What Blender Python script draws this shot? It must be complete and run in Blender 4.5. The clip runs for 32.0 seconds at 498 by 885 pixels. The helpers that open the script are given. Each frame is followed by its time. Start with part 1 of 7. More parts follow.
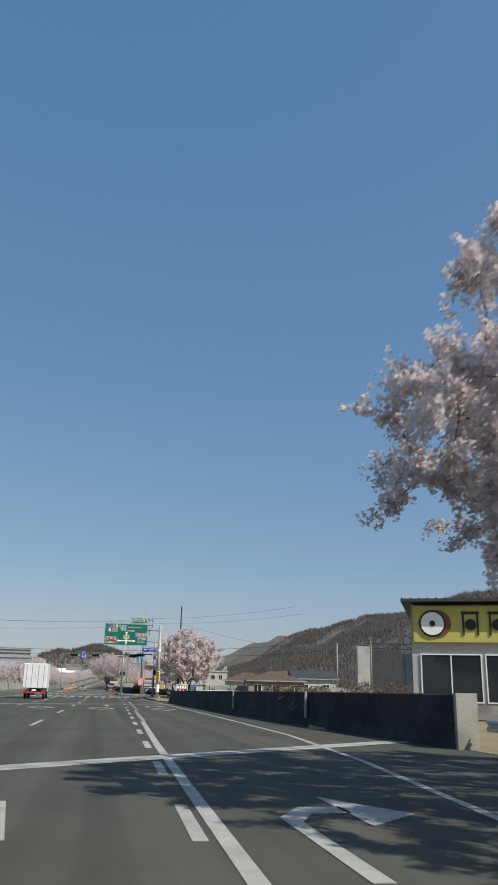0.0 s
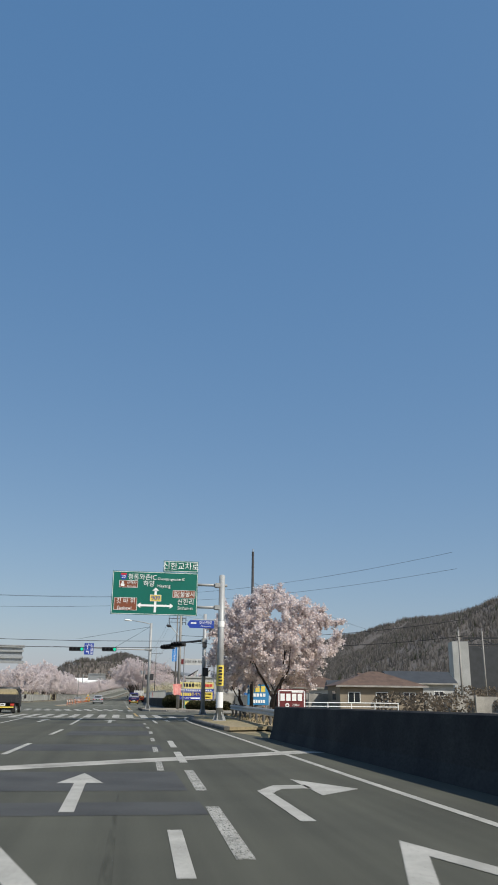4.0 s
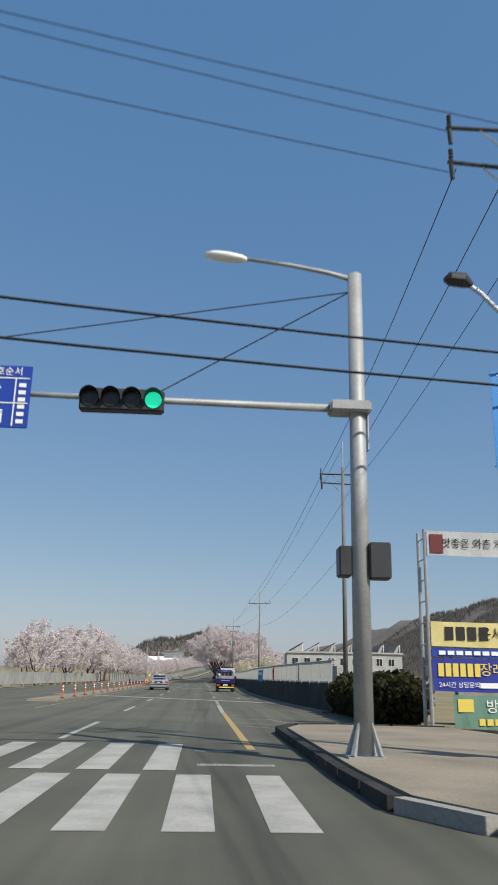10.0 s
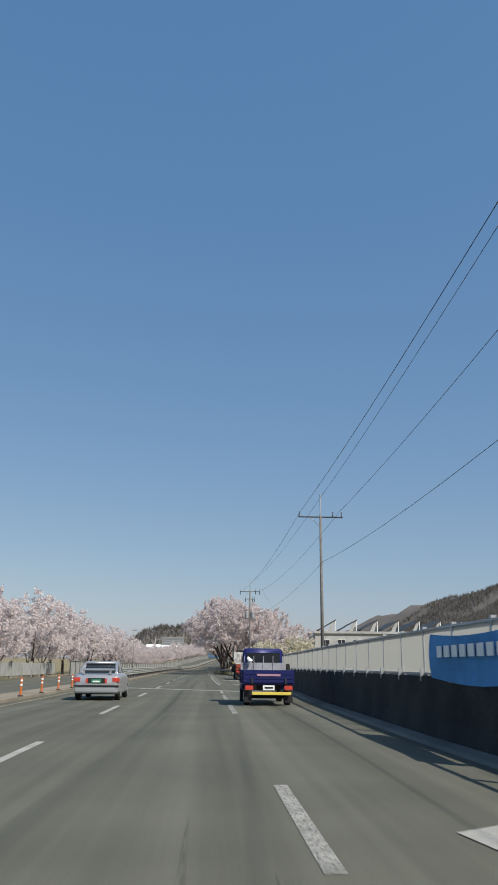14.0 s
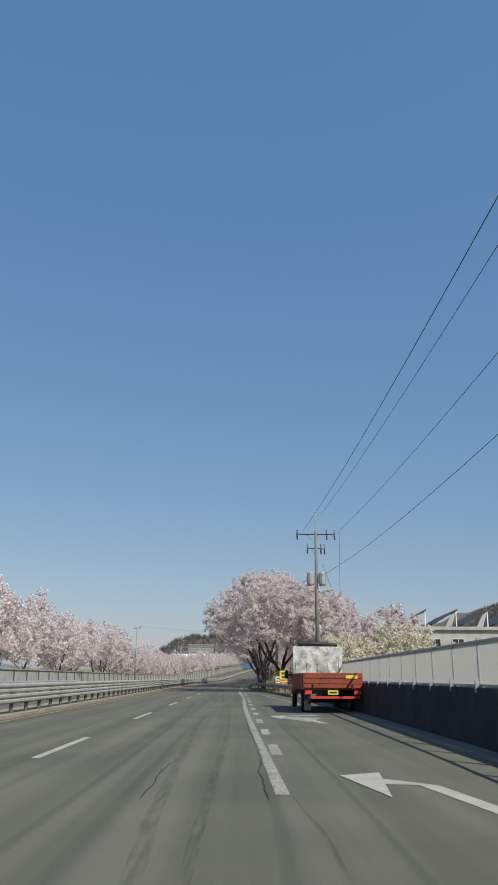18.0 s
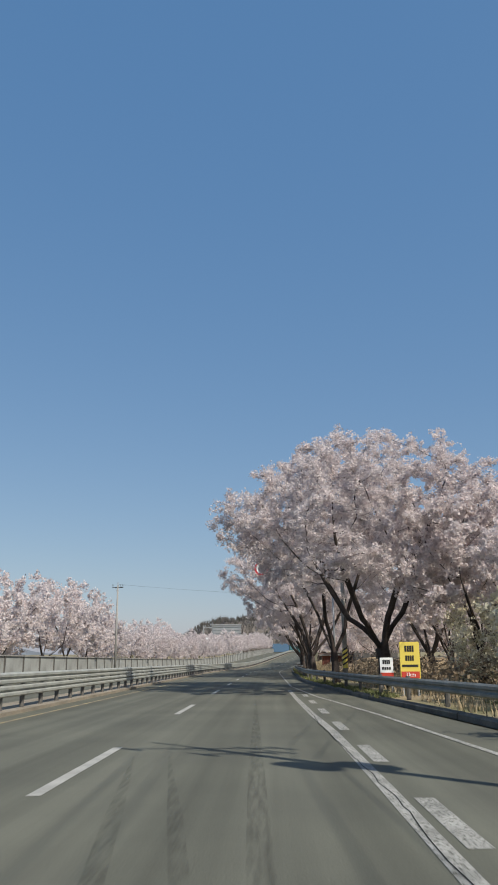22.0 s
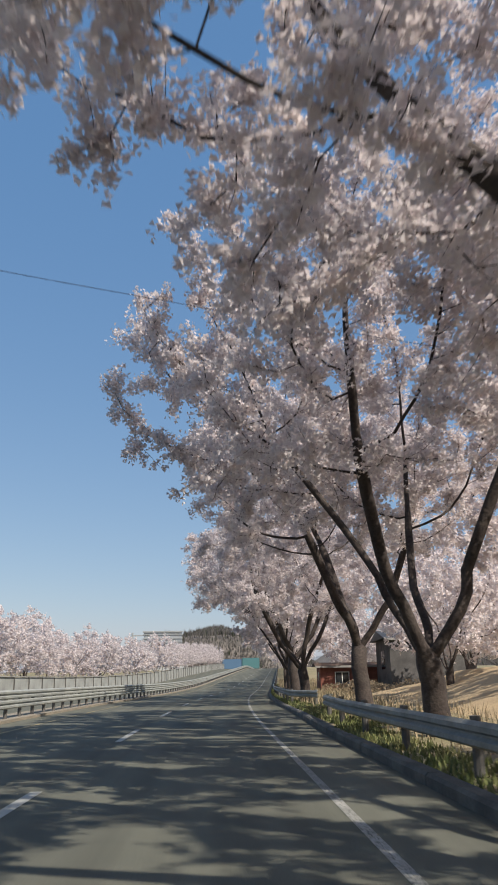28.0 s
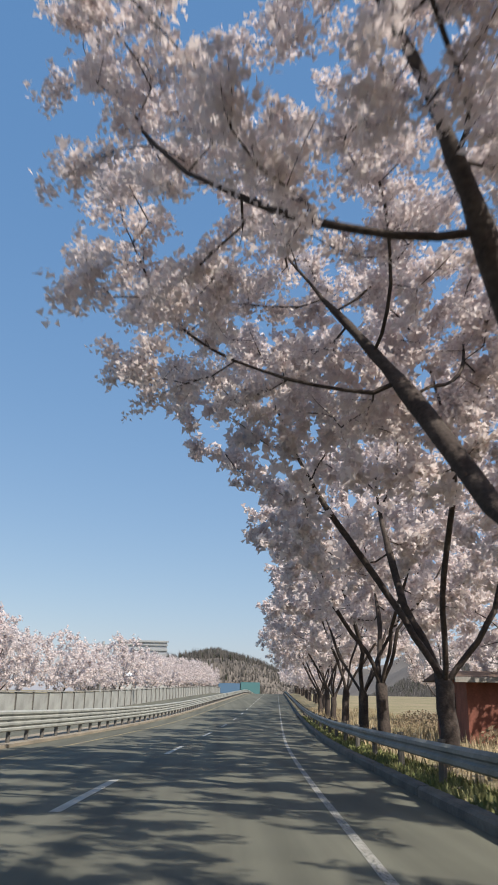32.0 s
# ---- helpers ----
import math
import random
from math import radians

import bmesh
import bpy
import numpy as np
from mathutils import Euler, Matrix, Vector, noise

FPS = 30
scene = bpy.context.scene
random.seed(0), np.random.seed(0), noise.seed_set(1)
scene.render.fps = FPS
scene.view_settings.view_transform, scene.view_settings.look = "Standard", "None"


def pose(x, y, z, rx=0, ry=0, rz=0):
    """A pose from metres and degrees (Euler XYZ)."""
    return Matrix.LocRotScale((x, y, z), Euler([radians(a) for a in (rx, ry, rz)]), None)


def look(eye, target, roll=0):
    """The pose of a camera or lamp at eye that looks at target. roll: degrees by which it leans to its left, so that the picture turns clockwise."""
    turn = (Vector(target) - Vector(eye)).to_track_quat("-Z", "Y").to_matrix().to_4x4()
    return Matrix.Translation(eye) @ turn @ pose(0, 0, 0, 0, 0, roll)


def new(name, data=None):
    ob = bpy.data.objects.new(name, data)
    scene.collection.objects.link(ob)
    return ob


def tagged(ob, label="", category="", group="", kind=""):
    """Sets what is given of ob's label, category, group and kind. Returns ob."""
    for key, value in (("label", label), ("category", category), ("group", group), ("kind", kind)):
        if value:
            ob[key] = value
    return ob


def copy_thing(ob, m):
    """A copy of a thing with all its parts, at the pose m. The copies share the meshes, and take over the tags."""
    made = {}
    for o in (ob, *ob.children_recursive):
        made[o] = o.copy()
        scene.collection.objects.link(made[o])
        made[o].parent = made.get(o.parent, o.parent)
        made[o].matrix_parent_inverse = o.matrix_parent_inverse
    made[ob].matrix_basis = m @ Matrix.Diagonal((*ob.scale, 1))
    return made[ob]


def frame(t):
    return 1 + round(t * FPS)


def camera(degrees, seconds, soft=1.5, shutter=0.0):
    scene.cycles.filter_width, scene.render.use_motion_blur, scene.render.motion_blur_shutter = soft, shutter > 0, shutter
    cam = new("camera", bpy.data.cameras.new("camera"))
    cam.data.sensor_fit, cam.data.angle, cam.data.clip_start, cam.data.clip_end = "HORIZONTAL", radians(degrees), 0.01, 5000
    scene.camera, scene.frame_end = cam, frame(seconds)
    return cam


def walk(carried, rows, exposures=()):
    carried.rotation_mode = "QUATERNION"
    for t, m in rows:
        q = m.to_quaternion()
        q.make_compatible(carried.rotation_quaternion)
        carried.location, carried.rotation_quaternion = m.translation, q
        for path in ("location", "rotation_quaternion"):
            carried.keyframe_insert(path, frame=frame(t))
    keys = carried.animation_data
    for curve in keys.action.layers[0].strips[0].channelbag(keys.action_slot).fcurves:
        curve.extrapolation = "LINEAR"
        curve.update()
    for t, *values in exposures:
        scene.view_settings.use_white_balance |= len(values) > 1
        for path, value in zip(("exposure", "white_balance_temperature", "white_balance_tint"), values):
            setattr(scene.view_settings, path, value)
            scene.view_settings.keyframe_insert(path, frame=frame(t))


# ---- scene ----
cam = camera(34.92, 32.0, soft=1.7, shutter=0.18)
PATH = [
    (0.0, pose(-0.532, 0.000, 1.30, 107.304, -1.230, -10.563)),
    (0.5, pose(-0.358, 5.798, 1.30, 107.324, -1.280, -10.036)),
    (1.0, pose(-0.192, 11.584, 1.30, 107.234, -1.268, -9.721)),
    (1.5, pose(-0.027, 17.368, 1.30, 107.258, -1.106, -9.432)),
    (2.0, pose(0.149, 23.131, 1.30, 107.415, -0.686, -9.227)),
    (2.5, pose(0.332, 28.883, 1.30, 107.536, -0.350, -9.205)),
    (4.5, pose(1.152, 51.545, 1.30, 107.976, -1.105, -8.088)),
    (5.0, pose(1.294, 57.311, 1.30, 108.023, -1.621, -7.222)),
    (5.5, pose(1.390, 63.101, 1.30, 107.906, -1.758, -6.760)),
    (6.0, pose(1.457, 68.959, 1.30, 107.849, -1.725, -6.299)),
    (6.5, pose(1.491, 74.931, 1.30, 107.687, -1.543, -6.046)),
    (7.0, pose(1.483, 80.980, 1.30, 107.128, -1.481, -6.015)),
    (7.5, pose(1.432, 86.988, 1.30, 106.612, -1.222, -5.846)),
    (8.0, pose(1.348, 92.970, 1.30, 106.500, -0.944, -5.578)),
    (8.5, pose(1.237, 98.922, 1.30, 106.542, -0.875, -5.142)),
    (9.0, pose(1.139, 104.830, 1.30, 106.562, -1.106, -4.142)),
    (9.5, pose(1.053, 110.733, 1.30, 106.519, -1.183, -3.271)),
    (10.0, pose(0.991, 116.623, 1.30, 106.543, -1.069, -3.217)),
    (10.5, pose(0.943, 122.600, 1.30, 106.487, -0.713, -3.129)),
    (11.0, pose(0.893, 128.551, 1.30, 106.396, -0.486, -3.243)),
    (11.5, pose(0.851, 134.485, 1.30, 106.324, -0.387, -3.332)),
    (12.0, pose(0.823, 140.414, 1.30, 106.225, -0.378, -3.294)),
    (12.5, pose(0.823, 146.343, 1.30, 106.088, -0.391, -3.330)),
    (13.0, pose(0.832, 152.277, 1.30, 105.647, -0.448, -3.315)),
    (13.5, pose(0.870, 158.274, 1.30, 105.572, -0.404, -3.279)),
    (14.0, pose(0.917, 164.315, 1.30, 105.782, -0.485, -3.054)),
    (14.5, pose(0.983, 170.341, 1.30, 105.812, -0.472, -3.082)),
    (16.5, pose(1.382, 194.809, 1.30, 105.283, -0.278, -2.197)),
    (17.0, pose(1.426, 200.748, 1.30, 105.764, -0.377, -1.585)),
    (17.5, pose(1.473, 206.638, 1.30, 106.387, -0.337, -1.053)),
    (18.0, pose(1.447, 212.441, 1.30, 106.548, -0.430, -0.644)),
    (18.5, pose(1.323, 218.112, 1.30, 106.709, -0.675, -0.053)),
    (19.0, pose(1.111, 223.645, 1.30, 106.676, -0.797, 0.382)),
    (19.5, pose(0.877, 229.105, 1.30, 106.633, -0.684, 1.174)),
    (20.0, pose(0.663, 234.503, 1.30, 106.495, -0.492, 1.615)),
    (20.5, pose(0.554, 240.003, 1.30, 106.378, -0.491, 1.986)),
    (21.0, pose(0.516, 245.621, 1.30, 105.972, -0.203, 2.261)),
    (21.5, pose(0.507, 251.263, 1.30, 105.577, 0.115, 1.861)),
    (22.0, pose(0.495, 256.854, 1.30, 105.483, 0.405, 1.405)),
    (22.5, pose(0.485, 262.344, 1.30, 105.489, 0.639, 1.071)),
    (23.0, pose(0.468, 267.755, 1.30, 105.402, 0.691, 0.742)),
    (23.5, pose(0.461, 273.193, 1.30, 105.448, 0.691, 0.308)),
    (24.0, pose(0.454, 278.694, 1.30, 105.374, 0.709, -0.423)),
    (24.5, pose(0.440, 284.299, 1.30, 105.429, 0.756, -0.493)),
    (25.0, pose(0.417, 289.989, 1.30, 105.668, 0.966, -0.531)),
    (25.5, pose(0.380, 295.712, 1.30, 105.839, 1.171, -0.369)),
    (27.5, pose(0.343, 318.587, 1.30, 106.567, 0.914, -1.949)),
    (28.0, pose(0.346, 324.420, 1.30, 106.681, 0.877, -2.130)),
    (28.5, pose(0.358, 330.250, 1.30, 106.874, 0.994, -2.321)),
    (29.0, pose(0.346, 336.051, 1.30, 107.325, 0.778, -2.535)),
    (29.5, pose(0.339, 341.835, 1.30, 107.964, 0.444, -2.576)),
    (30.0, pose(0.323, 347.666, 1.30, 108.301, 0.243, -2.457)),
    (30.5, pose(0.391, 353.586, 1.30, 108.471, -0.039, -2.311)),
    (31.0, pose(0.526, 359.525, 1.30, 108.533, -0.261, -2.170)),
    (31.5, pose(0.689, 365.486, 1.30, 108.536, -0.582, -2.190)),
    (32.0, pose(0.871, 371.441, 1.30, 108.477, -0.923, -2.395)),
]
walk(cam, PATH, [(0.0, 0.0, 6500, 10), (14.0, 0.05, 6500, 10), (22.0, 0.05, 6500, 10), (24.0, 0.0, 6550, 11), (25.0, 0.36, 6600, 12), (28.0, 0.25, 6600, 12), (29.0, 0.4, 6600, 12), (30.0, 0.4, 6550, 11), (31.0, 0.05, 6550, 11), (32.0, 0.38, 6600, 12)])

# world, sun
SUN_EL, SUN_AZ = 45.0, 138.0         # degrees above the ground; degrees clockwise from +Y
world = bpy.data.worlds.new("sky")
scene.world = world
world.use_nodes = True
wn, wl = world.node_tree.nodes, world.node_tree.links
wn.clear()
sky = wn.new("ShaderNodeTexSky")
sky.sky_type = 'NISHITA'
sky.sun_disc = False
sky.sun_elevation, sky.sun_rotation = radians(SUN_EL), radians(SUN_AZ)
sky.altitude, sky.air_density, sky.dust_density, sky.ozone_density = 60, 1.0, 1.0, 5.0
bg = wn.new("ShaderNodeBackground")
bg.inputs["Strength"].default_value = 0.105
wo = wn.new("ShaderNodeOutputWorld")
tone = wn.new("ShaderNodeMix")
tone.data_type, tone.blend_type = 'RGBA', 'MULTIPLY'
tone.inputs[0].default_value, tone.inputs[7].default_value = 1.0, (0.93, 0.66, 0.40, 1)
haze = wn.new("ShaderNodeMix")
haze.data_type, haze.blend_type = 'RGBA', 'ADD'
haze.inputs[0].default_value, haze.inputs[7].default_value = 1.0, (0.28, 1.2, 2.9, 1)
wl.new(sky.outputs[0], tone.inputs[6])
wl.new(tone.outputs[2], haze.inputs[6])
wl.new(haze.outputs[2], bg.inputs["Color"])
wl.new(bg.outputs[0], wo.inputs["Surface"])
sun_data = bpy.data.lights.new("sun", 'SUN')
sun_data.energy, sun_data.angle, sun_data.color = 4.9, radians(0.55), (1.0, 0.94, 0.84)
sun = new("sun", sun_data)
_el, _az = radians(SUN_EL), radians(SUN_AZ)
sun.matrix_world = look((0, 0, 60), (-60 * math.cos(_el) * math.sin(_az), -60 * math.cos(_el) * math.cos(_az), 60 - 60 * math.sin(_el)))


# ---- materials ----
def material(name, color, rough=0.7, metal=0.0, spread=0.12, scale=3.0, fine=40.0, bump=0.15, spec=0.4, tint=None, depth=0.01, pieces=0.0):
    """A surface with grain at two scales; tint: a second colour that it drifts to in patches; pieces: how far single pieces differ."""
    m = bpy.data.materials.new(name)
    m.use_nodes = True
    n, l = m.node_tree.nodes, m.node_tree.links
    b = n["Principled BSDF"]
    co = n.new("ShaderNodeTexCoord")
    big, small = n.new("ShaderNodeTexNoise"), n.new("ShaderNodeTexNoise")
    big.inputs["Scale"].default_value, small.inputs["Scale"].default_value = scale, fine
    big.inputs["Detail"].default_value, small.inputs["Detail"].default_value = 4, 3
    for t in (big, small):
        l.new(co.outputs["Object"], t.inputs["Vector"])
    mix = n.new("ShaderNodeMix")
    mix.data_type = 'RGBA'
    other = tint or [c * (1 - 2.2 * spread) for c in color]
    mix.inputs[6].default_value, mix.inputs[7].default_value = (*color, 1), (*other, 1)
    ramp = n.new("ShaderNodeMapRange")
    ramp.inputs[1].default_value, ramp.inputs[2].default_value = 0.38, 0.68
    l.new(big.outputs["Fac"], ramp.inputs[0])
    l.new(ramp.outputs[0], mix.inputs[0])
    val = n.new("ShaderNodeMapRange")
    val.inputs[1].default_value, val.inputs[2].default_value = 0.3, 0.7
    val.inputs[3].default_value, val.inputs[4].default_value = 1 - spread, 1 + spread
    l.new(small.outputs["Fac"], val.inputs[0])
    hsv = n.new("ShaderNodeHueSaturation")
    l.new(mix.outputs[2], hsv.inputs["Color"])
    last = val.outputs[0]
    if pieces:
        info = n.new("ShaderNodeObjectInfo")
        pr = n.new("ShaderNodeMapRange")
        pr.inputs[3].default_value, pr.inputs[4].default_value = 1 - pieces, 1 + pieces
        l.new(info.outputs["Random"], pr.inputs[0])
        mul = n.new("ShaderNodeMath")
        mul.operation = 'MULTIPLY'
        l.new(last, mul.inputs[0]), l.new(pr.outputs[0], mul.inputs[1])
        last = mul.outputs[0]
    l.new(last, hsv.inputs["Value"])
    l.new(hsv.outputs[0], b.inputs["Base Color"])
    b.inputs["Roughness"].default_value, b.inputs["Metallic"].default_value = rough, metal
    b.inputs["Specular IOR Level"].default_value = spec
    if bump:
        bp = n.new("ShaderNodeBump")
        bp.inputs["Strength"].default_value, bp.inputs["Distance"].default_value = bump, depth
        l.new(small.outputs["Fac"], bp.inputs["Height"])
        l.new(bp.outputs[0], b.inputs["Normal"])
    return m


def plain(name, color, rough=0.5, metal=0.0, emit=0.0):
    m = bpy.data.materials.new(name)
    m.use_nodes = True
    b = m.node_tree.nodes["Principled BSDF"]
    b.inputs["Base Color"].default_value = (*color, 1)
    b.inputs["Roughness"].default_value, b.inputs["Metallic"].default_value = rough, metal
    if emit:
        b.inputs["Emission Color"].default_value, b.inputs["Emission Strength"].default_value = (*color, 1), emit
    return m


def asphalt_material():
    m = material("asphalt", (0.108, 0.109, 0.085), 0.85, spread=0.14, scale=0.35, fine=60, bump=0.3, spec=0.2, tint=(0.088, 0.089, 0.071))
    n, l = m.node_tree.nodes, m.node_tree.links
    b = n["Principled BSDF"]
    # wheel tracks along the lanes, broken up by noise
    geo, sep = n.new("ShaderNodeNewGeometry"), n.new("ShaderNodeSeparateXYZ")
    l.new(geo.outputs["Position"], sep.inputs[0])
    wave = n.new("ShaderNodeMath")
    wave.operation = 'SINE'
    sc = n.new("ShaderNodeMath")
    sc.operation, sc.inputs[1].default_value = 'MULTIPLY', 2 * math.pi / 1.72
    l.new(sep.outputs["X"], sc.inputs[0]), l.new(sc.outputs[0], wave.inputs[0])
    streak = n.new("ShaderNodeTexNoise")
    mp = n.new("ShaderNodeMapping")
    mp.inputs["Scale"].default_value = (2.2, 0.035, 1)
    l.new(geo.outputs["Position"], mp.inputs["Vector"]), l.new(mp.outputs[0], streak.inputs["Vector"])
    streak.inputs["Scale"].default_value, streak.inputs["Detail"].default_value = 1.0, 5
    mr = n.new("ShaderNodeMapRange")
    mr.inputs[1].default_value, mr.inputs[2].default_value, mr.inputs[3].default_value, mr.inputs[4].default_value = 0.35, 0.7, 1.12, 0.78
    l.new(streak.outputs["Fac"], mr.inputs[0])
    wr = n.new("ShaderNodeMapRange")
    wr.inputs[1].default_value, wr.inputs[2].default_value, wr.inputs[3].default_value, wr.inputs[4].default_value = -1, 1, 0.93, 1.05
    l.new(wave.outputs[0], wr.inputs[0])
    mul = n.new("ShaderNodeMath")
    mul.operation = 'MULTIPLY'
    l.new(mr.outputs[0], mul.inputs[0]), l.new(wr.outputs[0], mul.inputs[1])
    # older, darker paving on the bridge; paler paving past the crossing
    for y0, y1, lo, hi in ((97, 100, 0.74, 1.0), (139, 143, 1.0, 1.15)):
        age = n.new("ShaderNodeMapRange")
        age.inputs[1].default_value, age.inputs[2].default_value, age.inputs[3].default_value, age.inputs[4].default_value = y0, y1, lo, hi
        l.new(sep.outputs["Y"], age.inputs[0])
        m2 = n.new("ShaderNodeMath")
        m2.operation = 'MULTIPLY'
        l.new(mul.outputs[0], m2.inputs[0]), l.new(age.outputs[0], m2.inputs[1])
        mul = m2
    src = b.inputs["Base Color"].links[0].from_socket
    hs = n.new("ShaderNodeHueSaturation")
    l.new(src, hs.inputs["Color"]), l.new(mul.outputs[0], hs.inputs["Value"]), l.new(hs.outputs[0], b.inputs["Base Color"])
    return m


def blossom_material(name, color, tint, through_light=0.42):
    m = bpy.data.materials.new(name)
    m.use_nodes = True
    n, l = m.node_tree.nodes, m.node_tree.links
    b = n["Principled BSDF"]
    geo = n.new("ShaderNodeNewGeometry")
    ramp = n.new("ShaderNodeMix")
    ramp.data_type = 'RGBA'
    ramp.inputs[6].default_value, ramp.inputs[7].default_value = (*color, 1), (*tint, 1)
    l.new(geo.outputs["Random Per Island"], ramp.inputs[0])
    l.new(ramp.outputs[2], b.inputs["Base Color"])
    b.inputs["Roughness"].default_value = 0.85
    b.inputs["Specular IOR Level"].default_value = 0.05
    tr = n.new("ShaderNodeBsdfTranslucent")
    l.new(ramp.outputs[2], tr.inputs["Color"])
    mx = n.new("ShaderNodeMixShader")
    mx.inputs[0].default_value = through_light
    l.new(b.outputs[0], mx.inputs[1]), l.new(tr.outputs[0], mx.inputs[2])
    l.new(mx.outputs[0], n["Material Output"].inputs["Surface"])
    return m


M_ASPHALT = asphalt_material()
M_PATCH = material("asphalt_patch", (0.062, 0.063, 0.06), 0.85, spread=0.15, scale=0.8, fine=60, bump=0.3)
M_OLD = material("asphalt_old", (0.15, 0.15, 0.135), 0.88, spread=0.15, scale=0.5, fine=50, bump=0.3)
M_WHITE = material("road_paint_white", (0.4, 0.392, 0.352), 0.7, spread=0.1, scale=1.6, fine=18, bump=0.2, tint=(0.29, 0.285, 0.252))
def flake_off(m, lo, hi, stretch=(30, 16, 1)):
    """Lets the ground show where paint has flaked away."""
    n, l = m.node_tree.nodes, m.node_tree.links
    ns, mp, geo = n.new("ShaderNodeTexNoise"), n.new("ShaderNodeMapping"), n.new("ShaderNodeNewGeometry")
    mp.inputs["Scale"].default_value = stretch
    ns.inputs["Scale"].default_value, ns.inputs["Detail"].default_value, ns.inputs["Roughness"].default_value = 1.0, 6, 0.7
    l.new(geo.outputs["Position"], mp.inputs["Vector"]), l.new(mp.outputs[0], ns.inputs["Vector"])
    mr = n.new("ShaderNodeMapRange")
    mr.inputs[1].default_value, mr.inputs[2].default_value = lo, hi
    l.new(ns.outputs["Fac"], mr.inputs[0])
    tr, mx = n.new("ShaderNodeBsdfTransparent"), n.new("ShaderNodeMixShader")
    l.new(mr.outputs[0], mx.inputs[0]), l.new(tr.outputs[0], mx.inputs[1]), l.new(n["Principled BSDF"].outputs[0], mx.inputs[2])
    l.new(mx.outputs[0], n["Material Output"].inputs["Surface"])
    return m


M_WORN = flake_off(material("road_paint_worn", (0.36, 0.355, 0.32), 0.8, spread=0.2, scale=2.6, fine=22, bump=0.3, tint=(0.22, 0.22, 0.195)), 0.4, 0.47)
flake_off(M_WHITE, 0.3, 0.37)
M_YELLOW = material("road_paint_yellow", (0.42, 0.3, 0.11), 0.7, spread=0.12, scale=1.5, fine=18, bump=0.2, tint=(0.36, 0.26, 0.1))
M_JOINT = material("joint_concrete", (0.42, 0.41, 0.37), 0.85, spread=0.14, scale=1.2, fine=30, bump=0.3, tint=(0.24, 0.235, 0.21))
def tyre_material():
    m = material("tyre_marks", (0.045, 0.045, 0.042), 0.9, spread=0.2, scale=1.0, fine=30, bump=0.1, spec=0.1)
    n, l = m.node_tree.nodes, m.node_tree.links
    ns, mp, geo = n.new("ShaderNodeTexNoise"), n.new("ShaderNodeMapping"), n.new("ShaderNodeNewGeometry")
    mp.inputs["Scale"].default_value = (4, 0.3, 1)
    l.new(geo.outputs["Position"], mp.inputs["Vector"]), l.new(mp.outputs[0], ns.inputs["Vector"])
    mr = n.new("ShaderNodeMapRange")
    mr.inputs[1].default_value, mr.inputs[2].default_value, mr.inputs[3].default_value, mr.inputs[4].default_value = 0.35, 0.7, 0.0, 0.22
    l.new(ns.outputs["Fac"], mr.inputs[0])
    tr, mx = n.new("ShaderNodeBsdfTransparent"), n.new("ShaderNodeMixShader")
    l.new(mr.outputs[0], mx.inputs[0]), l.new(tr.outputs[0], mx.inputs[1]), l.new(n["Principled BSDF"].outputs[0], mx.inputs[2])
    l.new(mx.outputs[0], n["Material Output"].inputs["Surface"])
    return m


M_TYRE = tyre_material()
# Weathered concrete; the shade on the kerb is mixed into its dark colour.
M_KERB = material("weathered_shaded_kerb", (0.13, 0.125, 0.11), 0.9, spread=0.2, scale=1.2, fine=20, bump=0.4, tint=(0.07, 0.068, 0.06))
M_CONC = material("concrete", (0.33, 0.32, 0.29), 0.88, spread=0.15, scale=0.9, fine=26, bump=0.35, tint=(0.2, 0.195, 0.18))
M_SLAB = material("pavement_concrete", (0.28, 0.24, 0.18), 0.9, spread=0.15, scale=0.6, fine=20, bump=0.4, tint=(0.19, 0.165, 0.125))
# Dirty concrete; near black because its shade is put into the colour.
M_BLACKC = material("dirty_shaded_concrete", (0.026, 0.026, 0.027), 0.9, spread=0.25, scale=0.9, fine=20, bump=0.3, spec=0.2, tint=(0.046, 0.045, 0.043))
M_EARTH = material("dry_earth", (0.26, 0.21, 0.13), 0.95, spread=0.25, scale=0.25, fine=9, bump=0.6, depth=0.05, tint=(0.17, 0.16, 0.075))
M_GRASS = material("dry_grass", (0.34, 0.275, 0.175), 0.9, spread=0.3, scale=0.6, fine=14, bump=0.4, tint=(0.26, 0.205, 0.125))
M_STRAW = material("straw_bank", (0.42, 0.315, 0.185), 0.95, spread=0.22, scale=0.7, fine=16, bump=0.6, depth=0.05, tint=(0.33, 0.25, 0.15))
M_MOSS = material("mossy_grass", (0.1, 0.115, 0.045), 0.95, spread=0.3, scale=1.2, fine=18, bump=0.4, tint=(0.16, 0.14, 0.08))
M_FRESH = material("fresh_grass", (0.13, 0.155, 0.05), 0.9, spread=0.3, scale=1.1, fine=16, bump=0.4, tint=(0.18, 0.17, 0.08))
M_GREEN = material("green_weed", (0.075, 0.105, 0.035), 0.9, spread=0.3, scale=0.8, fine=14, bump=0.4, tint=(0.14, 0.135, 0.06))
M_STEEL = material("galvanised_steel", (0.42, 0.44, 0.45), 0.5, 0.55, spread=0.08, scale=2.5, fine=30, bump=0.05)
# Weathered steel, toned darker for the shade that the rail stands in.
M_RAILW = material("weathered_shaded_steel", (0.24, 0.25, 0.235), 0.6, 0.3, spread=0.15, scale=1.2, fine=14, bump=0.05, tint=(0.16, 0.17, 0.15))
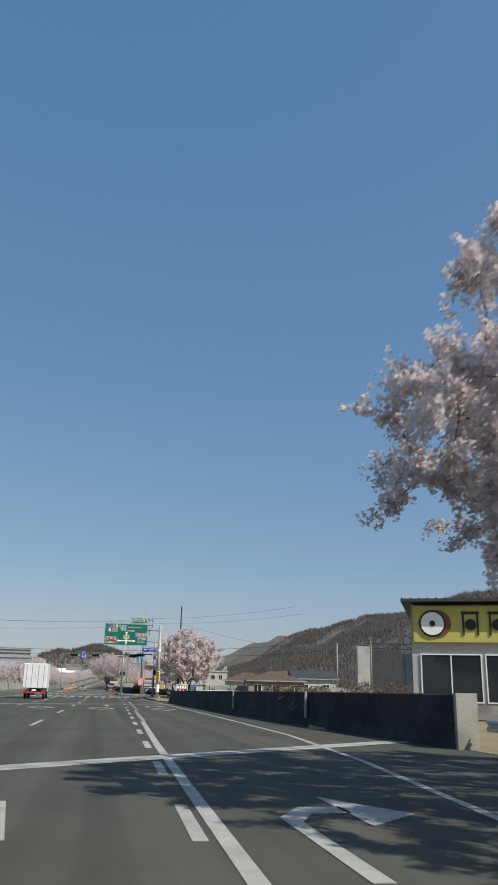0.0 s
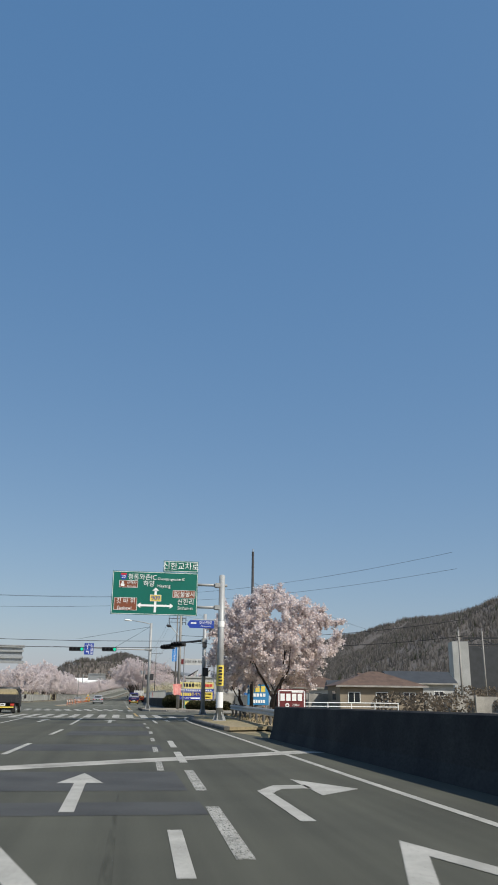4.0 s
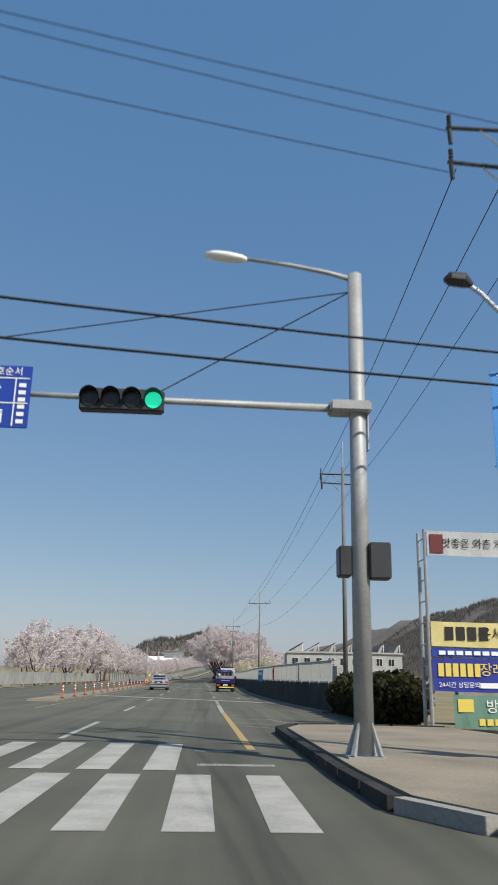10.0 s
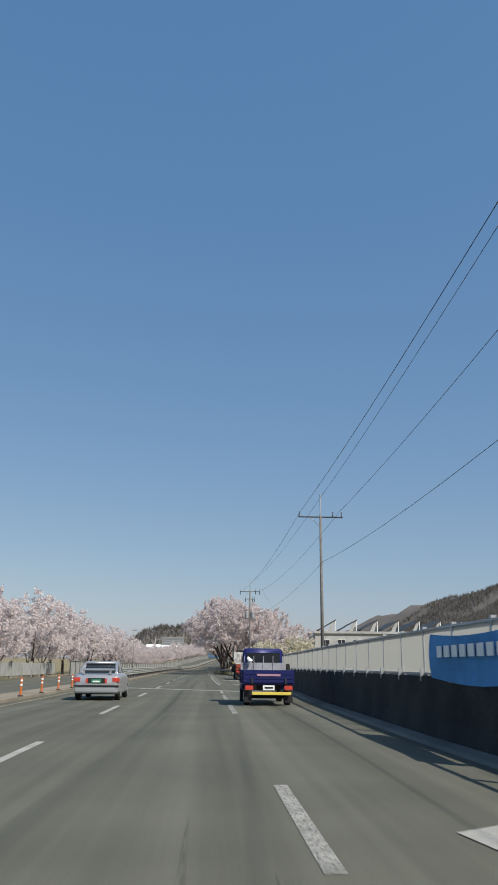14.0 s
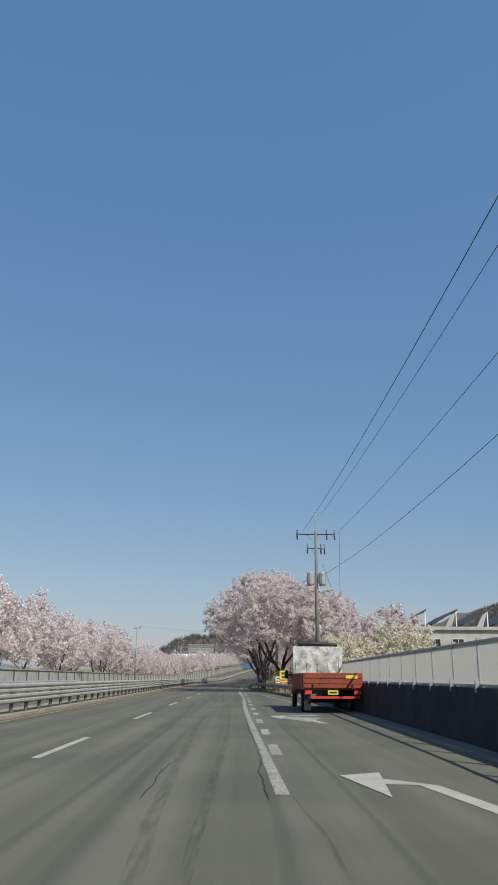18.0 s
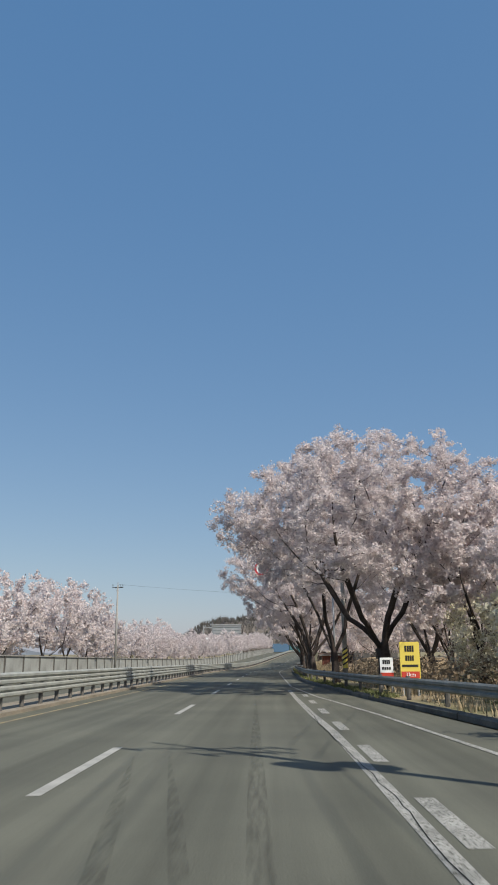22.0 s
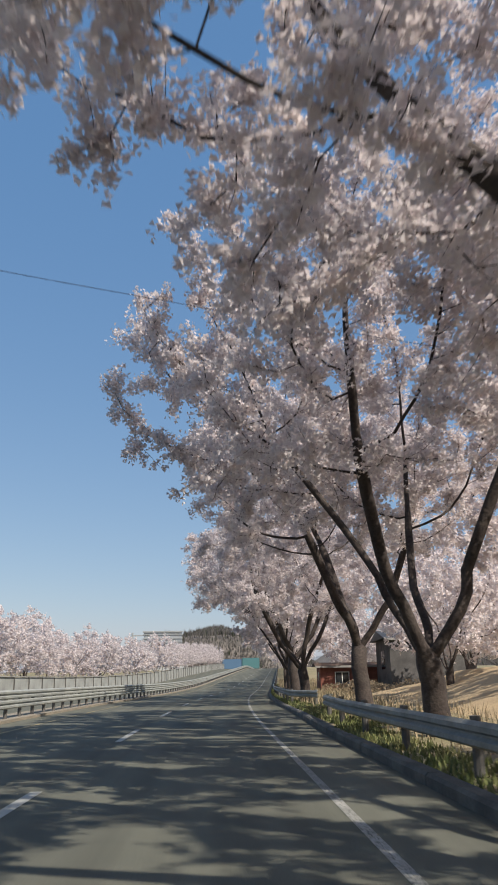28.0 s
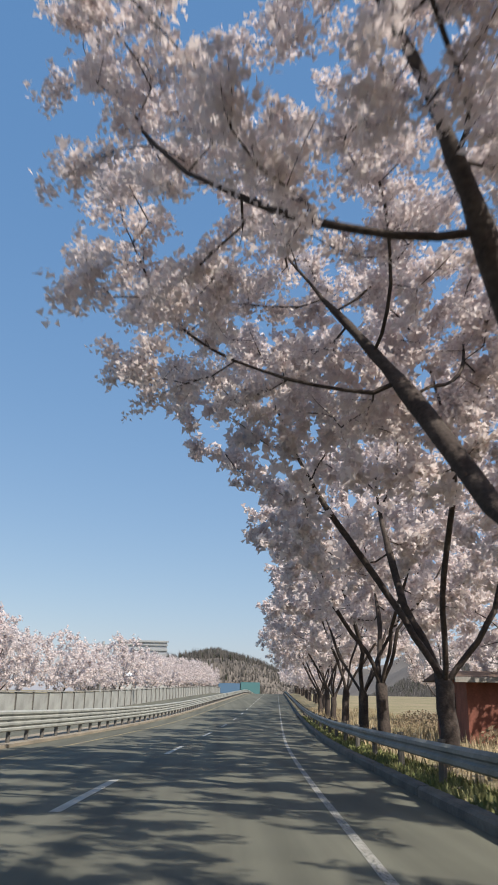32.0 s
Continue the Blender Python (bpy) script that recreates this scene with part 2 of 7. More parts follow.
M_POLE = material("pole_grey", (0.36, 0.38, 0.38), 0.55, 0.25, spread=0.08, scale=1.5, fine=20, bump=0.05, tint=(0.29, 0.3, 0.3))
M_DARKM = material("dark_metal", (0.05, 0.052, 0.055), 0.5, 0.3, spread=0.1, bump=0.05)
M_CPOLE = material("concrete_pole", (0.3, 0.295, 0.275), 0.85, spread=0.1, scale=1.2, fine=30, bump=0.2)
M_DPOLE = material("weathered_pole", (0.17, 0.165, 0.155), 0.85, spread=0.12, scale=1.2, fine=30, bump=0.2)
M_BARK = material("cherry_bark", (0.042, 0.032, 0.028), 0.9, spread=0.3, scale=2.5, fine=16, bump=0.7, depth=0.03, tint=(0.068, 0.055, 0.047))
M_BLOSSOM = blossom_material("cherry_blossom", (0.81, 0.755, 0.735), (0.69, 0.615, 0.61), 0.48)
M_BLOSSOM_W = blossom_material("pale_blossom", (0.82, 0.78, 0.68), (0.62, 0.58, 0.38))
M_HEDGE = blossom_material("hedge_leaf", (0.035, 0.045, 0.02), (0.085, 0.072, 0.036))
M_HILL = material("hill_floor", (0.165, 0.145, 0.125), 0.95, spread=0.12, scale=0.02, fine=0.35, bump=0.0, tint=(0.135, 0.118, 0.1))
# Distance haze is put into this bluish base colour.
M_HAZEHILL = material("hazed_hill", (0.2, 0.22, 0.24), 1.0, spread=0.15, scale=0.006, fine=0.1, bump=0.0, spec=0.0)
M_SIGN = material("sign_green", (0.002, 0.135, 0.1), 0.45, spread=0.05, scale=1, fine=20, bump=0.0)
M_SIGNW = plain("sign_white", (0.8, 0.82, 0.8), 0.5)
M_SIGNB = plain("sign_blue", (0.012, 0.05, 0.33), 0.45)
M_SIGNBR = plain("sign_brown", (0.2, 0.06, 0.025), 0.5)
M_SIGNY = plain("sign_yellow", (0.7, 0.56, 0.1), 0.5)
M_SIGNR = plain("sign_red", (0.55, 0.025, 0.03), 0.5)
M_BLACK = plain("matt_black", (0.012, 0.012, 0.013), 0.6)
M_GREENLIGHT = plain("green_lens", (0.01, 0.5, 0.28), 0.3, emit=1.2)
M_LENS = plain("dark_lens", (0.02, 0.018, 0.016), 0.25)
M_PANEL = blossom_material("translucent_panel", (0.5, 0.51, 0.49), (0.42, 0.43, 0.41), 0.62)
M_WALLG = material("wall_grey", (0.35, 0.36, 0.335), 0.75, spread=0.08, scale=0.9, fine=12, bump=0.08, tint=(0.26, 0.265, 0.245), pieces=0.06)
M_RAILL = material("median_steel", (0.36, 0.37, 0.335), 0.6, 0.1, spread=0.1, scale=1.5, fine=16, bump=0.05, tint=(0.26, 0.27, 0.25))
# Dark posts: rail posts' shaded side put into the colour; wall posts simply dark.
M_DARKPOST = material("dark_shaded_post", (0.12, 0.115, 0.105), 0.8, 0.1, spread=0.2, scale=2, fine=16, bump=0.1)
M_YWORN = material("road_paint_faded_yellow", (0.3, 0.245, 0.13), 0.8, spread=0.2, scale=1.2, fine=20, bump=0.2, tint=(0.16, 0.14, 0.1))
M_GLASS = plain("dark_glass", (0.02, 0.025, 0.03), 0.06)
M_ORANGE = plain("orange_plastic", (0.5, 0.13, 0.03), 0.5)
M_RED = plain("red_paint", (0.5, 0.05, 0.03), 0.5)
M_RUBBER = material("tyre_rubber", (0.02, 0.02, 0.02), 0.85, spread=0.1, bump=0.1)
M_WIRE = plain("cable_black", (0.02, 0.02, 0.022), 0.6)

# ---- mesh helpers ----
def mesh(bm, name, mat, smooth=False):
    me = bpy.data.meshes.new(name)
    bm.to_mesh(me)
    bm.free()
    for m in (mat if isinstance(mat, (list, tuple)) else [mat]):
        me.materials.append(m)
    if smooth:
        me.polygons.foreach_set("use_smooth", [True] * len(me.polygons))
    return me


def part(name, bm, mat, parent, label="", smooth=False):
    ob = new(name, mesh(bm, name, mat, smooth))
    ob.parent = parent
    if label:
        ob["label"] = label
    return ob


def thing(name, label, category, at=(0, 0, 0), turn=0.0, group="", kind=""):
    ob = new(name)
    ob.empty_display_size = 0.2
    ob.matrix_basis = pose(*at, 0, 0, turn)
    return tagged(ob, label, category, group, kind)


def solo(name, bm, mat, label, category, at=(0, 0, 0), turn=0.0, group="", kind="", smooth=False):
    ob = new(name, mesh(bm, name, mat, smooth))
    ob.matrix_basis = pose(*at, 0, 0, turn)
    return tagged(ob, label, category, group, kind)


def box(x0, x1, y0, y1, z0, z1, bm=None, bevel=0.0):
    own = bm is None
    b = bmesh.new() if own or bevel else bm
    v = [b.verts.new(p) for p in ((x0, y0, z0), (x1, y0, z0), (x1, y1, z0), (x0, y1, z0), (x0, y0, z1), (x1, y0, z1), (x1, y1, z1), (x0, y1, z1))]
    for f in ((0, 3, 2, 1), (4, 5, 6, 7), (0, 1, 5, 4), (1, 2, 6, 5), (2, 3, 7, 6), (3, 0, 4, 7)):
        b.faces.new([v[i] for i in f])
    if bevel:
        bmesh.ops.bevel(b, geom=list(b.edges), offset=bevel, segments=2, affect='EDGES')
        if not own:
            add(bm, b)
            return bm
    return b


def add(bm, other):
    """Joins a second bmesh into the first."""
    idx = {}
    for v in other.verts:
        idx[v] = bm.verts.new(v.co)
    for f in other.faces:
        bm.faces.new([idx[v] for v in f.verts])
    other.free()
    return bm


def tube(points, radii, sides=8, bm=None, cap=True):
    """A round bar along points, with a radius at each."""
    bm = bm or bmesh.new()
    pts = [Vector(p) for p in points]
    if not isinstance(radii, (list, tuple)):
        radii = [radii] * len(pts)
    rings, up = [], None
    for i, p in enumerate(pts):
        d = (pts[min(i + 1, len(pts) - 1)] - pts[max(i - 1, 0)])
        d = d.normalized() if d.length > 1e-9 else Vector((0, 0, 1))
        ref = up if up is not None and abs(up.dot(d)) < 0.95 else (Vector((1, 0, 0)) if abs(d.x) < 0.9 else Vector((0, 1, 0)))
        u = (ref - d * ref.dot(d)).normalized()
        up = u
        w = d.cross(u)
        rings.append([bm.verts.new(p + (u * math.cos(a) + w * math.sin(a)) * radii[i]) for a in (2 * math.pi * k / sides for k in range(sides))])
    for a, b in zip(rings, rings[1:]):
        for k in range(sides):
            bm.faces.new((a[k], a[(k + 1) % sides], b[(k + 1) % sides], b[k]))
    if cap:
        bm.faces.new(rings[0][::-1])
        bm.faces.new(rings[-1])
    return bm


def prism(outline, z0, z1, bm=None):
    """An upright block over an outline in x and y, anticlockwise."""
    bm = bm or bmesh.new()
    lo, hi = [bm.verts.new((x, y, z0)) for x, y in outline], [bm.verts.new((x, y, z1)) for x, y in outline]
    n = len(outline)
    bm.faces.new(lo[::-1]), bm.faces.new(hi)
    for k in range(n):
        bm.faces.new((lo[k], lo[(k + 1) % n], hi[(k + 1) % n], hi[k]))
    return bm


def plate(outline, y0, y1, bm=None):
    """A board over an outline in x and z (seen from -y, anticlockwise), from y0 (front) to y1."""
    bm = bm or bmesh.new()
    a, b = [bm.verts.new((x, y0, z)) for x, z in outline], [bm.verts.new((x, y1, z)) for x, z in outline]
    n = len(outline)
    bm.faces.new(a), bm.faces.new(b[::-1])
    for k in range(n):
        bm.faces.new((a[(k + 1) % n], a[k], b[k], b[(k + 1) % n]))
    return bm


def loft(sections, bm=None, closed=True):
    """Joins cross-sections (lists of points of one length) to a body."""
    bm = bm or bmesh.new()
    rows = [[bm.verts.new(p) for p in s] for s in sections]
    n = len(rows[0])
    for a, b in zip(rows, rows[1:]):
        for k in range(n if closed else n - 1):
            bm.faces.new((a[k], a[(k + 1) % n], b[(k + 1) % n], b[k]))
    if closed:
        bm.faces.new(rows[0][::-1]), bm.faces.new(rows[-1])
    return bm


def words(text, height, mat, parent, x, z, y=-0.012, name="lettering", squeeze=1.0, align='CENTER', label=""):
    """Letters as a mesh on a board that faces -y."""
    cu = bpy.data.curves.new(name, 'FONT')
    cu.body, cu.size, cu.align_x, cu.align_y = text, height, align, 'CENTER'
    cu.extrude = 0.002
    tmp = bpy.data.objects.new(name, cu)
    scene.collection.objects.link(tmp)
    me = bpy.data.meshes.new_from_object(tmp.evaluated_get(bpy.context.evaluated_depsgraph_get()))
    bpy.data.objects.remove(tmp)
    me.materials.clear()
    me.materials.append(mat)
    me.transform(Matrix.Translation((x, y, z)) @ Matrix.Rotation(radians(90), 4, 'X') @ Matrix.Diagonal((squeeze, 1, 1, 1)))
    ob = new(name, me)
    ob.parent = parent
    if label:
        ob["label"] = label
    return ob


def off(y):
    """Sideways drift of the road from its straight line."""
    if y < 80:
        return -0.023 * (80 - y)
    if y < 345:
        return 0.0
    if y < 410:
        return 0.075 / 130 * (y - 345) ** 2
    return 0.075 * 32.5 + 0.075 * (y - 410)


def rise(y):
    """How far the land has risen at y: level as far as the bend, then a gentle climb."""
    if y < 395:
        return 0.0
    if y < 455:
        return 0.028 / 120 * (y - 395) ** 2
    if y < 580:
        return 0.84 + 0.028 * (y - 455)
    if y < 640:
        return 4.34 + 0.028 * (y - 580) - 0.028 / 120 * (y - 580) ** 2
    return 5.18


def along(table, y):
    """Linear reading of a table of (y, value)."""
    if y <= table[0][0]:
        return table[0][1]
    for (a, u), (b, v) in zip(table, table[1:]):
        if y <= b:
            return u + (v - u) * (y - a) / (b - a)
    return table[-1][1]



# ---- ground and road ----
def sheet(rows, z, bm=None):
    """A strip from rows of (y, x0, x1)."""
    bm = bm or bmesh.new()
    vs = [(bm.verts.new((x0, y, z)), bm.verts.new((x1, y, z))) for y, x0, x1 in rows]
    for (a, b), (c, d) in zip(vs, vs[1:]):
        bm.faces.new((a, b, d, c))
    return bm


def ground_sheet():
    bm = bmesh.new()
    xs = [-2500, -900, -300, -120, -60, -40, -30, -24, -18, 4, 9, 14, 20, 30, 45, 70, 110, 200, 400, 900, 2500]
    ys = [-600, -100] + list(range(-40, 620, 20)) + [700, 900, 1300, 2000, 4000]
    grid = [[bm.verts.new((x, y, -0.06)) for x in xs] for y in ys]
    for r, s in zip(grid, grid[1:]):
        for k in range(len(xs) - 1):
            bm.faces.new((r[k], r[k + 1], s[k + 1], s[k]))
    return solo("ground", bm, M_EARTH, "dry brown earth with patches of spring grass", "ground", kind="structure")


ground_sheet()
RIGHT_EDGE = [(-80, 9.0), (19, 8.6), (39, 7.2), (74, 6.2), (80, 5.2), (92, 5.0), (98, 5.2), (104, 5.9), (108, 8.5), (112, 16), (113, 60), (121, 60), (121.5, 14), (123, 7), (126, 8), (146, 6.6), (160, 6.0), (185, 5.8), (220, 6.6), (262, 5.6), (275, 4.7), (286, 3.95), (300, 3.75), (345, 3.3), (410, 3.3), (900, 3.4)]
road_rows = []
y = -80.0
while y <= 760:
    road_rows.append((y, -16.2 + off(max(y, 345)), along(RIGHT_EDGE, y) + (off(y) if y > 345 else 0)))
    y += 1.0 if 90 < y < 130 else (4.0 if y > 340 else 5.0)
road = solo("road", sheet(road_rows, 0.0), M_ASPHALT, "grey worn asphalt road with faded white lane markings", "road", kind="structure")


def stripe(points, width, mat=M_WHITE, name="lane_line", z=0.005, label=""):
    """A painted line along points (x, y)."""
    bm = bmesh.new()
    prev = None
    for i, (x, y) in enumerate(points):
        xa, ya = points[max(i - 1, 0)]
        xb, yb = points[min(i + 1, len(points) - 1)]
        d = Vector((xb - xa, yb - ya)).normalized()
        nx, ny = d.y * width / 2, -d.x * width / 2
        pair = (bm.verts.new((x - nx, y - ny, z)), bm.verts.new((x + nx, y + ny, z)))
        if prev:
            bm.faces.new((prev[0], prev[1], pair[1], pair[0]))
        prev = pair
    return part(name, bm, mat, road, label)


def lane(x, y0, y1, width=0.15, mat=M_WHITE, name="lane_line", z=0.005, step=6.0):
    n = max(1, int((y1 - y0) / step))
    return stripe([(x + off(y0 + (y1 - y0) * k / n), y0 + (y1 - y0) * k / n) for k in range(n + 1)], width, mat, name, z)


def patch(outline, mat, name, z=0.003):
    bm = bmesh.new()
    bm.faces.new([bm.verts.new((x, y, z)) for x, y in outline])
    return part(name, bm, mat, road)


# before the crossing
for y0 in (2, 15, 28.5, 41.5, 55, 66, 76):
    lane(-1.32, y0, y0 + 4.6, name="lane_dash")
    lane(-4.75, y0, y0 + 4.6, name="lane_dash")
lane(-1.35, 86.5, 98, name="lane_line")
lane(-4.8, 86.5, 98, name="lane_line")
for k in range(9):
    lane(2.16, 7.7 + 5.6 * k, 10.0 + 5.6 * k, 0.15, name="lane_dash")
for k in range(6):
    lane(2.18, 61.7 + 5.1 * k, 63.8 + 5.1 * k, 0.13, M_WORN, name="lane_dash")
stripe([(2.4 + off(v), v) for v in range(-40, 30, 10)] + [(2.5 + off(33), 33)], 0.17)
lane(2.56, 33.5, 47, 0.17, M_WORN)
for k in range(5):
    lane(2.7, 48 + 5.2 * k, 51.4 + 5.2 * k, 0.17, M_WORN if k < 3 else M_WHITE, "lane_dash")
lane(2.83, 89.3, 94.5, 0.14, M_WHITE)
stripe([(3.4, 4), (3.95, 9), (4.75, 16), (5.35, 25), (5.35, 40), (5.05, 60), (4.9, 78), (4.7, 90), (4.85, 97), (5.3, 102)], 0.14)
lane(-9.9, -40, 98, 0.14, M_YELLOW)
lane(-10.2, -40, 98, 0.14, M_YELLOW)
stripe([(-9.5, 98.5), (4.7, 98.5)], 0.45, M_WHITE, "stop_line")
for (ya, xa, yb, xb, w) in ((6.4, -14, 22.4, 8.0, 0.72), (55.3, -14, 67.25, 5.9, 0.86)):
    stripe([(xa, ya - 2.0), (xb, yb)], w, M_JOINT, "expansion_joint", 0.004)
    stripe([(xa, ya - 2.0), (xb, yb)], 0.07, M_WHITE, "expansion_joint", 0.009)
for (x0, x1, y0, y1) in ((-9, 2.0, 58.4, 61.5), (-9, 2.05, 55.9, 57.1), (-8, 2.1, 67.3, 70.1), (-0.9, 2.05, 75.6, 79.4), (-1.0, 2.1, 84.5, 88.5)):
    patch([(x0, y0), (x1, y0), (x1, y1), (x0, y1)], M_PATCH, "repair_patch")


def arrow(x, y, turn=0, bend=0, length=5.0, mat=M_WHITE):
    """A lane arrow that points along +y; bend 1: to the right, -1: to the left."""
    bm = bmesh.new()
    z = 0.006
    def face(pts):
        bm.faces.new([bm.verts.new((px, py, z)) for px, py in pts])
    if bend == 0:
        face([(-0.09, 0), (0.09, 0), (0.09, length - 1.7), (-0.09, length - 1.7)])
        face([(-0.36, length - 1.7), (0.36, length - 1.7), (0, length)])
    else:
        s = bend
        quads = [[(-0.09, 0), (0.09, 0), (0.09, 2.7), (-0.09, 3.0)], [(-0.09, 3.0), (0.09, 2.7), (0.32 * s + 0.0, 3.25), (0.28 * s, 3.75)], [(0.28 * s, 3.75), (0.32 * s, 3.25), (0.8 * s, 3.3), (0.8 * s, 3.8)],
                 [(0.75 * s, 2.4), (1.5 * s, 3.2), (0.75 * s, 4.7)]]
        for q in quads:
            face(q if s > 0 else q[::-1])
    ob = part("lane_arrow", bm, mat, road)
    ob.matrix_basis = pose(x, y, 0, 0, 0, turn)
    return ob


arrow(1.6, 6.0, 0, 1)
arrow(3.1, 55.3, 0, 1)
stripe([(-1.36, 7.8), (-1.6, 10.3)], 0.32, M_WHITE, "lane_dash", 0.006)
arrow(0.4, 56.2, 0, 0)
arrow(0.42, 89.8, 0, 0, 5.4)
arrow(-3.2, 90.0, 0, 0, 5.4)
arrow(3.6, 92.5, 0, 1, mat=M_WORN)
for cx, cy in ((-0.05, 51.2), (3.7, 51.2), (-3.6, 51.2)):
    for w, m in ((0.82, M_WHITE),):
        o, i = 0.85, 0.62
        outer, inner = [(0, -2.8), (o, 0), (0, 2.8), (-o, 0)], [(0, -2.0), (i, 0), (0, 2.0), (-i, 0)]
        bm = bmesh.new()
        vo, vi = [bm.verts.new((cx + a, cy + b, 0.006)) for a, b in outer], [bm.verts.new((cx + a, cy + b, 0.006)) for a, b in inner]
        for k in range(4):
            bm.faces.new((vo[k], vo[(k + 1) % 4], vi[(k + 1) % 4], vi[k]))
        part("diamond_mark", bm, m, road)
# crosswalks
for k in range(-11, 5):
    x = 0.42 + 0.93 * k
    for ya, yb in ((99.9, 104.2), (104.55, 108.7)):
        if x < 3.9 or ya < 100:
            patch([(x, ya), (x + 0.47, ya), (x + 0.47, yb), (x, yb)], M_WHITE, "crossing_stripe", 0.006)
for k in range(-11, 3):
    x = -0.28 + 0.955 * k
    patch([(x, 124.2), (x + 0.47, 124.2), (x + 0.47, 128.4), (x, 128.4)], M_WHITE, "crossing_stripe", 0.006)
    if k < 2:
        patch([(x - 0.5, 128.9), (x - 0.03, 128.9), (x - 0.03, 133.5), (x - 0.5, 133.5)], M_WHITE, "crossing_stripe", 0.006)
stripe([(2.12, 104), (2.05, 114.4)], 0.16, M_YELLOW)
stripe([(1.95, 132.5), (1.82, 148)], 0.16, M_YELLOW)
stripe([(2.93, 113.3), (3.05, 111.4), (4.31, 113.4), (2.93, 113.3)], 0.1, M_WORN)
for a, b in (((-1.45, 120.3), (-1.0, 120.3)), ((0.2, 117.8), (1.15, 117.8)), ((4.55, 120.9), (5.2, 119.6)), ((5.2, 118.9), (5.45, 118.4)), ((3.76, 118.3), (4.5, 118.3)), ((-1.4, 116.9), (-0.8, 117.3))):
    stripe([a, b], 0.13, M_WHITE, "guide_dash")
stripe([(1.2, 121.6), (3.0, 121.2)], 0.12, M_WORN, "lane_dash")
stripe([(0.95, 129.72), (2.15, 129.71)], 0.3, M_WORN, "lane_dash")
stripe([(0.9, 132.1), (1.6, 132.05)], 0.25, M_WORN, "lane_dash")
for q in ([(1.89, 141.84), (3.21, 140.9)], [(1.92, 140.22), (2.97, 139.12)], [(3.16, 144.05), (3.69, 141.65)], [(1.94, 144.1), (3.08, 143.51)]):
    stripe(q, 0.07, M_WORN, "hatch_line")
# past the crossing
for k in range(-8, 36):
    y0 = 252.5 + 13 * k
    if y0 > 134:
        lane(-1.92, y0, y0 + 4.7, name="lane_dash")
lane(-1.95, 134.5, 141, 0.14)
lane(1.8, 148.2, 157.5, 0.17)
for y0, l in ((158.6, 6.4), (170, 4), (188, 5), (197, 6), (205, 6)):
    lane(1.8, y0, y0 + l, 0.16, M_WORN, "lane_dash")
stripe([(1.96, 222.4), (1.86, 231), (1.77, 239), (1.7, 250), (1.72, 266), (1.7, 273), (1.58, 278), (1.47, 286.6), (1.42, 296)], 0.17, M_WORN)
for k in range(13):
    lane(2.12 - 0.018 * k, 227.4 + 5.1 * k, 229.6 + 5.1 * k, 0.2, M_WORN, "lane_dash")
stripe([(4.9, 246), (4.3, 260), (3.8, 268), (3.22, 277.7), (2.7, 284), (2.28, 288.6), (1.72, 300)], 0.12, M_WORN, z=0.009)
lane(1.66, 300, 700, 0.11, M_WORN)
lane(-5.55, 150, 245, 0.13, M_YWORN)
lane(-5.6, 245, 700, 0.12, M_YWORN)
for (ya, xa, yb, xb, w) in ((174.6, -9.0, 161.2, 5.4, 0.9), (216.0, -6.0, 205.9, 5.9, 0.8)):
    stripe([(xa, ya), (xb, yb)], w, M_JOINT, "expansion_joint", 0.004)
    stripe([(xa, ya), (xb, yb)], 0.06, M_BLACK, "expansion_joint", 0.008)


def slip_arrow(x, y, mat=M_WHITE):
    """A slanting merge arrow."""
    bm = bmesh.new()
    for q in ([(4.4, -4.5), (4.62, -4.4), (4.15, -0.9), (3.9, -0.9)], [(3.9, -0.9), (4.15, -0.9), (3.35, 0.0), (3.3, -0.75)], [(3.0, 0.1), (3.35, -2.0), (3.62, 0.5)]):
        bm.faces.new([bm.verts.new((x + a - 3.0, y + b, 0.006 if len(q) == 4 else 0.009)) for a, b in q])
    return part("merge_arrow", bm, mat, road)


slip_arrow(3.0, 171.2)
slip_arrow(2.85, 224.2)
slip_arrow(2.5, 242.0)
bm = bmesh.new()
for q in ([(2.45, 242.0), (4.3, 242.4), (4.25, 243.4)], [(2.45, 242.0), (4.25, 240.9), (3.6, 238.2)]):
    bm.faces.new([bm.verts.new((a, b, 0.007)) for a, b in q])
part("merge_arrow", bm, M_WORN, road)


def marks(points, width):
    """A tyre or tar streak along points (x, y)."""
    bm = bmesh.new()
    prev = None
    for i, (x, y) in enumerate(points):
        w = width / 2 if 0 < i < len(points) - 1 else 0.01
        pair = (bm.verts.new((x - w, y, 0.0025)), bm.verts.new((x + w, y, 0.0025)))
        if prev:
            bm.faces.new((prev[0], prev[1], pair[1], pair[0]))
        prev = pair
    part("tyre_mark", bm, M_TYRE, road)


marks([(0.72, 141), (0.72, 146), (0.88, 152.7), (0.77, 163.6), (0.8, 172)], 0.2)
marks([(1.1, 142), (1.1, 146.3), (1.23, 150.6), (1.45, 161.5), (1.4, 170)], 0.16)
marks([(0.8, 214), (0.75, 218.2), (0.63, 220.4), (0.51, 224.7), (0.31, 233.5), (0.2, 245)], 0.16)
marks([(1.1, 214), (1.09, 219.9), (1.1, 223.1), (1.17, 230.4), (1.1, 243)], 0.12)
marks([(0.43, 255), (0.43, 262.2), (0.37, 264.9), (0.29, 268.9), (-0.04, 288.9)], 0.2)
marks([(-0.3, 256), (-0.61, 262.2), (-0.89, 264.4), (-1.47, 269)], 0.16)
marks([(0.2, 257), (-0.07, 262.2), (-0.35, 264.4), (-0.96, 269)], 0.14)
marks([(2.2, 216), (2.2, 219.9), (2.07, 222.3)], 0.06)
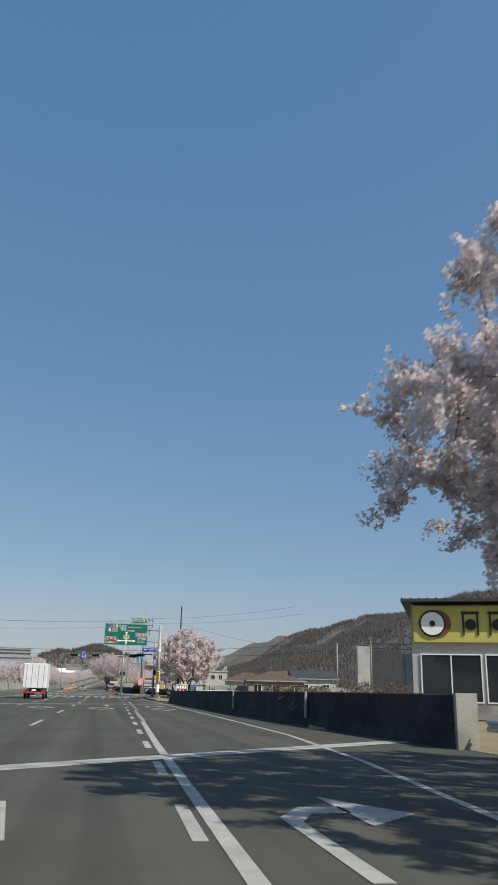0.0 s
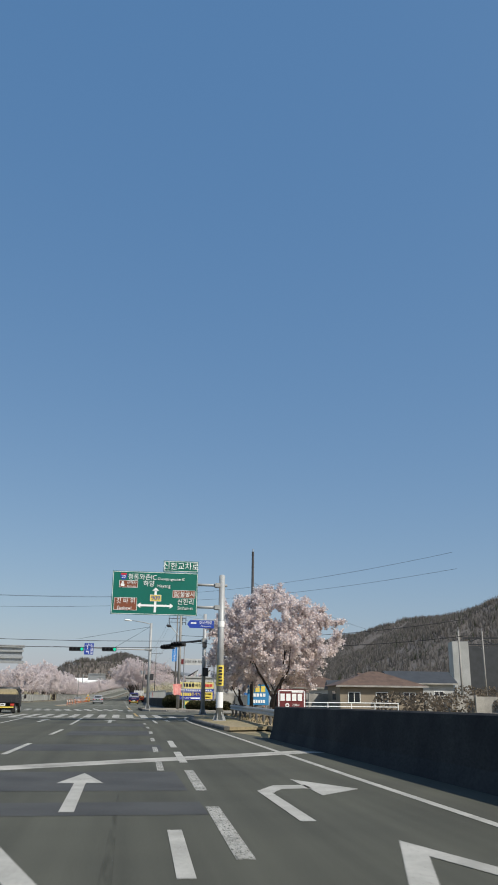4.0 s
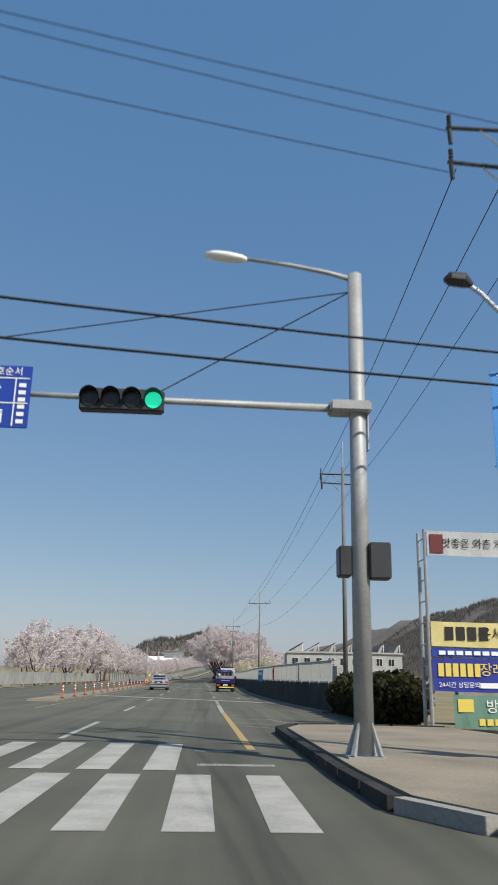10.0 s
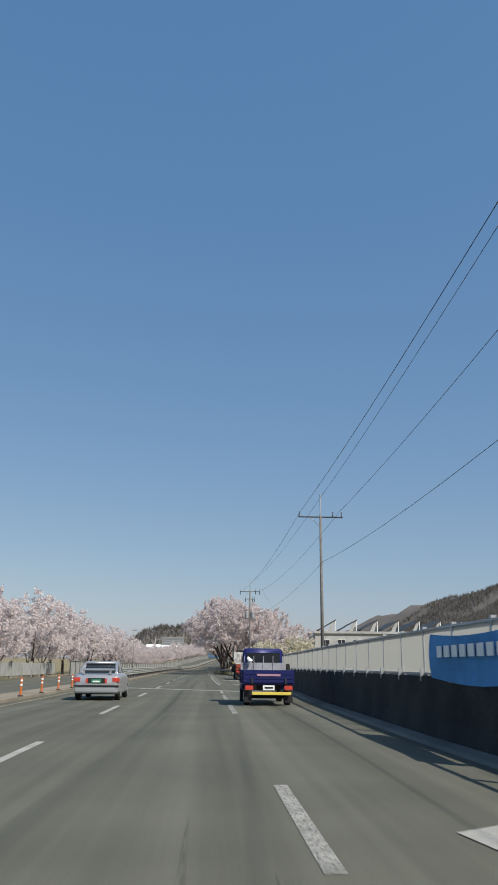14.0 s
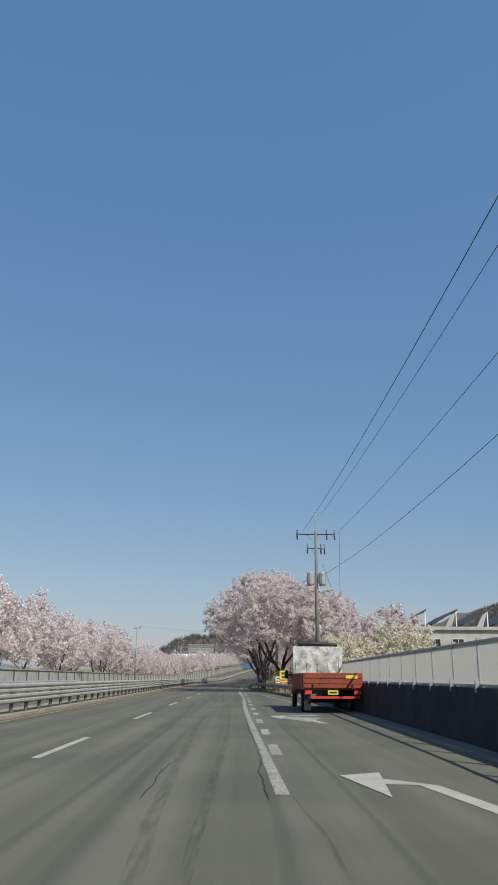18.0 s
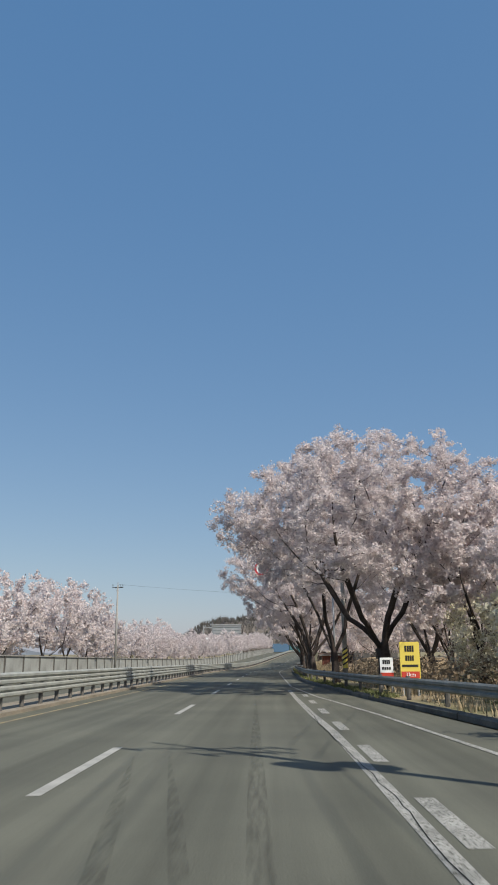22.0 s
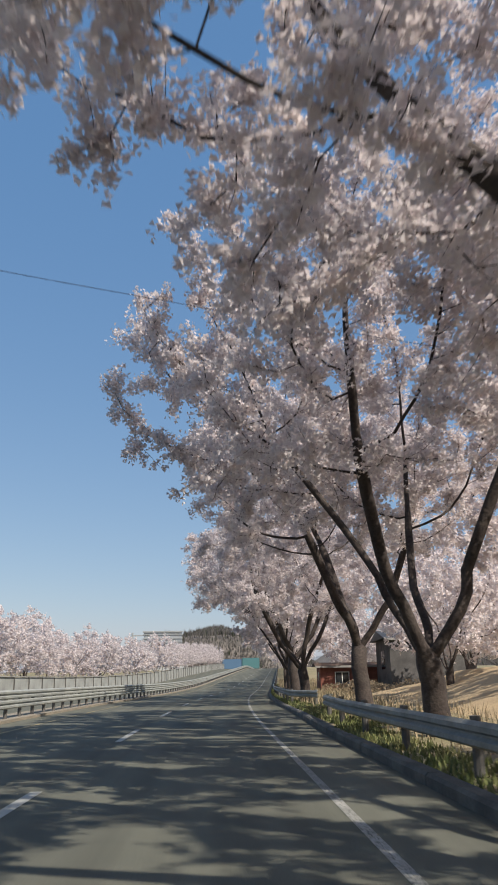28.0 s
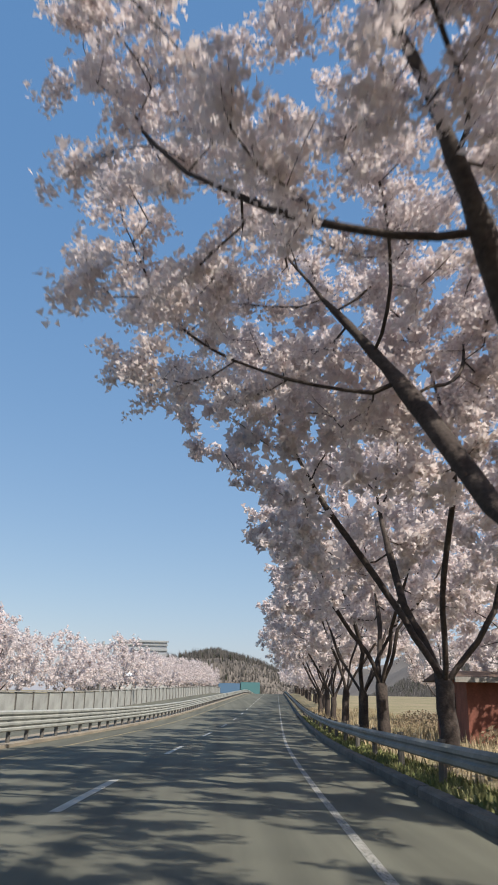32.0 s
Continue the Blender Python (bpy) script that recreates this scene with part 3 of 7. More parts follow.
marks([(0.9, 20), (0.75, 40), (1.0, 58)], 0.3)
marks([(-0.4, 22), (-0.5, 40), (-0.35, 56)], 0.3)


M_CRACK = material("tar_crack", (0.03, 0.03, 0.028), 0.85, spread=0.1, bump=0.1, spec=0.15)


def crack(x, y0, y1, seed, width=0.013, wander=0.03):
    """A thin wandering crack along the road."""
    rng = random.Random(seed)
    pts, y = [], y0
    while y < y1:
        pts.append((x, y))
        x += rng.uniform(-wander, wander)
        y += rng.uniform(0.2, 0.5)
    stripe(pts, width, M_CRACK, "crack", 0.007)


for k, (x, y0, y1) in enumerate(((1.78, 222, 240), (1.7, 262, 280), (0.35, 222, 226), (-0.35, 138, 140.2))):
    crack(x, y0, y1, 40 + k)


# ---- roadside kerbs, barriers and rails ----
def swept(profile, pts, bm=None):
    """Sweeps a section (offset to the right, z) along points (x, y)."""
    secs = []
    for i, (x, y) in enumerate(pts):
        xa, ya = pts[max(i - 1, 0)]
        xb, yb = pts[min(i + 1, len(pts) - 1)]
        d = Vector((xb - xa, yb - ya)).normalized()
        secs.append([(x + d.y * o, y - d.x * o, z) for o, z in profile])
    return loft(secs, bm)


BARRIER_1 = [(8.45, 19.5), (7.75, 28), (7.1, 39), (6.55, 55), (6.1, 74)]
b1 = thing("concrete_barrier", "low dirty concrete bridge parapet, coloured near black as in shade, beside the turning lane", "barrier", kind="structure")
hts = (1.3, 1.27, 1.22, 1.13, 1.03)
secs = []
for (x, y), h in zip(BARRIER_1, hts):
    secs.append([(x - 0.12, y, 0), (x + 0.4, y, 0), (x + 0.36, y, h - 0.03), (x + 0.33, y, h), (x + 0.1, y, h), (x + 0.06, y, h - 0.03), (x - 0.02, y, 0.3)])
for k, (a, b) in enumerate(zip(secs, secs[1:])):
    g = 0.03
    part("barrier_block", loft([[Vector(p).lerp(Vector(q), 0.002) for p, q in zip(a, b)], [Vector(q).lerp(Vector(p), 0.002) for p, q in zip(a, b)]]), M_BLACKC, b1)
part("barrier_end", box(8.3, 8.86, 19.34, 19.49, 0, 1.32), M_CONC, b1, "pale chipped concrete end")
for x, y, h in ((7.5, 31, 1.24), (6.85, 44, 1.17)):
    part("drain_stain", box(x - 0.06, x + 0.02, y, y + 0.12, 0.3, h + 0.02), M_CONC, b1, "pale concrete patch")

for k, (x, y, z, dx, dz) in enumerate(((7.4, 32.2, 0.9, 0.03, -0.35), (7.42, 31.9, 0.75, -0.02, -0.25), (7.28, 33.6, 1.05, 0.0, -0.12))):
    part("scratch", tube([(x - 0.075, y, z), (x - 0.085, y + 0.5, z + dz * 0.5), (x - 0.09, y + 0.9, z + dz)], 0.012, 5), M_CONC, b1, "pale scrape")
solo("debris", loft([[(x, y, 0.0), (x + 0.1, y + 0.12, 0.09 + 0.05 * math.sin(5 * y)), (x + 0.3, y + 0.1, 0.07), (x + 0.42, y, 0.0)] for x, y in ((7.2, 28.6), (7.15, 28.8), (7.12, 29.0), (7.1, 29.25))]), M_SLAB, "small heap of rubble against the parapet", "rubble")

# panel-topped parapet past the crossing
B2 = [(6.3, 150), (5.75, 158), (5.45, 168), (5.3, 180), (5.45, 195), (5.9, 210), (6.15, 225), (6.2, 250), (6.1, 262)]
B2T = [(y, x) for x, y in B2]
b2 = thing("panel_parapet", "dark concrete parapet topped with pale translucent panels", "barrier", kind="structure")
# The wall's shade is part of this near-black concrete colour.
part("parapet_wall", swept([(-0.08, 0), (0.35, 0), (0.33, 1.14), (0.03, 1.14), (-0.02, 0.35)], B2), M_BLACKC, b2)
part("kerb", swept([(-0.5, 0), (-0.1, 0), (-0.1, 0.06), (-0.45, 0.05)], B2), M_OLD, b2, "dusty concrete gutter kerb")
yy = 151.0
while yy < 261:
    xa, xb = along(B2T, yy), along(B2T, yy + 2.0)
    d = math.degrees(math.atan2(-(xb - xa), 2.0))
    bm = box(0.02, 0.05, 0.06, 1.94, 0.0, 0.84)
    pn = part("panel", bm, M_PANEL, b2)
    pn.matrix_basis = pose(xa + 0.1, yy, 1.2, 0, 0, d)
    pn.visible_shadow = False
    bm = box(0.0, 0.09, -0.04, 0.04, -0.12, 0.92)
    box(-0.09, 0.0, -0.03, 0.03, -0.16, 0.1, bm)
    ps = part("post", bm, M_STEEL, b2)
    ps.matrix_basis = pose(xa + 0.1, yy, 1.2, 0, 0, d)
    yy += 2.0
for z in (2.05, 1.19):
    part("top_rail", swept([(0.1, z - 0.02), (0.17, z - 0.02), (0.17, z + 0.02), (0.1, z + 0.02)], B2), M_STEEL, b2)


def w_beam():
    return [(0.0, 0.43), (0.06, 0.47), (0.06, 0.53), (0.01, 0.565), (0.01, 0.595), (0.06, 0.63), (0.06, 0.69), (0.0, 0.74), (-0.012, 0.73), (0.046, 0.685), (0.046, 0.635), (-0.004, 0.6), (-0.004, 0.56), (0.046, 0.525), (0.046, 0.475), (-0.012, 0.44)]


def guard_rail(pts, face, label, z=0.0, posts=4.0, second=False, mat=M_STEEL):
    """A steel beam on posts; face: -1 when the beam looks to smaller x."""
    g = thing("guard_rail", label, "guard rail", kind="structure")
    prof = [(o * -face * -1 if face > 0 else -o, h + z) for o, h in w_beam()]
    if face > 0:
        prof = [(o, h + z) for o, h in w_beam()]
    part("beam", swept(prof if face > 0 else prof[::-1], pts), mat, g)
    if second:
        part("beam", swept([(o, h + 0.33) for o, h in prof] if face > 0 else [(o, h + 0.33) for o, h in prof[::-1]], pts), mat, g)
    tab = [(q, p) for p, q in pts]
    y = pts[0][1] + 0.5
    proto = None
    while y < pts[-1][1]:
        x = along(tab, y)
        if proto is None:
            bm = tube([(0, 0, -0.05), (0, 0, 0.78)], 0.07, 8)
            box(-0.02 if face > 0 else -0.1, 0.1 if face > 0 else 0.02, -0.04, 0.04, 0.5, 0.68, bm)
            proto = mesh(bm, "post", M_DARKPOST)
        ob = new("post", proto)
        # The dark post colour stands in for the shaded side.
        ob.parent = g
        ob.matrix_basis = pose(x - face * 0.1, y, z, 0, 0, 0)
        y += posts
    return g


KERB_R = [(5.45, 258), (5.35, 266), (4.75, 276), (3.95, 286), (3.6, 291), (3.35, 296), (3.07, 301), (2.82, 306), (2.64, 312), (2.62, 320), (2.85, 328), (2.92, 335), (3.0, 345)] + [(3.2 + off(v), v) for v in range(355, 700, 10)]
kr = thing("kerb", "weathered concrete kerb along the verge, coloured darker as in shade", "kerb", kind="structure")
for k, (a, b) in enumerate(zip(KERB_R, KERB_R[1:])):
    n = max(1, int((b[1] - a[1]) / 3.4))
    for j in range(n):
        p0 = (a[0] + (b[0] - a[0]) * j / n, a[1] + (b[1] - a[1]) * j / n)
        p1 = (a[0] + (b[0] - a[0]) * (j + 0.985) / n, a[1] + (b[1] - a[1]) * (j + 0.985) / n)
        part("kerb_stone", swept([(0.0, 0.0), (0.22, 0.0), (0.22, 0.16), (0.04, 0.16), (0.0, 0.12)], [p0, p1]), M_KERB, kr)
RAIL_R = [(x + 0.45, y) for x, y in KERB_R if y > 259]
L_RAIL = "weathered grey steel guard rail beside the cherry trees"
guard_rail([p for p in RAIL_R if p[1] < 350] + [(3.75, 351.0), (4.25, 352.6)], -1, L_RAIL, 0.06, mat=M_RAILW)
guard_rail([(4.75, 361.0), (4.05, 363.5)] + [p for p in RAIL_R if p[1] > 364], -1, L_RAIL, 0.06, mat=M_RAILW)
RAIL_L = [(-6.15, 226), (-6.1, 240), (-6.3, 262), (-6.6, 290), (-6.9, 320), (-7.1, 345)] + [(-7.2 + off(v), v) for v in range(355, 700, 10)]
guard_rail(RAIL_L, 1, "grey steel median guard rail with two beams", 0.0, 2.0, True, M_RAILL)
md = thing("median", "narrow raised dusty median strip", "median", kind="structure")
part("median_kerb", swept([(-1.3, 0), (0.25, 0), (0.25, 0.1), (-1.3, 0.1)], [(-6.3, 158), (-6.3, 226)] + [(x, y) for x, y in RAIL_L[1:]]), M_SLAB, md)
vg = thing("verge", "strip of dry grass and earth behind the kerb", "verge", kind="structure")
VERGE = [(x + 0.2, y) for x, y in KERB_R]
part("soil", swept([(0.0, -0.05), (14, -0.05), (14, 0.25), (3.5, 0.2), (0.0, 0.13)], VERGE), M_EARTH, vg)
# far wall behind the opposite lanes
WALL_L = [(-16.0, 268), (-16.2, 300), (-16.4, 345)] + [(-16.4 + off(v), v) for v in range(360, 640, 10)]
wl_ = thing("noise_wall", "long pale concrete and panel wall behind the opposite lanes", "wall", kind="structure")
tab = [(q, p) for p, q in WALL_L]
yy = 268.0
while yy < 630:
    xa, xb = along(tab, yy), along(tab, yy + 4.0)
    pn = part("wall_panel", box(0, 0.12, 0.02, 3.96, 0.0, 1.75 + 0.02 * math.sin(yy)), M_WALLG, wl_)
    ps = part("wall_post", box(0.1, 0.2, -0.06, 0.06, 0, 1.86), M_DARKPOST, wl_)
    ps.matrix_basis = pose(xa, yy, 0)
    pn.matrix_basis = pose(xa, yy, 0, 0, 0, math.degrees(math.atan2(-(xb - xa), 4.0)))
    yy += 4.0
part("wall_cap", swept([(-0.06, 1.75), (0.2, 1.75), (0.2, 1.83), (-0.06, 1.83)], WALL_L), M_CONC, wl_)
guard_rail([(-9.4, 236), (-9.4, 268)], 1, "grey guard rail at the edge of the opposite lanes", 0.0, 2.0, True)
# pavement at the near corner
cn = thing("corner_verge", "kerbed bare-earth verge with dry grass before the crossing", "verge", kind="structure")
CORNER = [(5.25, 80.6), (5.05, 86), (4.95, 93), (5.2, 98), (5.8, 103.5), (7.0, 107.5), (9.5, 110), (14, 111.5), (40, 112.5)]
part("kerb", swept([(0.0, 0.0), (0.24, 0.0), (0.24, 0.15), (0.04, 0.15), (0.0, 0.11)], CORNER), M_KERB, cn)
part("paving", prism([(5.45, 80.7), (7.9, 82.0), (14, 84), (40, 88), (40, 112.4), (14, 111.3), (9.6, 109.8), (7.15, 107.35), (5.98, 103.4), (5.4, 98), (5.15, 93), (5.27, 86)], 0, 0.13), M_EARTH, cn)
part("grass", prism([(7.3, 75), (30, 70), (40, 88), (40, 111), (14, 110), (8.6, 106), (7.4, 98), (7.3, 88)], 0.0, 0.17), M_GRASS, cn)
guard_rail([(9.9, -40), (9.3, 0), (8.95, 19.0)], -1, "steel guard rail before the concrete parapet", 0.0, 4.0)
guard_rail([(6.5, 74.2), (7.2, 78.5), (7.55, 84), (7.8, 92), (8.2, 101), (9.2, 105)], -1, "weathered steel guard rail at the corner verge", 0.12, 2.6)
# island past the side road
isl = thing("pavement_island", "pale concrete corner pavement with a broken dark kerb", "pavement", kind="structure")
ISL = [(7.5, 138.6), (4.65, 139.1), (3.49, 138.8), (2.98, 137.3), (2.98, 133), (3.0, 128), (3.1, 125.4), (3.7, 124.2), (5.2, 123.0), (8, 121.8), (14, 120.9), (40, 120.3)]
part("paving", prism([(7.4, 138.4), (4.65, 138.95), (3.55, 138.65), (3.12, 137.2), (3.12, 133), (3.13, 128), (3.25, 125.6), (3.8, 124.4), (5.25, 123.25), (8, 122.05), (14, 121.15), (40, 120.6), (40, 126), (14, 126.5), (9, 129), (8.2, 135)], 0, 0.14), M_SLAB, isl)
for k, (a, b) in enumerate(zip(ISL, ISL[1:])):
    L = math.hypot(b[0] - a[0], b[1] - a[1])
    n = max(1, int(L / 1.0)) if L < 12 else 12
    for j in range(n):
        p0 = (a[0] + (b[0] - a[0]) * (j + 0.03) / n, a[1] + (b[1] - a[1]) * (j + 0.03) / n)
        p1 = (a[0] + (b[0] - a[0]) * (j + 0.97) / n, a[1] + (b[1] - a[1]) * (j + 0.97) / n)
        # Side stones use the shade-dark concrete, front stones the pale one.
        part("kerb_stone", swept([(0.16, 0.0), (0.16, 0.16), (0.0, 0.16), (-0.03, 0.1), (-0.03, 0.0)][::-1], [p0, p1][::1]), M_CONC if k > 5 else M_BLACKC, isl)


# ---- trees ----
def skeleton(seed, height, spread, low, fork, radius, limbs=5, lean=(0.0, 0.0), seeds=800, reach=0.42, near=0.75, stems=1):
    """A tree grown towards points strewn through its crown: nodes, their parents and their radii. low: the height of the crown's skirt."""
    rng = np.random.default_rng(seed)
    pts = []
    while len(pts) < seeds:
        x, y, u = rng.uniform(-1, 1), rng.uniform(-1, 1), rng.random()
        r, a = math.hypot(x, y), math.atan2(y, x)
        lobe = 0.86 + 0.3 * noise.noise(Vector((1.3 * math.cos(a) + seed, 1.3 * math.sin(a), 2.2 * u)))
        edge = lobe * (0.7 + 0.3 * u / 0.35 if u < 0.35 else math.sqrt(max(0.0, 1 - ((u - 0.35) / 0.66) ** 2)))
        if r > edge or (u < 0.32 and r < 0.5 * edge) or (r < 0.45 * edge and u < 0.7 and rng.random() < 0.45):
            continue
        pts.append((x * spread + lean[0], y * spread + lean[1], low + u * (height - low)))
    goal = np.array(pts)
    node, up, tip = [], [], []
    for k in range(stems):
        a = 2.4 * k + seed
        fx, fy = (0.35 * math.cos(a), 0.35 * math.sin(a)) if stems > 1 else (0.0, 0.0)
        last = -1
        for i in range(5):
            f = i / 4
            node.append((fx * (1 + 1.2 * f) + lean[0] * 0.16 * f + rng.normal(0, 0.03), fy * (1 + 1.2 * f) + lean[1] * 0.16 * f + rng.normal(0, 0.03), -0.15 + (fork + 0.15) * f))
            up.append(last)
            last = len(node) - 1
        for j in range(limbs):
            b = a + 2 * math.pi * j / limbs + rng.uniform(-0.35, 0.35)
            d = np.array((math.cos(b) + lean[0] * 0.12, math.sin(b) + lean[1] * 0.12, rng.uniform(1.0, 2.0)))
            d /= np.linalg.norm(d)
            p, q = np.array(node[last]), last
            for i in range(5):
                d = d + rng.normal(0, 0.1, 3) + np.array((0, 0, 0.03))
                d /= np.linalg.norm(d)
                p = p + d * reach
                node.append(tuple(p)), up.append(q)
                q = len(node) - 1
    P = np.array(node)
    d2 = ((goal[:, None] - P[None]) ** 2).sum(2)
    best, dist = d2.argmin(1), d2.min(1)
    for _ in range(70):
        if not len(goal):
            break
        pull = {}
        for g, k in zip(goal, best):
            v = g - P[k]
            pull.setdefault(k, []).append(v / (np.linalg.norm(v) + 1e-6))
        fresh = []
        for k, vs in pull.items():
            v = np.sum(vs, 0) + rng.normal(0, 0.28, 3) + np.array((0, 0, 0.1))
            fresh.append(P[k] + v / (np.linalg.norm(v) + 1e-6) * reach)
            up.append(int(k))
        base = len(P)
        F = np.array(fresh)
        P = np.vstack([P, F])
        d2 = ((goal[:, None] - F[None]) ** 2).sum(2)
        m, am = d2.min(1), d2.argmin(1)
        closer = m < dist
        best, dist = np.where(closer, am + base, best), np.where(closer, m, dist)
        keep = dist > near * near
        goal, best, dist = goal[keep], best[keep], dist[keep]
    n = len(P)
    area = np.zeros(n)
    kids = [[] for _ in range(n)]
    for i in range(n - 1, -1, -1):
        if area[i] == 0:
            area[i] = 0.011 ** 2.3
        if up[i] >= 0:
            area[up[i]] += area[i]
            kids[up[i]].append(i)
    rad = area ** (1 / 2.3)
    rad = np.where(rad > 0.03, 0.03 + (rad - 0.03) * (radius - 0.03) / max(1e-3, rad[4] - 0.03), rad)
    for k in range(stems):
        o = k * (5 + 5 * limbs)
        rad[o] *= 1.4
        rad[o + 1] *= 1.1
    return P, up, kids, rad


def bark(P, up, kids, rad, seed, twigs=2, thin=0.0):
    """Tubes along the branches, with slender twigs at the outer ends. Returns the mesh and the twigs' ends."""
    rng = np.random.default_rng(seed + 7)
    bm = bmesh.new()
    heads = [i for i in range(len(P)) if up[i] < 0]
    while heads:
        i = heads.pop()
        chain = [i] if up[i] < 0 else [up[i], i]
        while kids[i]:
            order = sorted(kids[i], key=lambda k: -rad[k])
            heads.extend(order[1:])
            i = order[0]
            chain.append(i)
        rr = [min(float(rad[k]), float(rad[chain[min(1, len(chain) - 1)]])) for k in chain] if up[chain[0]] >= 0 else [float(rad[k]) for k in chain]
        if rr[0] >= thin:
            tube([P[k] for k in chain], rr, 10 if rr[0] > 0.1 else (6 if rr[0] > 0.04 else (4 if rr[0] > 0.02 else 3)), bm, cap=False)
    a, b = [], []
    for i in range(len(P)):
        if rad[i] < 0.026:
            out = P[i] - P[up[i]]
            for _ in range(twigs + (1 if not kids[i] else 0)):
                d = out / (np.linalg.norm(out) + 1e-6) * 0.8 + rng.normal(0, 0.6, 3) + np.array((0, 0, 0.15))
                q = P[i] + d / np.linalg.norm(d) * rng.uniform(0.25, 0.75)
                a.append(P[i]), b.append(q)
                if not thin:
                    tube([P[i], (P[i] + q) / 2 + rng.normal(0, 0.03, 3), q], [0.008, 0.006, 0.003], 3, bm, cap=False)
    return bm, np.array(a), np.array(b)


def petals(A, B, count, size, seed, per=6, ball=0.07):
    """Round tufts of small petals strewn along twigs from A to B, as one mesh."""
    rng = np.random.default_rng(seed)
    w = np.linalg.norm(B - A, axis=1)
    pick = rng.choice(len(A), count, p=w / w.sum())
    c = A[pick] + (B - A)[pick] * rng.uniform(0.0, 1.08, (count, 1)) + rng.normal(0, 0.085, (count, 3))
    o = rng.normal(size=(count * per, 3))
    o *= (ball * rng.uniform(0.5, 1.25, (count * per, 1))) / np.linalg.norm(o, axis=1)[:, None]
    c = np.repeat(c, per, 0) + o
    n = len(c)
    u = rng.normal(size=(n, 3))
    u /= np.linalg.norm(u, axis=1)[:, None]
    v = np.cross(u, rng.normal(size=(n, 3)))
    v /= np.linalg.norm(v, axis=1)[:, None]
    r = rng.uniform(*size, (n, 1))
    verts = np.empty((n, 3, 3))
    for k in range(3):
        a = 2 * math.pi * k / 3
        rr = r * rng.uniform(0.7, 1.2, (n, 1))
        verts[:, k] = c + u * np.cos(a) * rr + v * np.sin(a) * rr
    me = bpy.data.meshes.new("crown")
    me.vertices.add(n * 3)
    me.vertices.foreach_set("co", verts.ravel())
    me.loops.add(n * 3)
    me.loops.foreach_set("vertex_index", np.arange(n * 3, dtype=np.int32))
    me.polygons.add(n)
    me.polygons.foreach_set("loop_start", np.arange(0, n * 3, 3, dtype=np.int32))
    me.update(calc_edges=True)
    return me


def tree_proto(seed, height, spread, low, count, label, fork=1.6, radius=0.21, limbs=4, lean=(0.0, 0.0), size=(0.03, 0.058), per=6, ball=0.075, seeds=800, near=0.75, twigs=2, thin=0.0, stems=1, mat=None, category="tree", name="cherry_tree", group="cherry trees along the road"):
    P, up, kids, rad = skeleton(seed, height, spread, low, fork, radius, limbs, lean, seeds, 0.42 if height > 5 else 0.25, near, stems)
    bm, A, B = bark(P, up, kids, rad, seed, twigs, thin)
    t = thing(name, label, category, group=group)
    part("trunk", bm, M_BARK, t, "dark cherry trunk and limbs", smooth=True)
    me = petals(A, B, count, size, seed, per, ball)
    me.materials.append(mat or M_BLOSSOM)
    cr = new("crown", me)
    cr.parent = t
    return t


def tree_row(protos, places, first=True):
    """Sets prototypes at places (x, y, z, turn, scale); a prototype itself takes the first place that it is used for."""
    used = set()
    for k, (p, x, y, z, turn, s) in enumerate(places):
        s = s if isinstance(s, tuple) else (s, s, s)
        m = pose(x, y, z, 0, 0, turn) @ Matrix.Diagonal((*s, 1))
        if p not in used:
            used.add(p)
            protos[p].matrix_basis = m
        else:
            c = copy_thing(protos[p], pose(x, y, z, 0, 0, turn))
            c.scale = s


L_BIG = "old cherry tree in full pale blossom beside the guard rail"
near = [tree_proto(11, 12.8, 7.2, 5.0, 22000, L_BIG, fork=1.9, limbs=4, lean=(-1.0, 0.0), size=(0.034, 0.066), per=7, ball=0.1, radius=0.27),
        tree_proto(23, 12.6, 7.2, 6.0, 22000, L_BIG, fork=2.4, limbs=3, lean=(-1.2, 0.3), size=(0.034, 0.066), per=7, ball=0.1, radius=0.28),
        tree_proto(37, 12.2, 7.1, 4.8, 22000, L_BIG, fork=1.5, limbs=4, lean=(-0.7, -0.3), size=(0.034, 0.066), per=7, ball=0.1, radius=0.24)]
spots = [(0, 5.7, 293.5, 50, (1.12, 1.12, 0.88)), (2, 4.1, 301.7, 40, (0.82, 0.82, 1.05)), (2, 12.5, 317, -30, (1.05, 1.05, 1.0)), (2, 4.33, 328.2, -75, (1.16, 1.16, 1.0)), (2, 4.75, 341.1, 18, (1.05, 1.05, 0.98)), (1, 5.0, 350.6, -25, (0.93, 0.93, 0.87)), (0, 5.1, 369.2, 35, (0.98, 0.98, 0.86)), (1, 5.7, 381, -12, (1.2, 1.2, 1.0))]
tree_row(near, [(p, x, y, 0.1, turn, q) for p, x, y, turn, q in spots])
rear = [tree_proto(41, 11.4, 6.4, 4.2, 7000, L_BIG, fork=1.7, limbs=4, lean=(-0.8, 0.0), size=(0.07, 0.13), per=4, ball=0.1, seeds=520, near=0.95, thin=0.012),
        tree_proto(43, 10.8, 6.2, 4.0, 7000, L_BIG, fork=2.0, limbs=4, lean=(-0.6, 0.2), size=(0.07, 0.13), per=4, ball=0.1, seeds=520, near=0.95, thin=0.012)]
far_spots = [(6.0, 389.4, 1.0), (6.5, 399, 0.95), (7.4, 408, 1.0), (8.2, 418, 0.95), (9.0, 428, 0.95), (10.0, 438, 1.0), (10.8, 449, 1.0), (8.9, 289.6, 0.78), (10.4, 284, 0.62), (13, 277, 0.64), (11.8, 292.5, 0.7), (12.2, 302, 0.78), (12.6, 312, 0.78)]
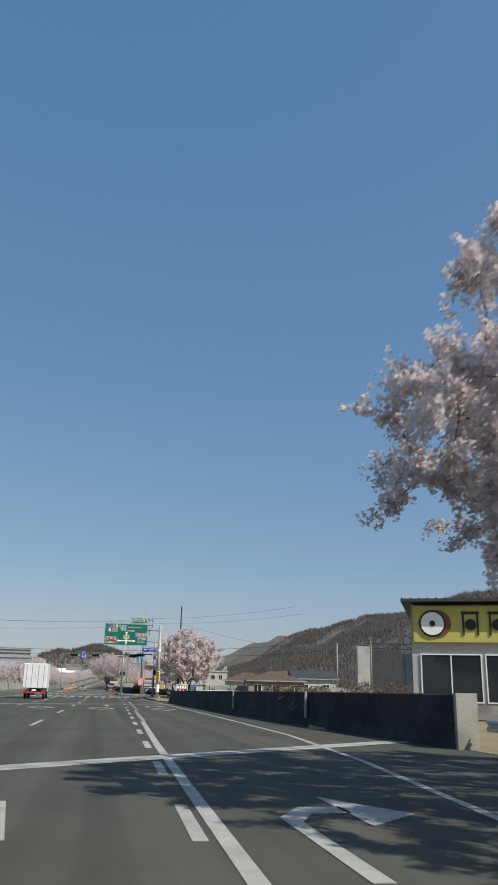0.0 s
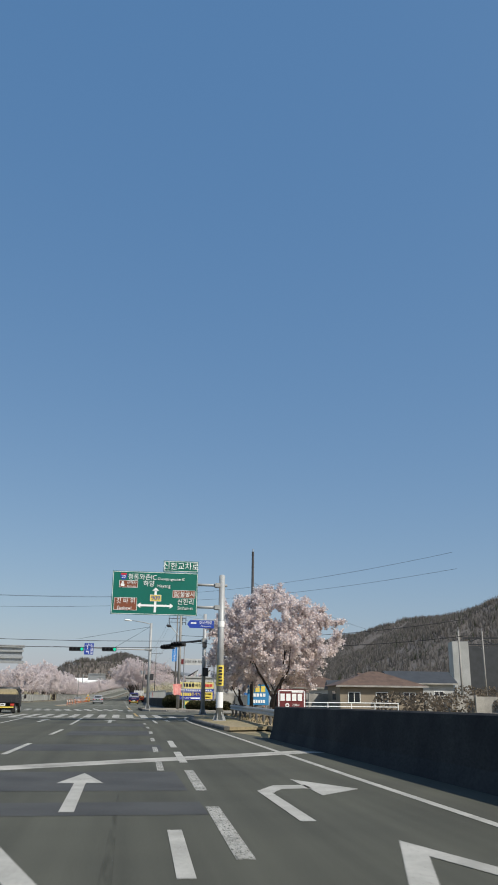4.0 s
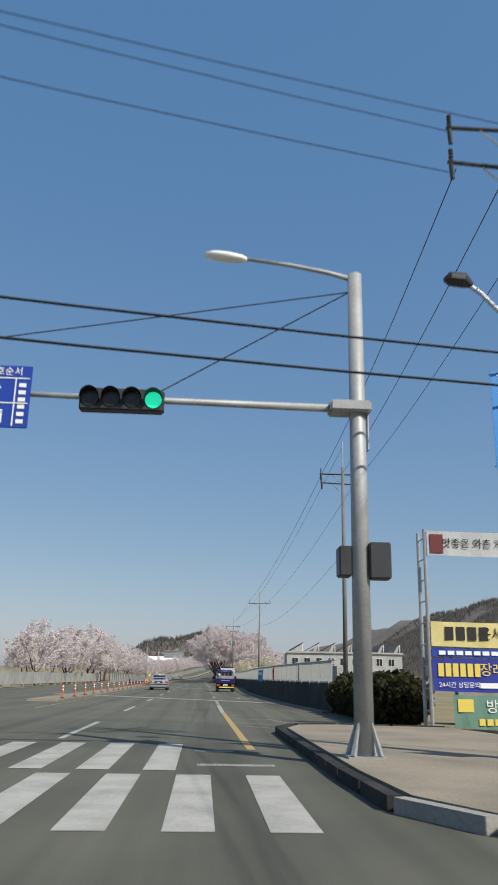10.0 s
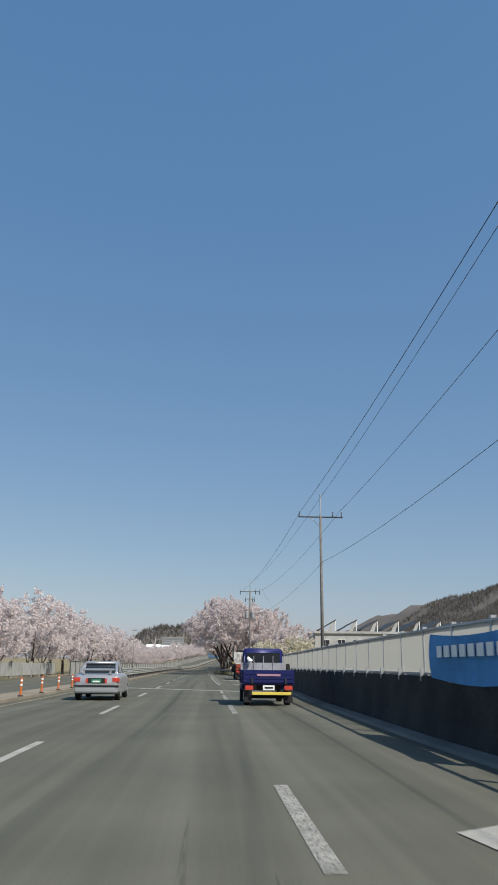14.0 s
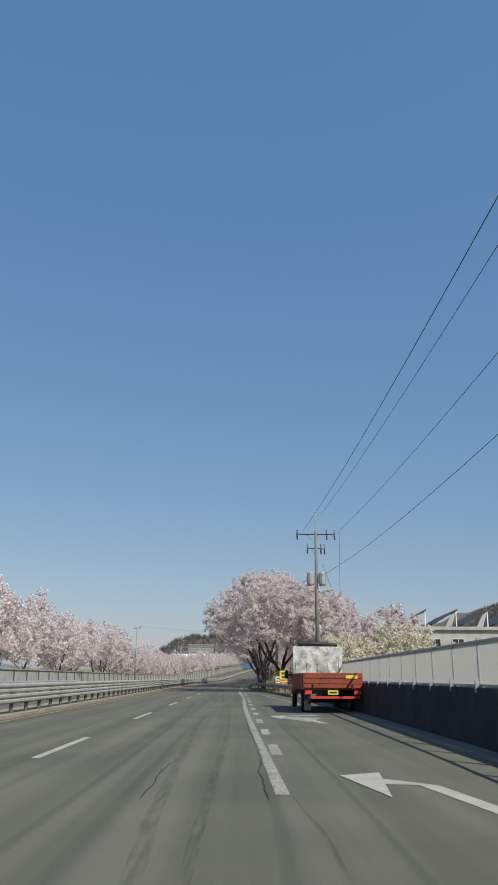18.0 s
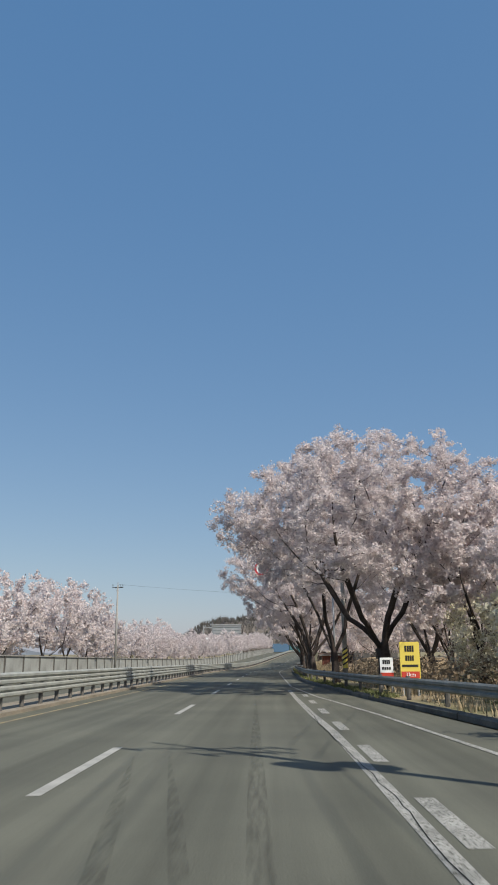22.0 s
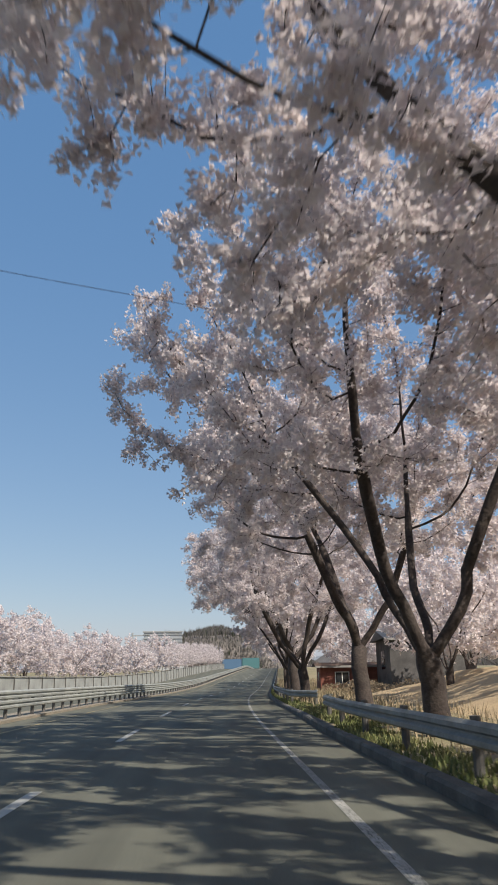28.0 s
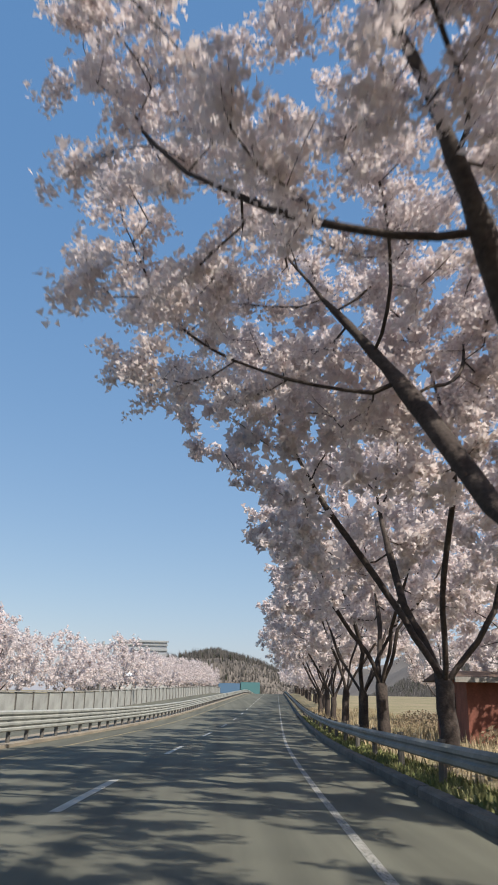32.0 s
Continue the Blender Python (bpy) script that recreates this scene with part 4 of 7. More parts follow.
tree_row(rear, [(k % 2, x, y, 0.1, 67 * k, q) for k, (x, y, q) in enumerate(far_spots)])
L_MID = "cherry tree in white-pink blossom behind the wall"
MID = "cherry trees across the road"
mid = [tree_proto(51, 7.4, 4.3, 2.0, 3800, L_MID, group=MID, fork=1.2, radius=0.17, size=(0.07, 0.125), per=3, ball=0.13, seeds=300, near=0.8, thin=0.012),
       tree_proto(67, 7.9, 4.6, 2.2, 3800, L_MID, group=MID, fork=1.4, radius=0.18, size=(0.07, 0.125), per=3, ball=0.13, seeds=300, near=0.8, thin=0.012),
       tree_proto(71, 7.6, 4.4, 1.8, 2000, L_MID, group=MID, fork=1.2, radius=0.17, limbs=3, size=(0.09, 0.15), per=3, ball=0.13, seeds=160, near=1.0, thin=0.02),
       tree_proto(73, 8.0, 4.6, 2.0, 2000, L_MID, group=MID, fork=1.3, radius=0.18, limbs=3, size=(0.09, 0.15), per=3, ball=0.13, seeds=160, near=1.0, thin=0.02)]
rows_ = []
rr = random.Random(5)
k = 0
yy = 216.0
while yy < 620:
    rows_.append((k % 2 + (2 if yy > 430 else 0), -19.2 + off(max(yy, 345)) + rr.uniform(-1.0, 1.0), yy, 0, rr.uniform(0, 360), rr.uniform(0.85, 1.08) * (1.16 if 255 < yy < 345 else 1.0)))
    k += 1
    yy += rr.uniform(7.0, 9.5)
yy = 460.0
while yy < 620:
    rows_.append((2 + k % 2, 7.0 + off(yy) + rr.uniform(-0.6, 0.6), yy, 0, rr.uniform(0, 360), rr.uniform(1.1, 1.35)))
    k += 1
    yy += rr.uniform(8.0, 10.5)
tree_row(mid, rows_)


# ---- posts, signs and signals ----
def text_sign(parent, items, w, top, h, left):
    for kind, u, v, *rest in items:
        x, z = left + u * w, top - v * h
        if kind == 'text':
            words(rest[0], rest[1], rest[2] if len(rest) > 2 else M_SIGNW, parent, x, z, -0.06, squeeze=rest[3] if len(rest) > 3 else 0.95)
        elif kind == 'box':
            bw, bh, mat = rest
            bm = box(x - bw / 2, x + bw / 2, -0.046, -0.03, z - bh / 2, z + bh / 2)
            part("sign_field", bm, mat, parent)
            fr = bmesh.new()
            for a in ((x - bw / 2, x + bw / 2, z + bh / 2 - 0.018, z + bh / 2), (x - bw / 2, x + bw / 2, z - bh / 2, z - bh / 2 + 0.018), (x - bw / 2, x - bw / 2 + 0.018, z - bh / 2, z + bh / 2), (x + bw / 2 - 0.018, x + bw / 2, z - bh / 2, z + bh / 2)):
                box(a[0], a[1], -0.051, -0.044, a[2], a[3], fr)
            part("field_border", fr, M_SIGNW, parent)


def board(parent, x0, x1, z0, z1, mat, name="sign_panel", border=M_SIGNW, t=0.03, bw=0.022):
    part(name, box(x0, x1, -t, 0.0, z0, z1, bevel=0.008), mat, parent)
    if border:
        fr = bmesh.new()
        e = 0.03
        for a in ((x0 + e, x1 - e, z1 - e - bw, z1 - e), (x0 + e, x1 - e, z0 + e, z0 + e + bw), (x0 + e, x0 + e + bw, z0 + e, z1 - e), (x1 - e - bw, x1 - e, z0 + e, z1 - e)):
            box(a[0], a[1], -t - 0.006, -t + 0.002, a[2], a[3], fr)
        part("border", fr, border, parent)


def direction_sign():
    s = thing("direction_sign", "green road direction sign on a grey steel cantilever pole", "road sign", (0, 90.4, 0.13))
    board(s, 0.1, 4.82, 5.44, 7.8, M_SIGN)
    board(s, 2.87, 4.82, 7.83, 8.45, M_SIGN)
    words("신한교차로", 0.44, M_SIGNW, s, 3.85, 8.13, -0.045)
    B_, Y_ = M_SIGNBR, M_SIGNY
    W_, H_, L_, T_ = 4.72, 2.36, 0.1, 7.8
    text_sign(s, [('box', 0.188, 0.3, 1.02, 0.39, B_), ('box', 0.164, 0.76, 1.25, 0.68, B_), ('box', 0.84, 0.505, 1.25, 0.42, B_), ('box', 0.51, 0.61, 0.62, 0.36, Y_)], W_, T_, H_, L_)
    text_sign(s, [('text', 0.345, 0.138, "청통와촌IC", 0.36), ('text', 0.685, 0.165, "Cheongtongwachon IC", 0.2, M_SIGNW, 0.8), ('text', 0.225, 0.275, "은해사", 0.2), ('text', 0.222, 0.35, "Eunhaesa", 0.13),
                  ('text', 0.425, 0.288, "하양", 0.36), ('text', 0.6, 0.325, "Hayang", 0.26), ('text', 0.51, 0.615, "909", 0.34, M_SIGNB), ('text', 0.166, 0.7, "갓 바 위", 0.33), ('text', 0.152, 0.855, "Gatbawi", 0.25),
                  ('text', 0.882, 0.51, "불굴사", 0.32), ('text', 0.862, 0.69, "신한리", 0.36), ('text', 0.857, 0.83, "Sinhan-ri", 0.25)], W_, T_, H_, L_)
    # shield
    cx, cz = L_ + 0.127 * W_, T_ - 0.125 * H_
    sh = plate([(cx - 0.13, cz - 0.13), (cx, cz - 0.2), (cx + 0.13, cz - 0.13), (cx + 0.19, cz + 0.02), (cx + 0.16, cz + 0.18), (cx - 0.16, cz + 0.18), (cx - 0.19, cz + 0.02)], -0.04, -0.03)
    part("route_shield", sh, M_SIGNB, s, "blue and red route shield")
    part("shield_top", box(cx - 0.16, cx + 0.16, -0.044, -0.038, cz + 0.08, cz + 0.18), M_SIGNR, s)
    words("20", 0.22, M_SIGNW, s, cx, cz - 0.03, -0.05)
    # pagoda mark and temple mark
    cx, cz = L_ + 0.12 * W_, T_ - 0.3 * H_
    pg = box(cx - 0.1, cx + 0.1, -0.052, -0.046, cz - 0.13, cz - 0.07)
    for k, w in enumerate((0.13, 0.1, 0.07)):
        plate([(cx - w, cz - 0.07 + 0.07 * k), (cx + w, cz - 0.07 + 0.07 * k), (cx + w * 0.5, cz - 0.01 + 0.07 * k), (cx - w * 0.5, cz - 0.01 + 0.07 * k)], -0.052, -0.046, pg)
    part("temple_mark", pg, M_SIGNW, s, "white pagoda mark")
    cx, cz = L_ + 0.755 * W_, T_ - 0.505 * H_
    tm = bmesh.new()
    for a in ((-0.14, 0.14, -0.14, -0.125), (-0.14, 0.14, 0.125, 0.14), (-0.14, -0.125, -0.125, 0.125), (0.125, 0.14, -0.125, 0.125), (-0.012, 0.012, -0.09, 0.09), (-0.09, 0.09, -0.012, 0.012),
              (-0.09, -0.012, 0.068, 0.09), (0.012, 0.09, -0.09, -0.068), (0.068, 0.09, 0.012, 0.09), (-0.09, -0.068, -0.09, -0.012)):
        box(cx + a[0], cx + a[1], -0.052, -0.046, cz + a[2], cz + a[3], tm)
    part("temple_mark", tm, M_SIGNW, s, "white temple map mark")
    # arrows
    cx, cz = L_ + 0.508 * W_, T_ - 0.785 * H_
    ar = box(cx - 0.065, cx + 0.065, -0.036, -0.028, T_ - 0.94 * H_, T_ - 0.43 * H_)
    plate([(cx - 0.19, T_ - 0.44 * H_), (cx + 0.19, T_ - 0.44 * H_), (cx, T_ - 0.364 * H_)], -0.036, -0.028, ar)
    part("up_arrow", ar, M_SIGNW, s)
    ar = box(cx - 0.82, cx + 0.82, -0.0365, -0.028, cz - 0.055, cz + 0.055)
    plate([(cx - 0.8, cz - 0.15), (cx - 0.8, cz + 0.15), (cx - 1.0, cz)], -0.036, -0.028, ar)
    plate([(cx + 0.8, cz - 0.15), (cx + 1.0, cz), (cx + 0.8, cz + 0.15)], -0.036, -0.028, ar)
    part("side_arrows", ar, M_SIGNW, s)
    px_ = 6.2
    part("pole", tube([(px_, 0.12, 0.0), (px_, 0.12, 7.72)], [0.19, 0.165], 20), M_POLE, s, smooth=True)
    part("pole_cap", tube([(px_, 0.12, 7.72), (px_, 0.12, 7.78)], [0.165, 0.1], 20), M_POLE, s)
    for z in (7.18, 5.95):
        part("arm", tube([(4.3, 0.12, z), (px_ + 0.3, 0.12, z)], 0.075, 12), M_POLE, s, smooth=True)
        part("arm_clamp", box(px_ - 0.42, px_ - 0.1, -0.03, 0.27, z - 0.12, z + 0.12, bevel=0.02), M_POLE, s)
    part("reflective_band", tube([(px_, 0.12, 4.9), (px_, 0.12, 5.2)], 0.19, 20), M_SIGNW, s)
    part("white_band", tube([(px_, 0.12, 0.65), (px_, 0.12, 1.45)], 0.195, 20), M_SIGNW, s)
    part("notice", tube([(px_, 0.12, 1.78), (px_, 0.12, 2.85)], 0.2, 20), M_SIGNY, s, "torn yellow and black pole notice")
    bars = bmesh.new()
    for k in range(6):
        box(px_ - 0.11, px_ + 0.07 + 0.03 * (k % 2), -0.1, -0.083, 1.84 + 0.165 * k, 1.94 + 0.165 * k, bars)
    part("notice_bars", bars, M_BLACK, s)
    part("base_plate", box(px_ - 0.32, px_ + 0.32, -0.2, 0.44, 0.0, 0.03), M_POLE, s)
    for k in range(6):
        a = k * math.pi / 3
        fin = bmesh.new()
        c, sn = math.cos(a), math.sin(a)
        pts = [(0.17, 0.03), (0.36, 0.03), (0.19, 0.42)]
        va = [fin.verts.new((px_ + c * r - sn * 0.012, 0.12 + sn * r + c * 0.012, z)) for r, z in pts]
        vb = [fin.verts.new((px_ + c * r + sn * 0.012, 0.12 + sn * r - c * 0.012, z)) for r, z in pts]
        fin.faces.new(va), fin.faces.new(vb[::-1])
        for i in range(3):
            fin.faces.new((va[i], vb[i], vb[(i + 1) % 3], va[(i + 1) % 3]))
        part("base_fin", fin, M_POLE, s)
    n = plate([(4.3, 5.0), (4.45, 4.8), (5.78, 4.8), (5.78, 5.22), (4.45, 5.22)], -0.02, 0.0)
    part("street_name_panel", n, M_SIGNB, s, "blue street name panel")
    words("갓바위로", 0.2, M_SIGNW, s, 5.32, 5.08, -0.03)
    words("Gatbawi-ro", 0.12, M_SIGNW, s, 5.32, 4.9, -0.03)
    part("number_bar", box(4.5, 4.8, -0.028, -0.019, 5.03, 5.1), M_SIGNW, s)
    part("name_bracket", tube([(4.6, 0.05, 5.26), (6.2, 0.05, 5.26)], 0.02, 8), M_STEEL, s)


direction_sign()


def signal_head(parent, x, z, lamps=4, lit=3, y=0.0, turn=0.0):
    """A traffic signal with a row of hooded lenses that face -y."""
    w = 0.36
    L = lamps * w
    h = part("signal_head", box(x - L / 2, x + L / 2, y - 0.1, y + 0.12, z - 0.2, z + 0.2, bevel=0.03), M_DARKM, parent, "black traffic signal")
    for k in range(lamps):
        cx = x - L / 2 + w * (k + 0.5)
        on = k == lit
        part("lens", tube([(cx, y - 0.1, z), (cx, y - 0.115, z)], 0.145, 20), M_GREENLIGHT if on else M_LENS, h, "lit green lens" if on else "")
        vis = bmesh.new()
        n = 14
        ra, rb = [], []
        for i in range(n + 1):
            a = math.radians(-35 + 250 * i / n)
            ra.append(vis.verts.new((cx + 0.16 * math.cos(a), y - 0.1, z + 0.16 * math.sin(a))))
            rb.append(vis.verts.new((cx + 0.165 * math.cos(a), y - 0.1 - 0.2 * (0.55 + 0.45 * math.sin(a)), z + 0.165 * math.sin(a))))
        for i in range(n):
            vis.faces.new((ra[i], ra[i + 1], rb[i + 1], rb[i]))
        part("visor", vis, M_BLACK, h)


def lamp_head(parent, x, z, y=0.0, d=-1):
    secs = []
    for t, w, hh in ((0, 0.05, 0.04), (0.1, 0.1, 0.07), (0.35, 0.15, 0.09), (0.62, 0.14, 0.08), (0.78, 0.06, 0.04)):
        secs.append([(x + d * t, y + w * math.cos(a), z + 0.08 * t + hh * math.sin(a)) for a in (2 * math.pi * k / 10 for k in range(10))])
    part("lamp_head", loft(secs), M_SIGNW, parent, "pale lamp housing", smooth=True)


def signal_pole():
    s = thing("signal_pole", "grey pole with street lamp, mast arm and green traffic signals", "traffic light", (3.55, 129.7, 0.14))
    part("pole", tube([(0, 0, 0), (0, 0, 8.35)], [0.16, 0.13], 18), M_POLE, s, smooth=True)
    part("base_plate", box(-0.3, 0.3, -0.3, 0.3, 0, 0.03), M_POLE, s)
    for k in range(4):
        a = math.pi / 4 + k * math.pi / 2
        part("base_fin", tube([(0.3 * math.cos(a), 0.3 * math.sin(a), 0.03), (0.13 * math.cos(a), 0.13 * math.sin(a), 0.55)], [0.05, 0.02], 4), M_POLE, s)
    part("lamp_arm", tube([(0, 0, 8.25), (-0.5, 0, 8.38), (-1.2, 0, 8.5), (-2.1, 0, 8.6)], [0.05, 0.045, 0.04, 0.035], 10), M_POLE, s, smooth=True)
    lamp_head(s, -2.0, 8.58)
    part("mast_arm", tube([(0, 0, 5.72), (-4, 0, 5.76), (-9.6, 0, 5.85)], [0.075, 0.055, 0.035], 12), M_POLE, s, smooth=True)
    part("arm_collar", box(-0.5, 0.22, -0.22, 0.22, 5.63, 5.83, bevel=0.03), M_POLE, s)
    signal_head(s, -4.1, 5.68, y=-0.12)
    signal_head(s, -7.35, 5.65, y=-0.12)
    p = part("order_sign", box(-6.58, -5.66, -0.16, -0.13, 5.12, 6.24, bevel=0.01), M_SIGNB, s, "blue signal order sign")
    words("신호순서", 0.17, M_SIGNW, p, -6.12, 6.12, -0.175)
    fr = bmesh.new()
    for a in ((-6.55, -5.69, 6.0, 6.02), (-6.55, -5.69, 5.55, 5.57), (-5.93, -5.91, 5.15, 6.0)):
        box(a[0], a[1], -0.17, -0.158, a[2], a[3], fr)
    box(-6.28, -6.22, -0.17, -0.158, 5.64, 5.85, fr)
    plate([(-6.35, 5.82), (-6.15, 5.82), (-6.25, 5.96)], -0.17, -0.158, fr)
    box(-6.16, -6.1, -0.17, -0.158, 5.2, 5.4, fr), box(-6.3, -6.1, -0.17, -0.159, 5.38, 5.44, fr)
    plate([(-6.28, 5.32), (-6.28, 5.5), (-6.42, 5.41)], -0.17, -0.158, fr)
    for k in range(6):
        box(-5.86, -5.74, -0.17, -0.158, 5.2 + 0.13 * k, 5.27 + 0.13 * k, fr)
    part("sign_mark", fr, M_SIGNW, p)
    ph = part("pedestrian_signal", box(0.12, 0.48, -0.2, 0.12, 2.75, 3.35, bevel=0.02), M_DARKM, s, "dark pedestrian signal box")
    part("pedestrian_signal", box(-0.36, -0.14, -0.05, 0.3, 2.8, 3.3, bevel=0.02), M_DARKM, s)
    part("side_panel", box(0.18, 0.2, 0.0, 0.5, 5.0, 5.7), M_STEEL, s, "edge-on grey sign panel")
    part("stay_wire", tube([(-0.1, 0, 8.0), (-3.5, 0, 5.9)], 0.012, 4), M_WIRE, s)
    part("stay_wire", tube([(-0.1, 0, 8.0), (-7.5, 0, 6.6)], 0.012, 4), M_WIRE, s)


signal_pole()


def near_signal():
    s = thing("near_signal", "dark pole with diagonal mast arm and two unlit black signals", "traffic light", (6.7, 105.0, 0.13))
    part("pole", tube([(0, 0, 0), (0, 0, 7.0)], [0.15, 0.12], 16), M_POLE, s, smooth=True)
    part("base_plate", box(-0.28, 0.28, -0.28, 0.28, 0, 0.03), M_POLE, s)
    for k in range(4):
        a = math.pi / 4 + k * math.pi / 2
        part("base_fin", tube([(0.3 * math.cos(a), 0.3 * math.sin(a), 0.03), (0.12 * math.cos(a), 0.12 * math.sin(a), 0.5)], [0.05, 0.02], 4), M_POLE, s)
    end = Vector((-2.12, 12.4, 5.5))
    part("mast_arm", tube([(0, 0, 5.12), end * 0.5 + Vector((0, 0, 2.6)), end], [0.08, 0.06, 0.045], 12), M_DARKM, s, smooth=True)
    part("arm_collar", box(-0.2, 0.2, -0.2, 0.4, 4.97, 5.27, bevel=0.03), M_POLE, s)
    part("pedestrian_signal", box(-0.1, 0.3, -0.32, -0.12, 2.6, 3.2, bevel=0.02), M_DARKM, s, "dark pedestrian signal box")
    part("control_box", box(-0.16, 0.16, -0.24, -0.1, 4.6, 4.95, bevel=0.02), M_DARKM, s)
    return s, end


def near_signal_heads(s, end):
    for f in (0.62, 0.93):
        c = Vector((end.x * f, end.y * f, 5.3))
        L = 1.44
        u = Vector((-0.6, 0.8, 0)).normalized()
        w = Vector((0.8, 0.6, 0)).normalized()
        m = Matrix((u, w, Vector((0, 0, 1)))).transposed().to_4x4()
        m.translation = c
        bb = box(-L / 2, L / 2, -0.1, 0.12, -0.2, 0.2, bevel=0.03)
        bmesh.ops.transform(bb, matrix=m, verts=bb.verts)
        h = part("signal_head", bb, M_DARKM, s, "black traffic signal")
        for k in range(4):
            vis = tube([(-L / 2 + 0.36 * (k + 0.5), -0.1, 0), (-L / 2 + 0.36 * (k + 0.5), -0.34, -0.03)], [0.16, 0.165], 14, cap=False)
            bmesh.ops.transform(vis, matrix=m, verts=vis.verts)
            part("visor", vis, M_BLACK, h)
            ln = tube([(-L / 2 + 0.36 * (k + 0.5), -0.1, 0), (-L / 2 + 0.36 * (k + 0.5), -0.12, 0)], 0.145, 16)
            bmesh.ops.transform(ln, matrix=m, verts=ln.verts)
            part("lens", ln, M_LENS, h)


_s, _e = near_signal()
near_signal_heads(_s, _e)


def insulator(bm, x, y, z, h=0.28, r=0.05):
    for k in range(4):
        tube([(x, y, z + h * k / 4), (x, y, z + h * (k + 0.6) / 4)], [r, r * 0.6], 8, bm)


def utility_pole(x, y, z, height, arms, label, r0=0.17, mat=M_CPOLE, spike=0.9, drop=False, trafo=False):
    """A pole with cross-arms given as (height, half-width, turn in degrees)."""
    s = thing("utility_pole", label, "utility pole", (x, y, z), group="power line poles")
    part("pole", tube([(0, 0, 0), (0, 0, height)], [r0, r0 * 0.62], 14), mat, s, smooth=True)
    part("spike", tube([(0, 0, height), (0, 0, height + spike)], 0.035, 8), M_STEEL, s)
    for h, half, turn in arms:
        c, sn = math.cos(radians(turn)), math.sin(radians(turn))
        part("cross_arm", tube([(-half * c, -half * sn, h), (half * c, half * sn, h)], 0.04, 6), M_DARKM, s)
        part("arm_brace", tube([(-half * 0.5 * c, -half * 0.5 * sn, h), (0, 0, h - 0.55)], 0.02, 5), M_STEEL, s)
        for f in (-0.95, 0.55, 0.95):
            ins = bmesh.new()
            if drop:
                tube([(half * f * c, half * f * sn, h), (half * f * c, half * f * sn, h - 0.08), (half * f * c + 0.02, half * f * sn + 0.03, h - 0.34)], [0.015, 0.05, 0.045], 8, ins)
            insulator(ins, half * f * c, half * f * sn, h + 0.04)
            part("insulator", ins, M_DARKM, s)
    if trafo:
        for dx in (-0.38, 0.36):
            part("transformer", tube([(dx, -0.1, 6.75), (dx, -0.1, 6.85), (dx, -0.1, 7.5), (dx, -0.1, 7.6)], [0.2, 0.24, 0.24, 0.14], 14), M_STEEL, s, "grey drum transformer", smooth=False)
        part("bracket", box(-0.6, 0.6, -0.06, 0.06, 6.95, 7.05), M_STEEL, s)
    return s


P1 = utility_pole(6.55, 129.25, 0.14, 11.75, [(11.35, 1.25, 0), (10.5, 1.3, 5), (11.1, 1.2, 70)], "tall concrete utility pole with crowded crossarms and a torn pink banner", drop=True)
part("lamp_arm", tube([(0, 0, 6.8), (-0.3, 0, 7.3), (-0.8, 0, 7.85), (-1.0, 0, 8.0)], 0.04, 8), M_STEEL, P1)
part("lamp_head", tube([(-0.95, 0, 8.0), (-1.1, 0, 8.1), (-1.35, 0, 8.12), (-1.45, 0, 8.08)], [0.05, 0.14, 0.13, 0.05], 10), M_DARKM, P1, "dark lamp head")
bn = part("pole_banner", box(-0.75, -0.3, -0.03, -0.02, 4.6, 6.35), M_SIGNB, P1, "bright blue vertical banner")
bn.data.materials[0] = plain("banner_blue", (0.02, 0.22, 0.6), 0.5)
for k, ch in enumerate("한국전기교육원"):
    words(ch, 0.27, M_SIGNW, bn, -0.525, 6.17 - 0.232 * k, -0.036)
for z in (4.65, 6.3):
    part("banner_arm", tube([(-0.78, 0, z), (0, 0, z)], 0.015, 6), M_STEEL, P1)
M_PINK = material("faded_banner", (0.7, 0.22, 0.2), 0.8, spread=0.1, scale=3, fine=15, bump=0.1, tint=(0.75, 0.38, 0.34))
tb = bmesh.new()
grid = []
for i in range(7):
    row = []
    for j in range(6):
        u, v = j / 5, i / 6
        xx = -0.6 + 0.95 * u + 0.3 * v * (0.5 - u)
        row.append(tb.verts.new((xx, -0.22 - 0.06 * math.sin(5 * u + 3 * v), 2.45 - 1.05 * v - 0.12 * abs(u - 0.5))))
    grid.append(row)
for a, b in zip(grid, grid[1:]):
    for j in range(5):
        tb.faces.new((a[j], b[j], b[j + 1], a[j + 1]))
part("torn_banner", tb, M_PINK, P1, "sagging faded pink banner")
solo("slim_post", tube([(0, 0, 0), (0, 0, 6.2)], 0.05, 10), M_STEEL, "slim grey steel post beside the utility pole", "post", (7.0, 128.9, 0.14))
utility_pole(7.9, 156.2, 0.0, 11.9, [(11.5, 1.2, 0), (11.0, 1.2, 8)], "slender grey utility pole with crossarms behind the parapet", 0.125, M_DPOLE, 1.4, drop=True)
utility_pole(7.2, 208.0, 0.0, 9.5, [(9.4, 1.25, 0)], "slender grey utility pole with one crossarm behind the parapet", 0.105, M_DPOLE, 1.2)
utility_pole(6.2, 262.5, 0.1, 10.2, [(10.0, 1.25, 0), (9.1, 0.6, 15)], "utility pole with drum transformers beside the cherry trees", 0.13, M_DPOLE, 1.3, drop=True, trafo=True)
utility_pole(-13.8, 332.8, 0.0, 8.4, [(8.2, 0.5, 0)], "slim utility pole across the road among blossom", 0.12, M_CPOLE, 0.3)
utility_pole(9.35, 99.5, 0.1, 10.8, [], "dark wooden pole behind the corner cherry tree", 0.13, M_DARKM, 0.2)
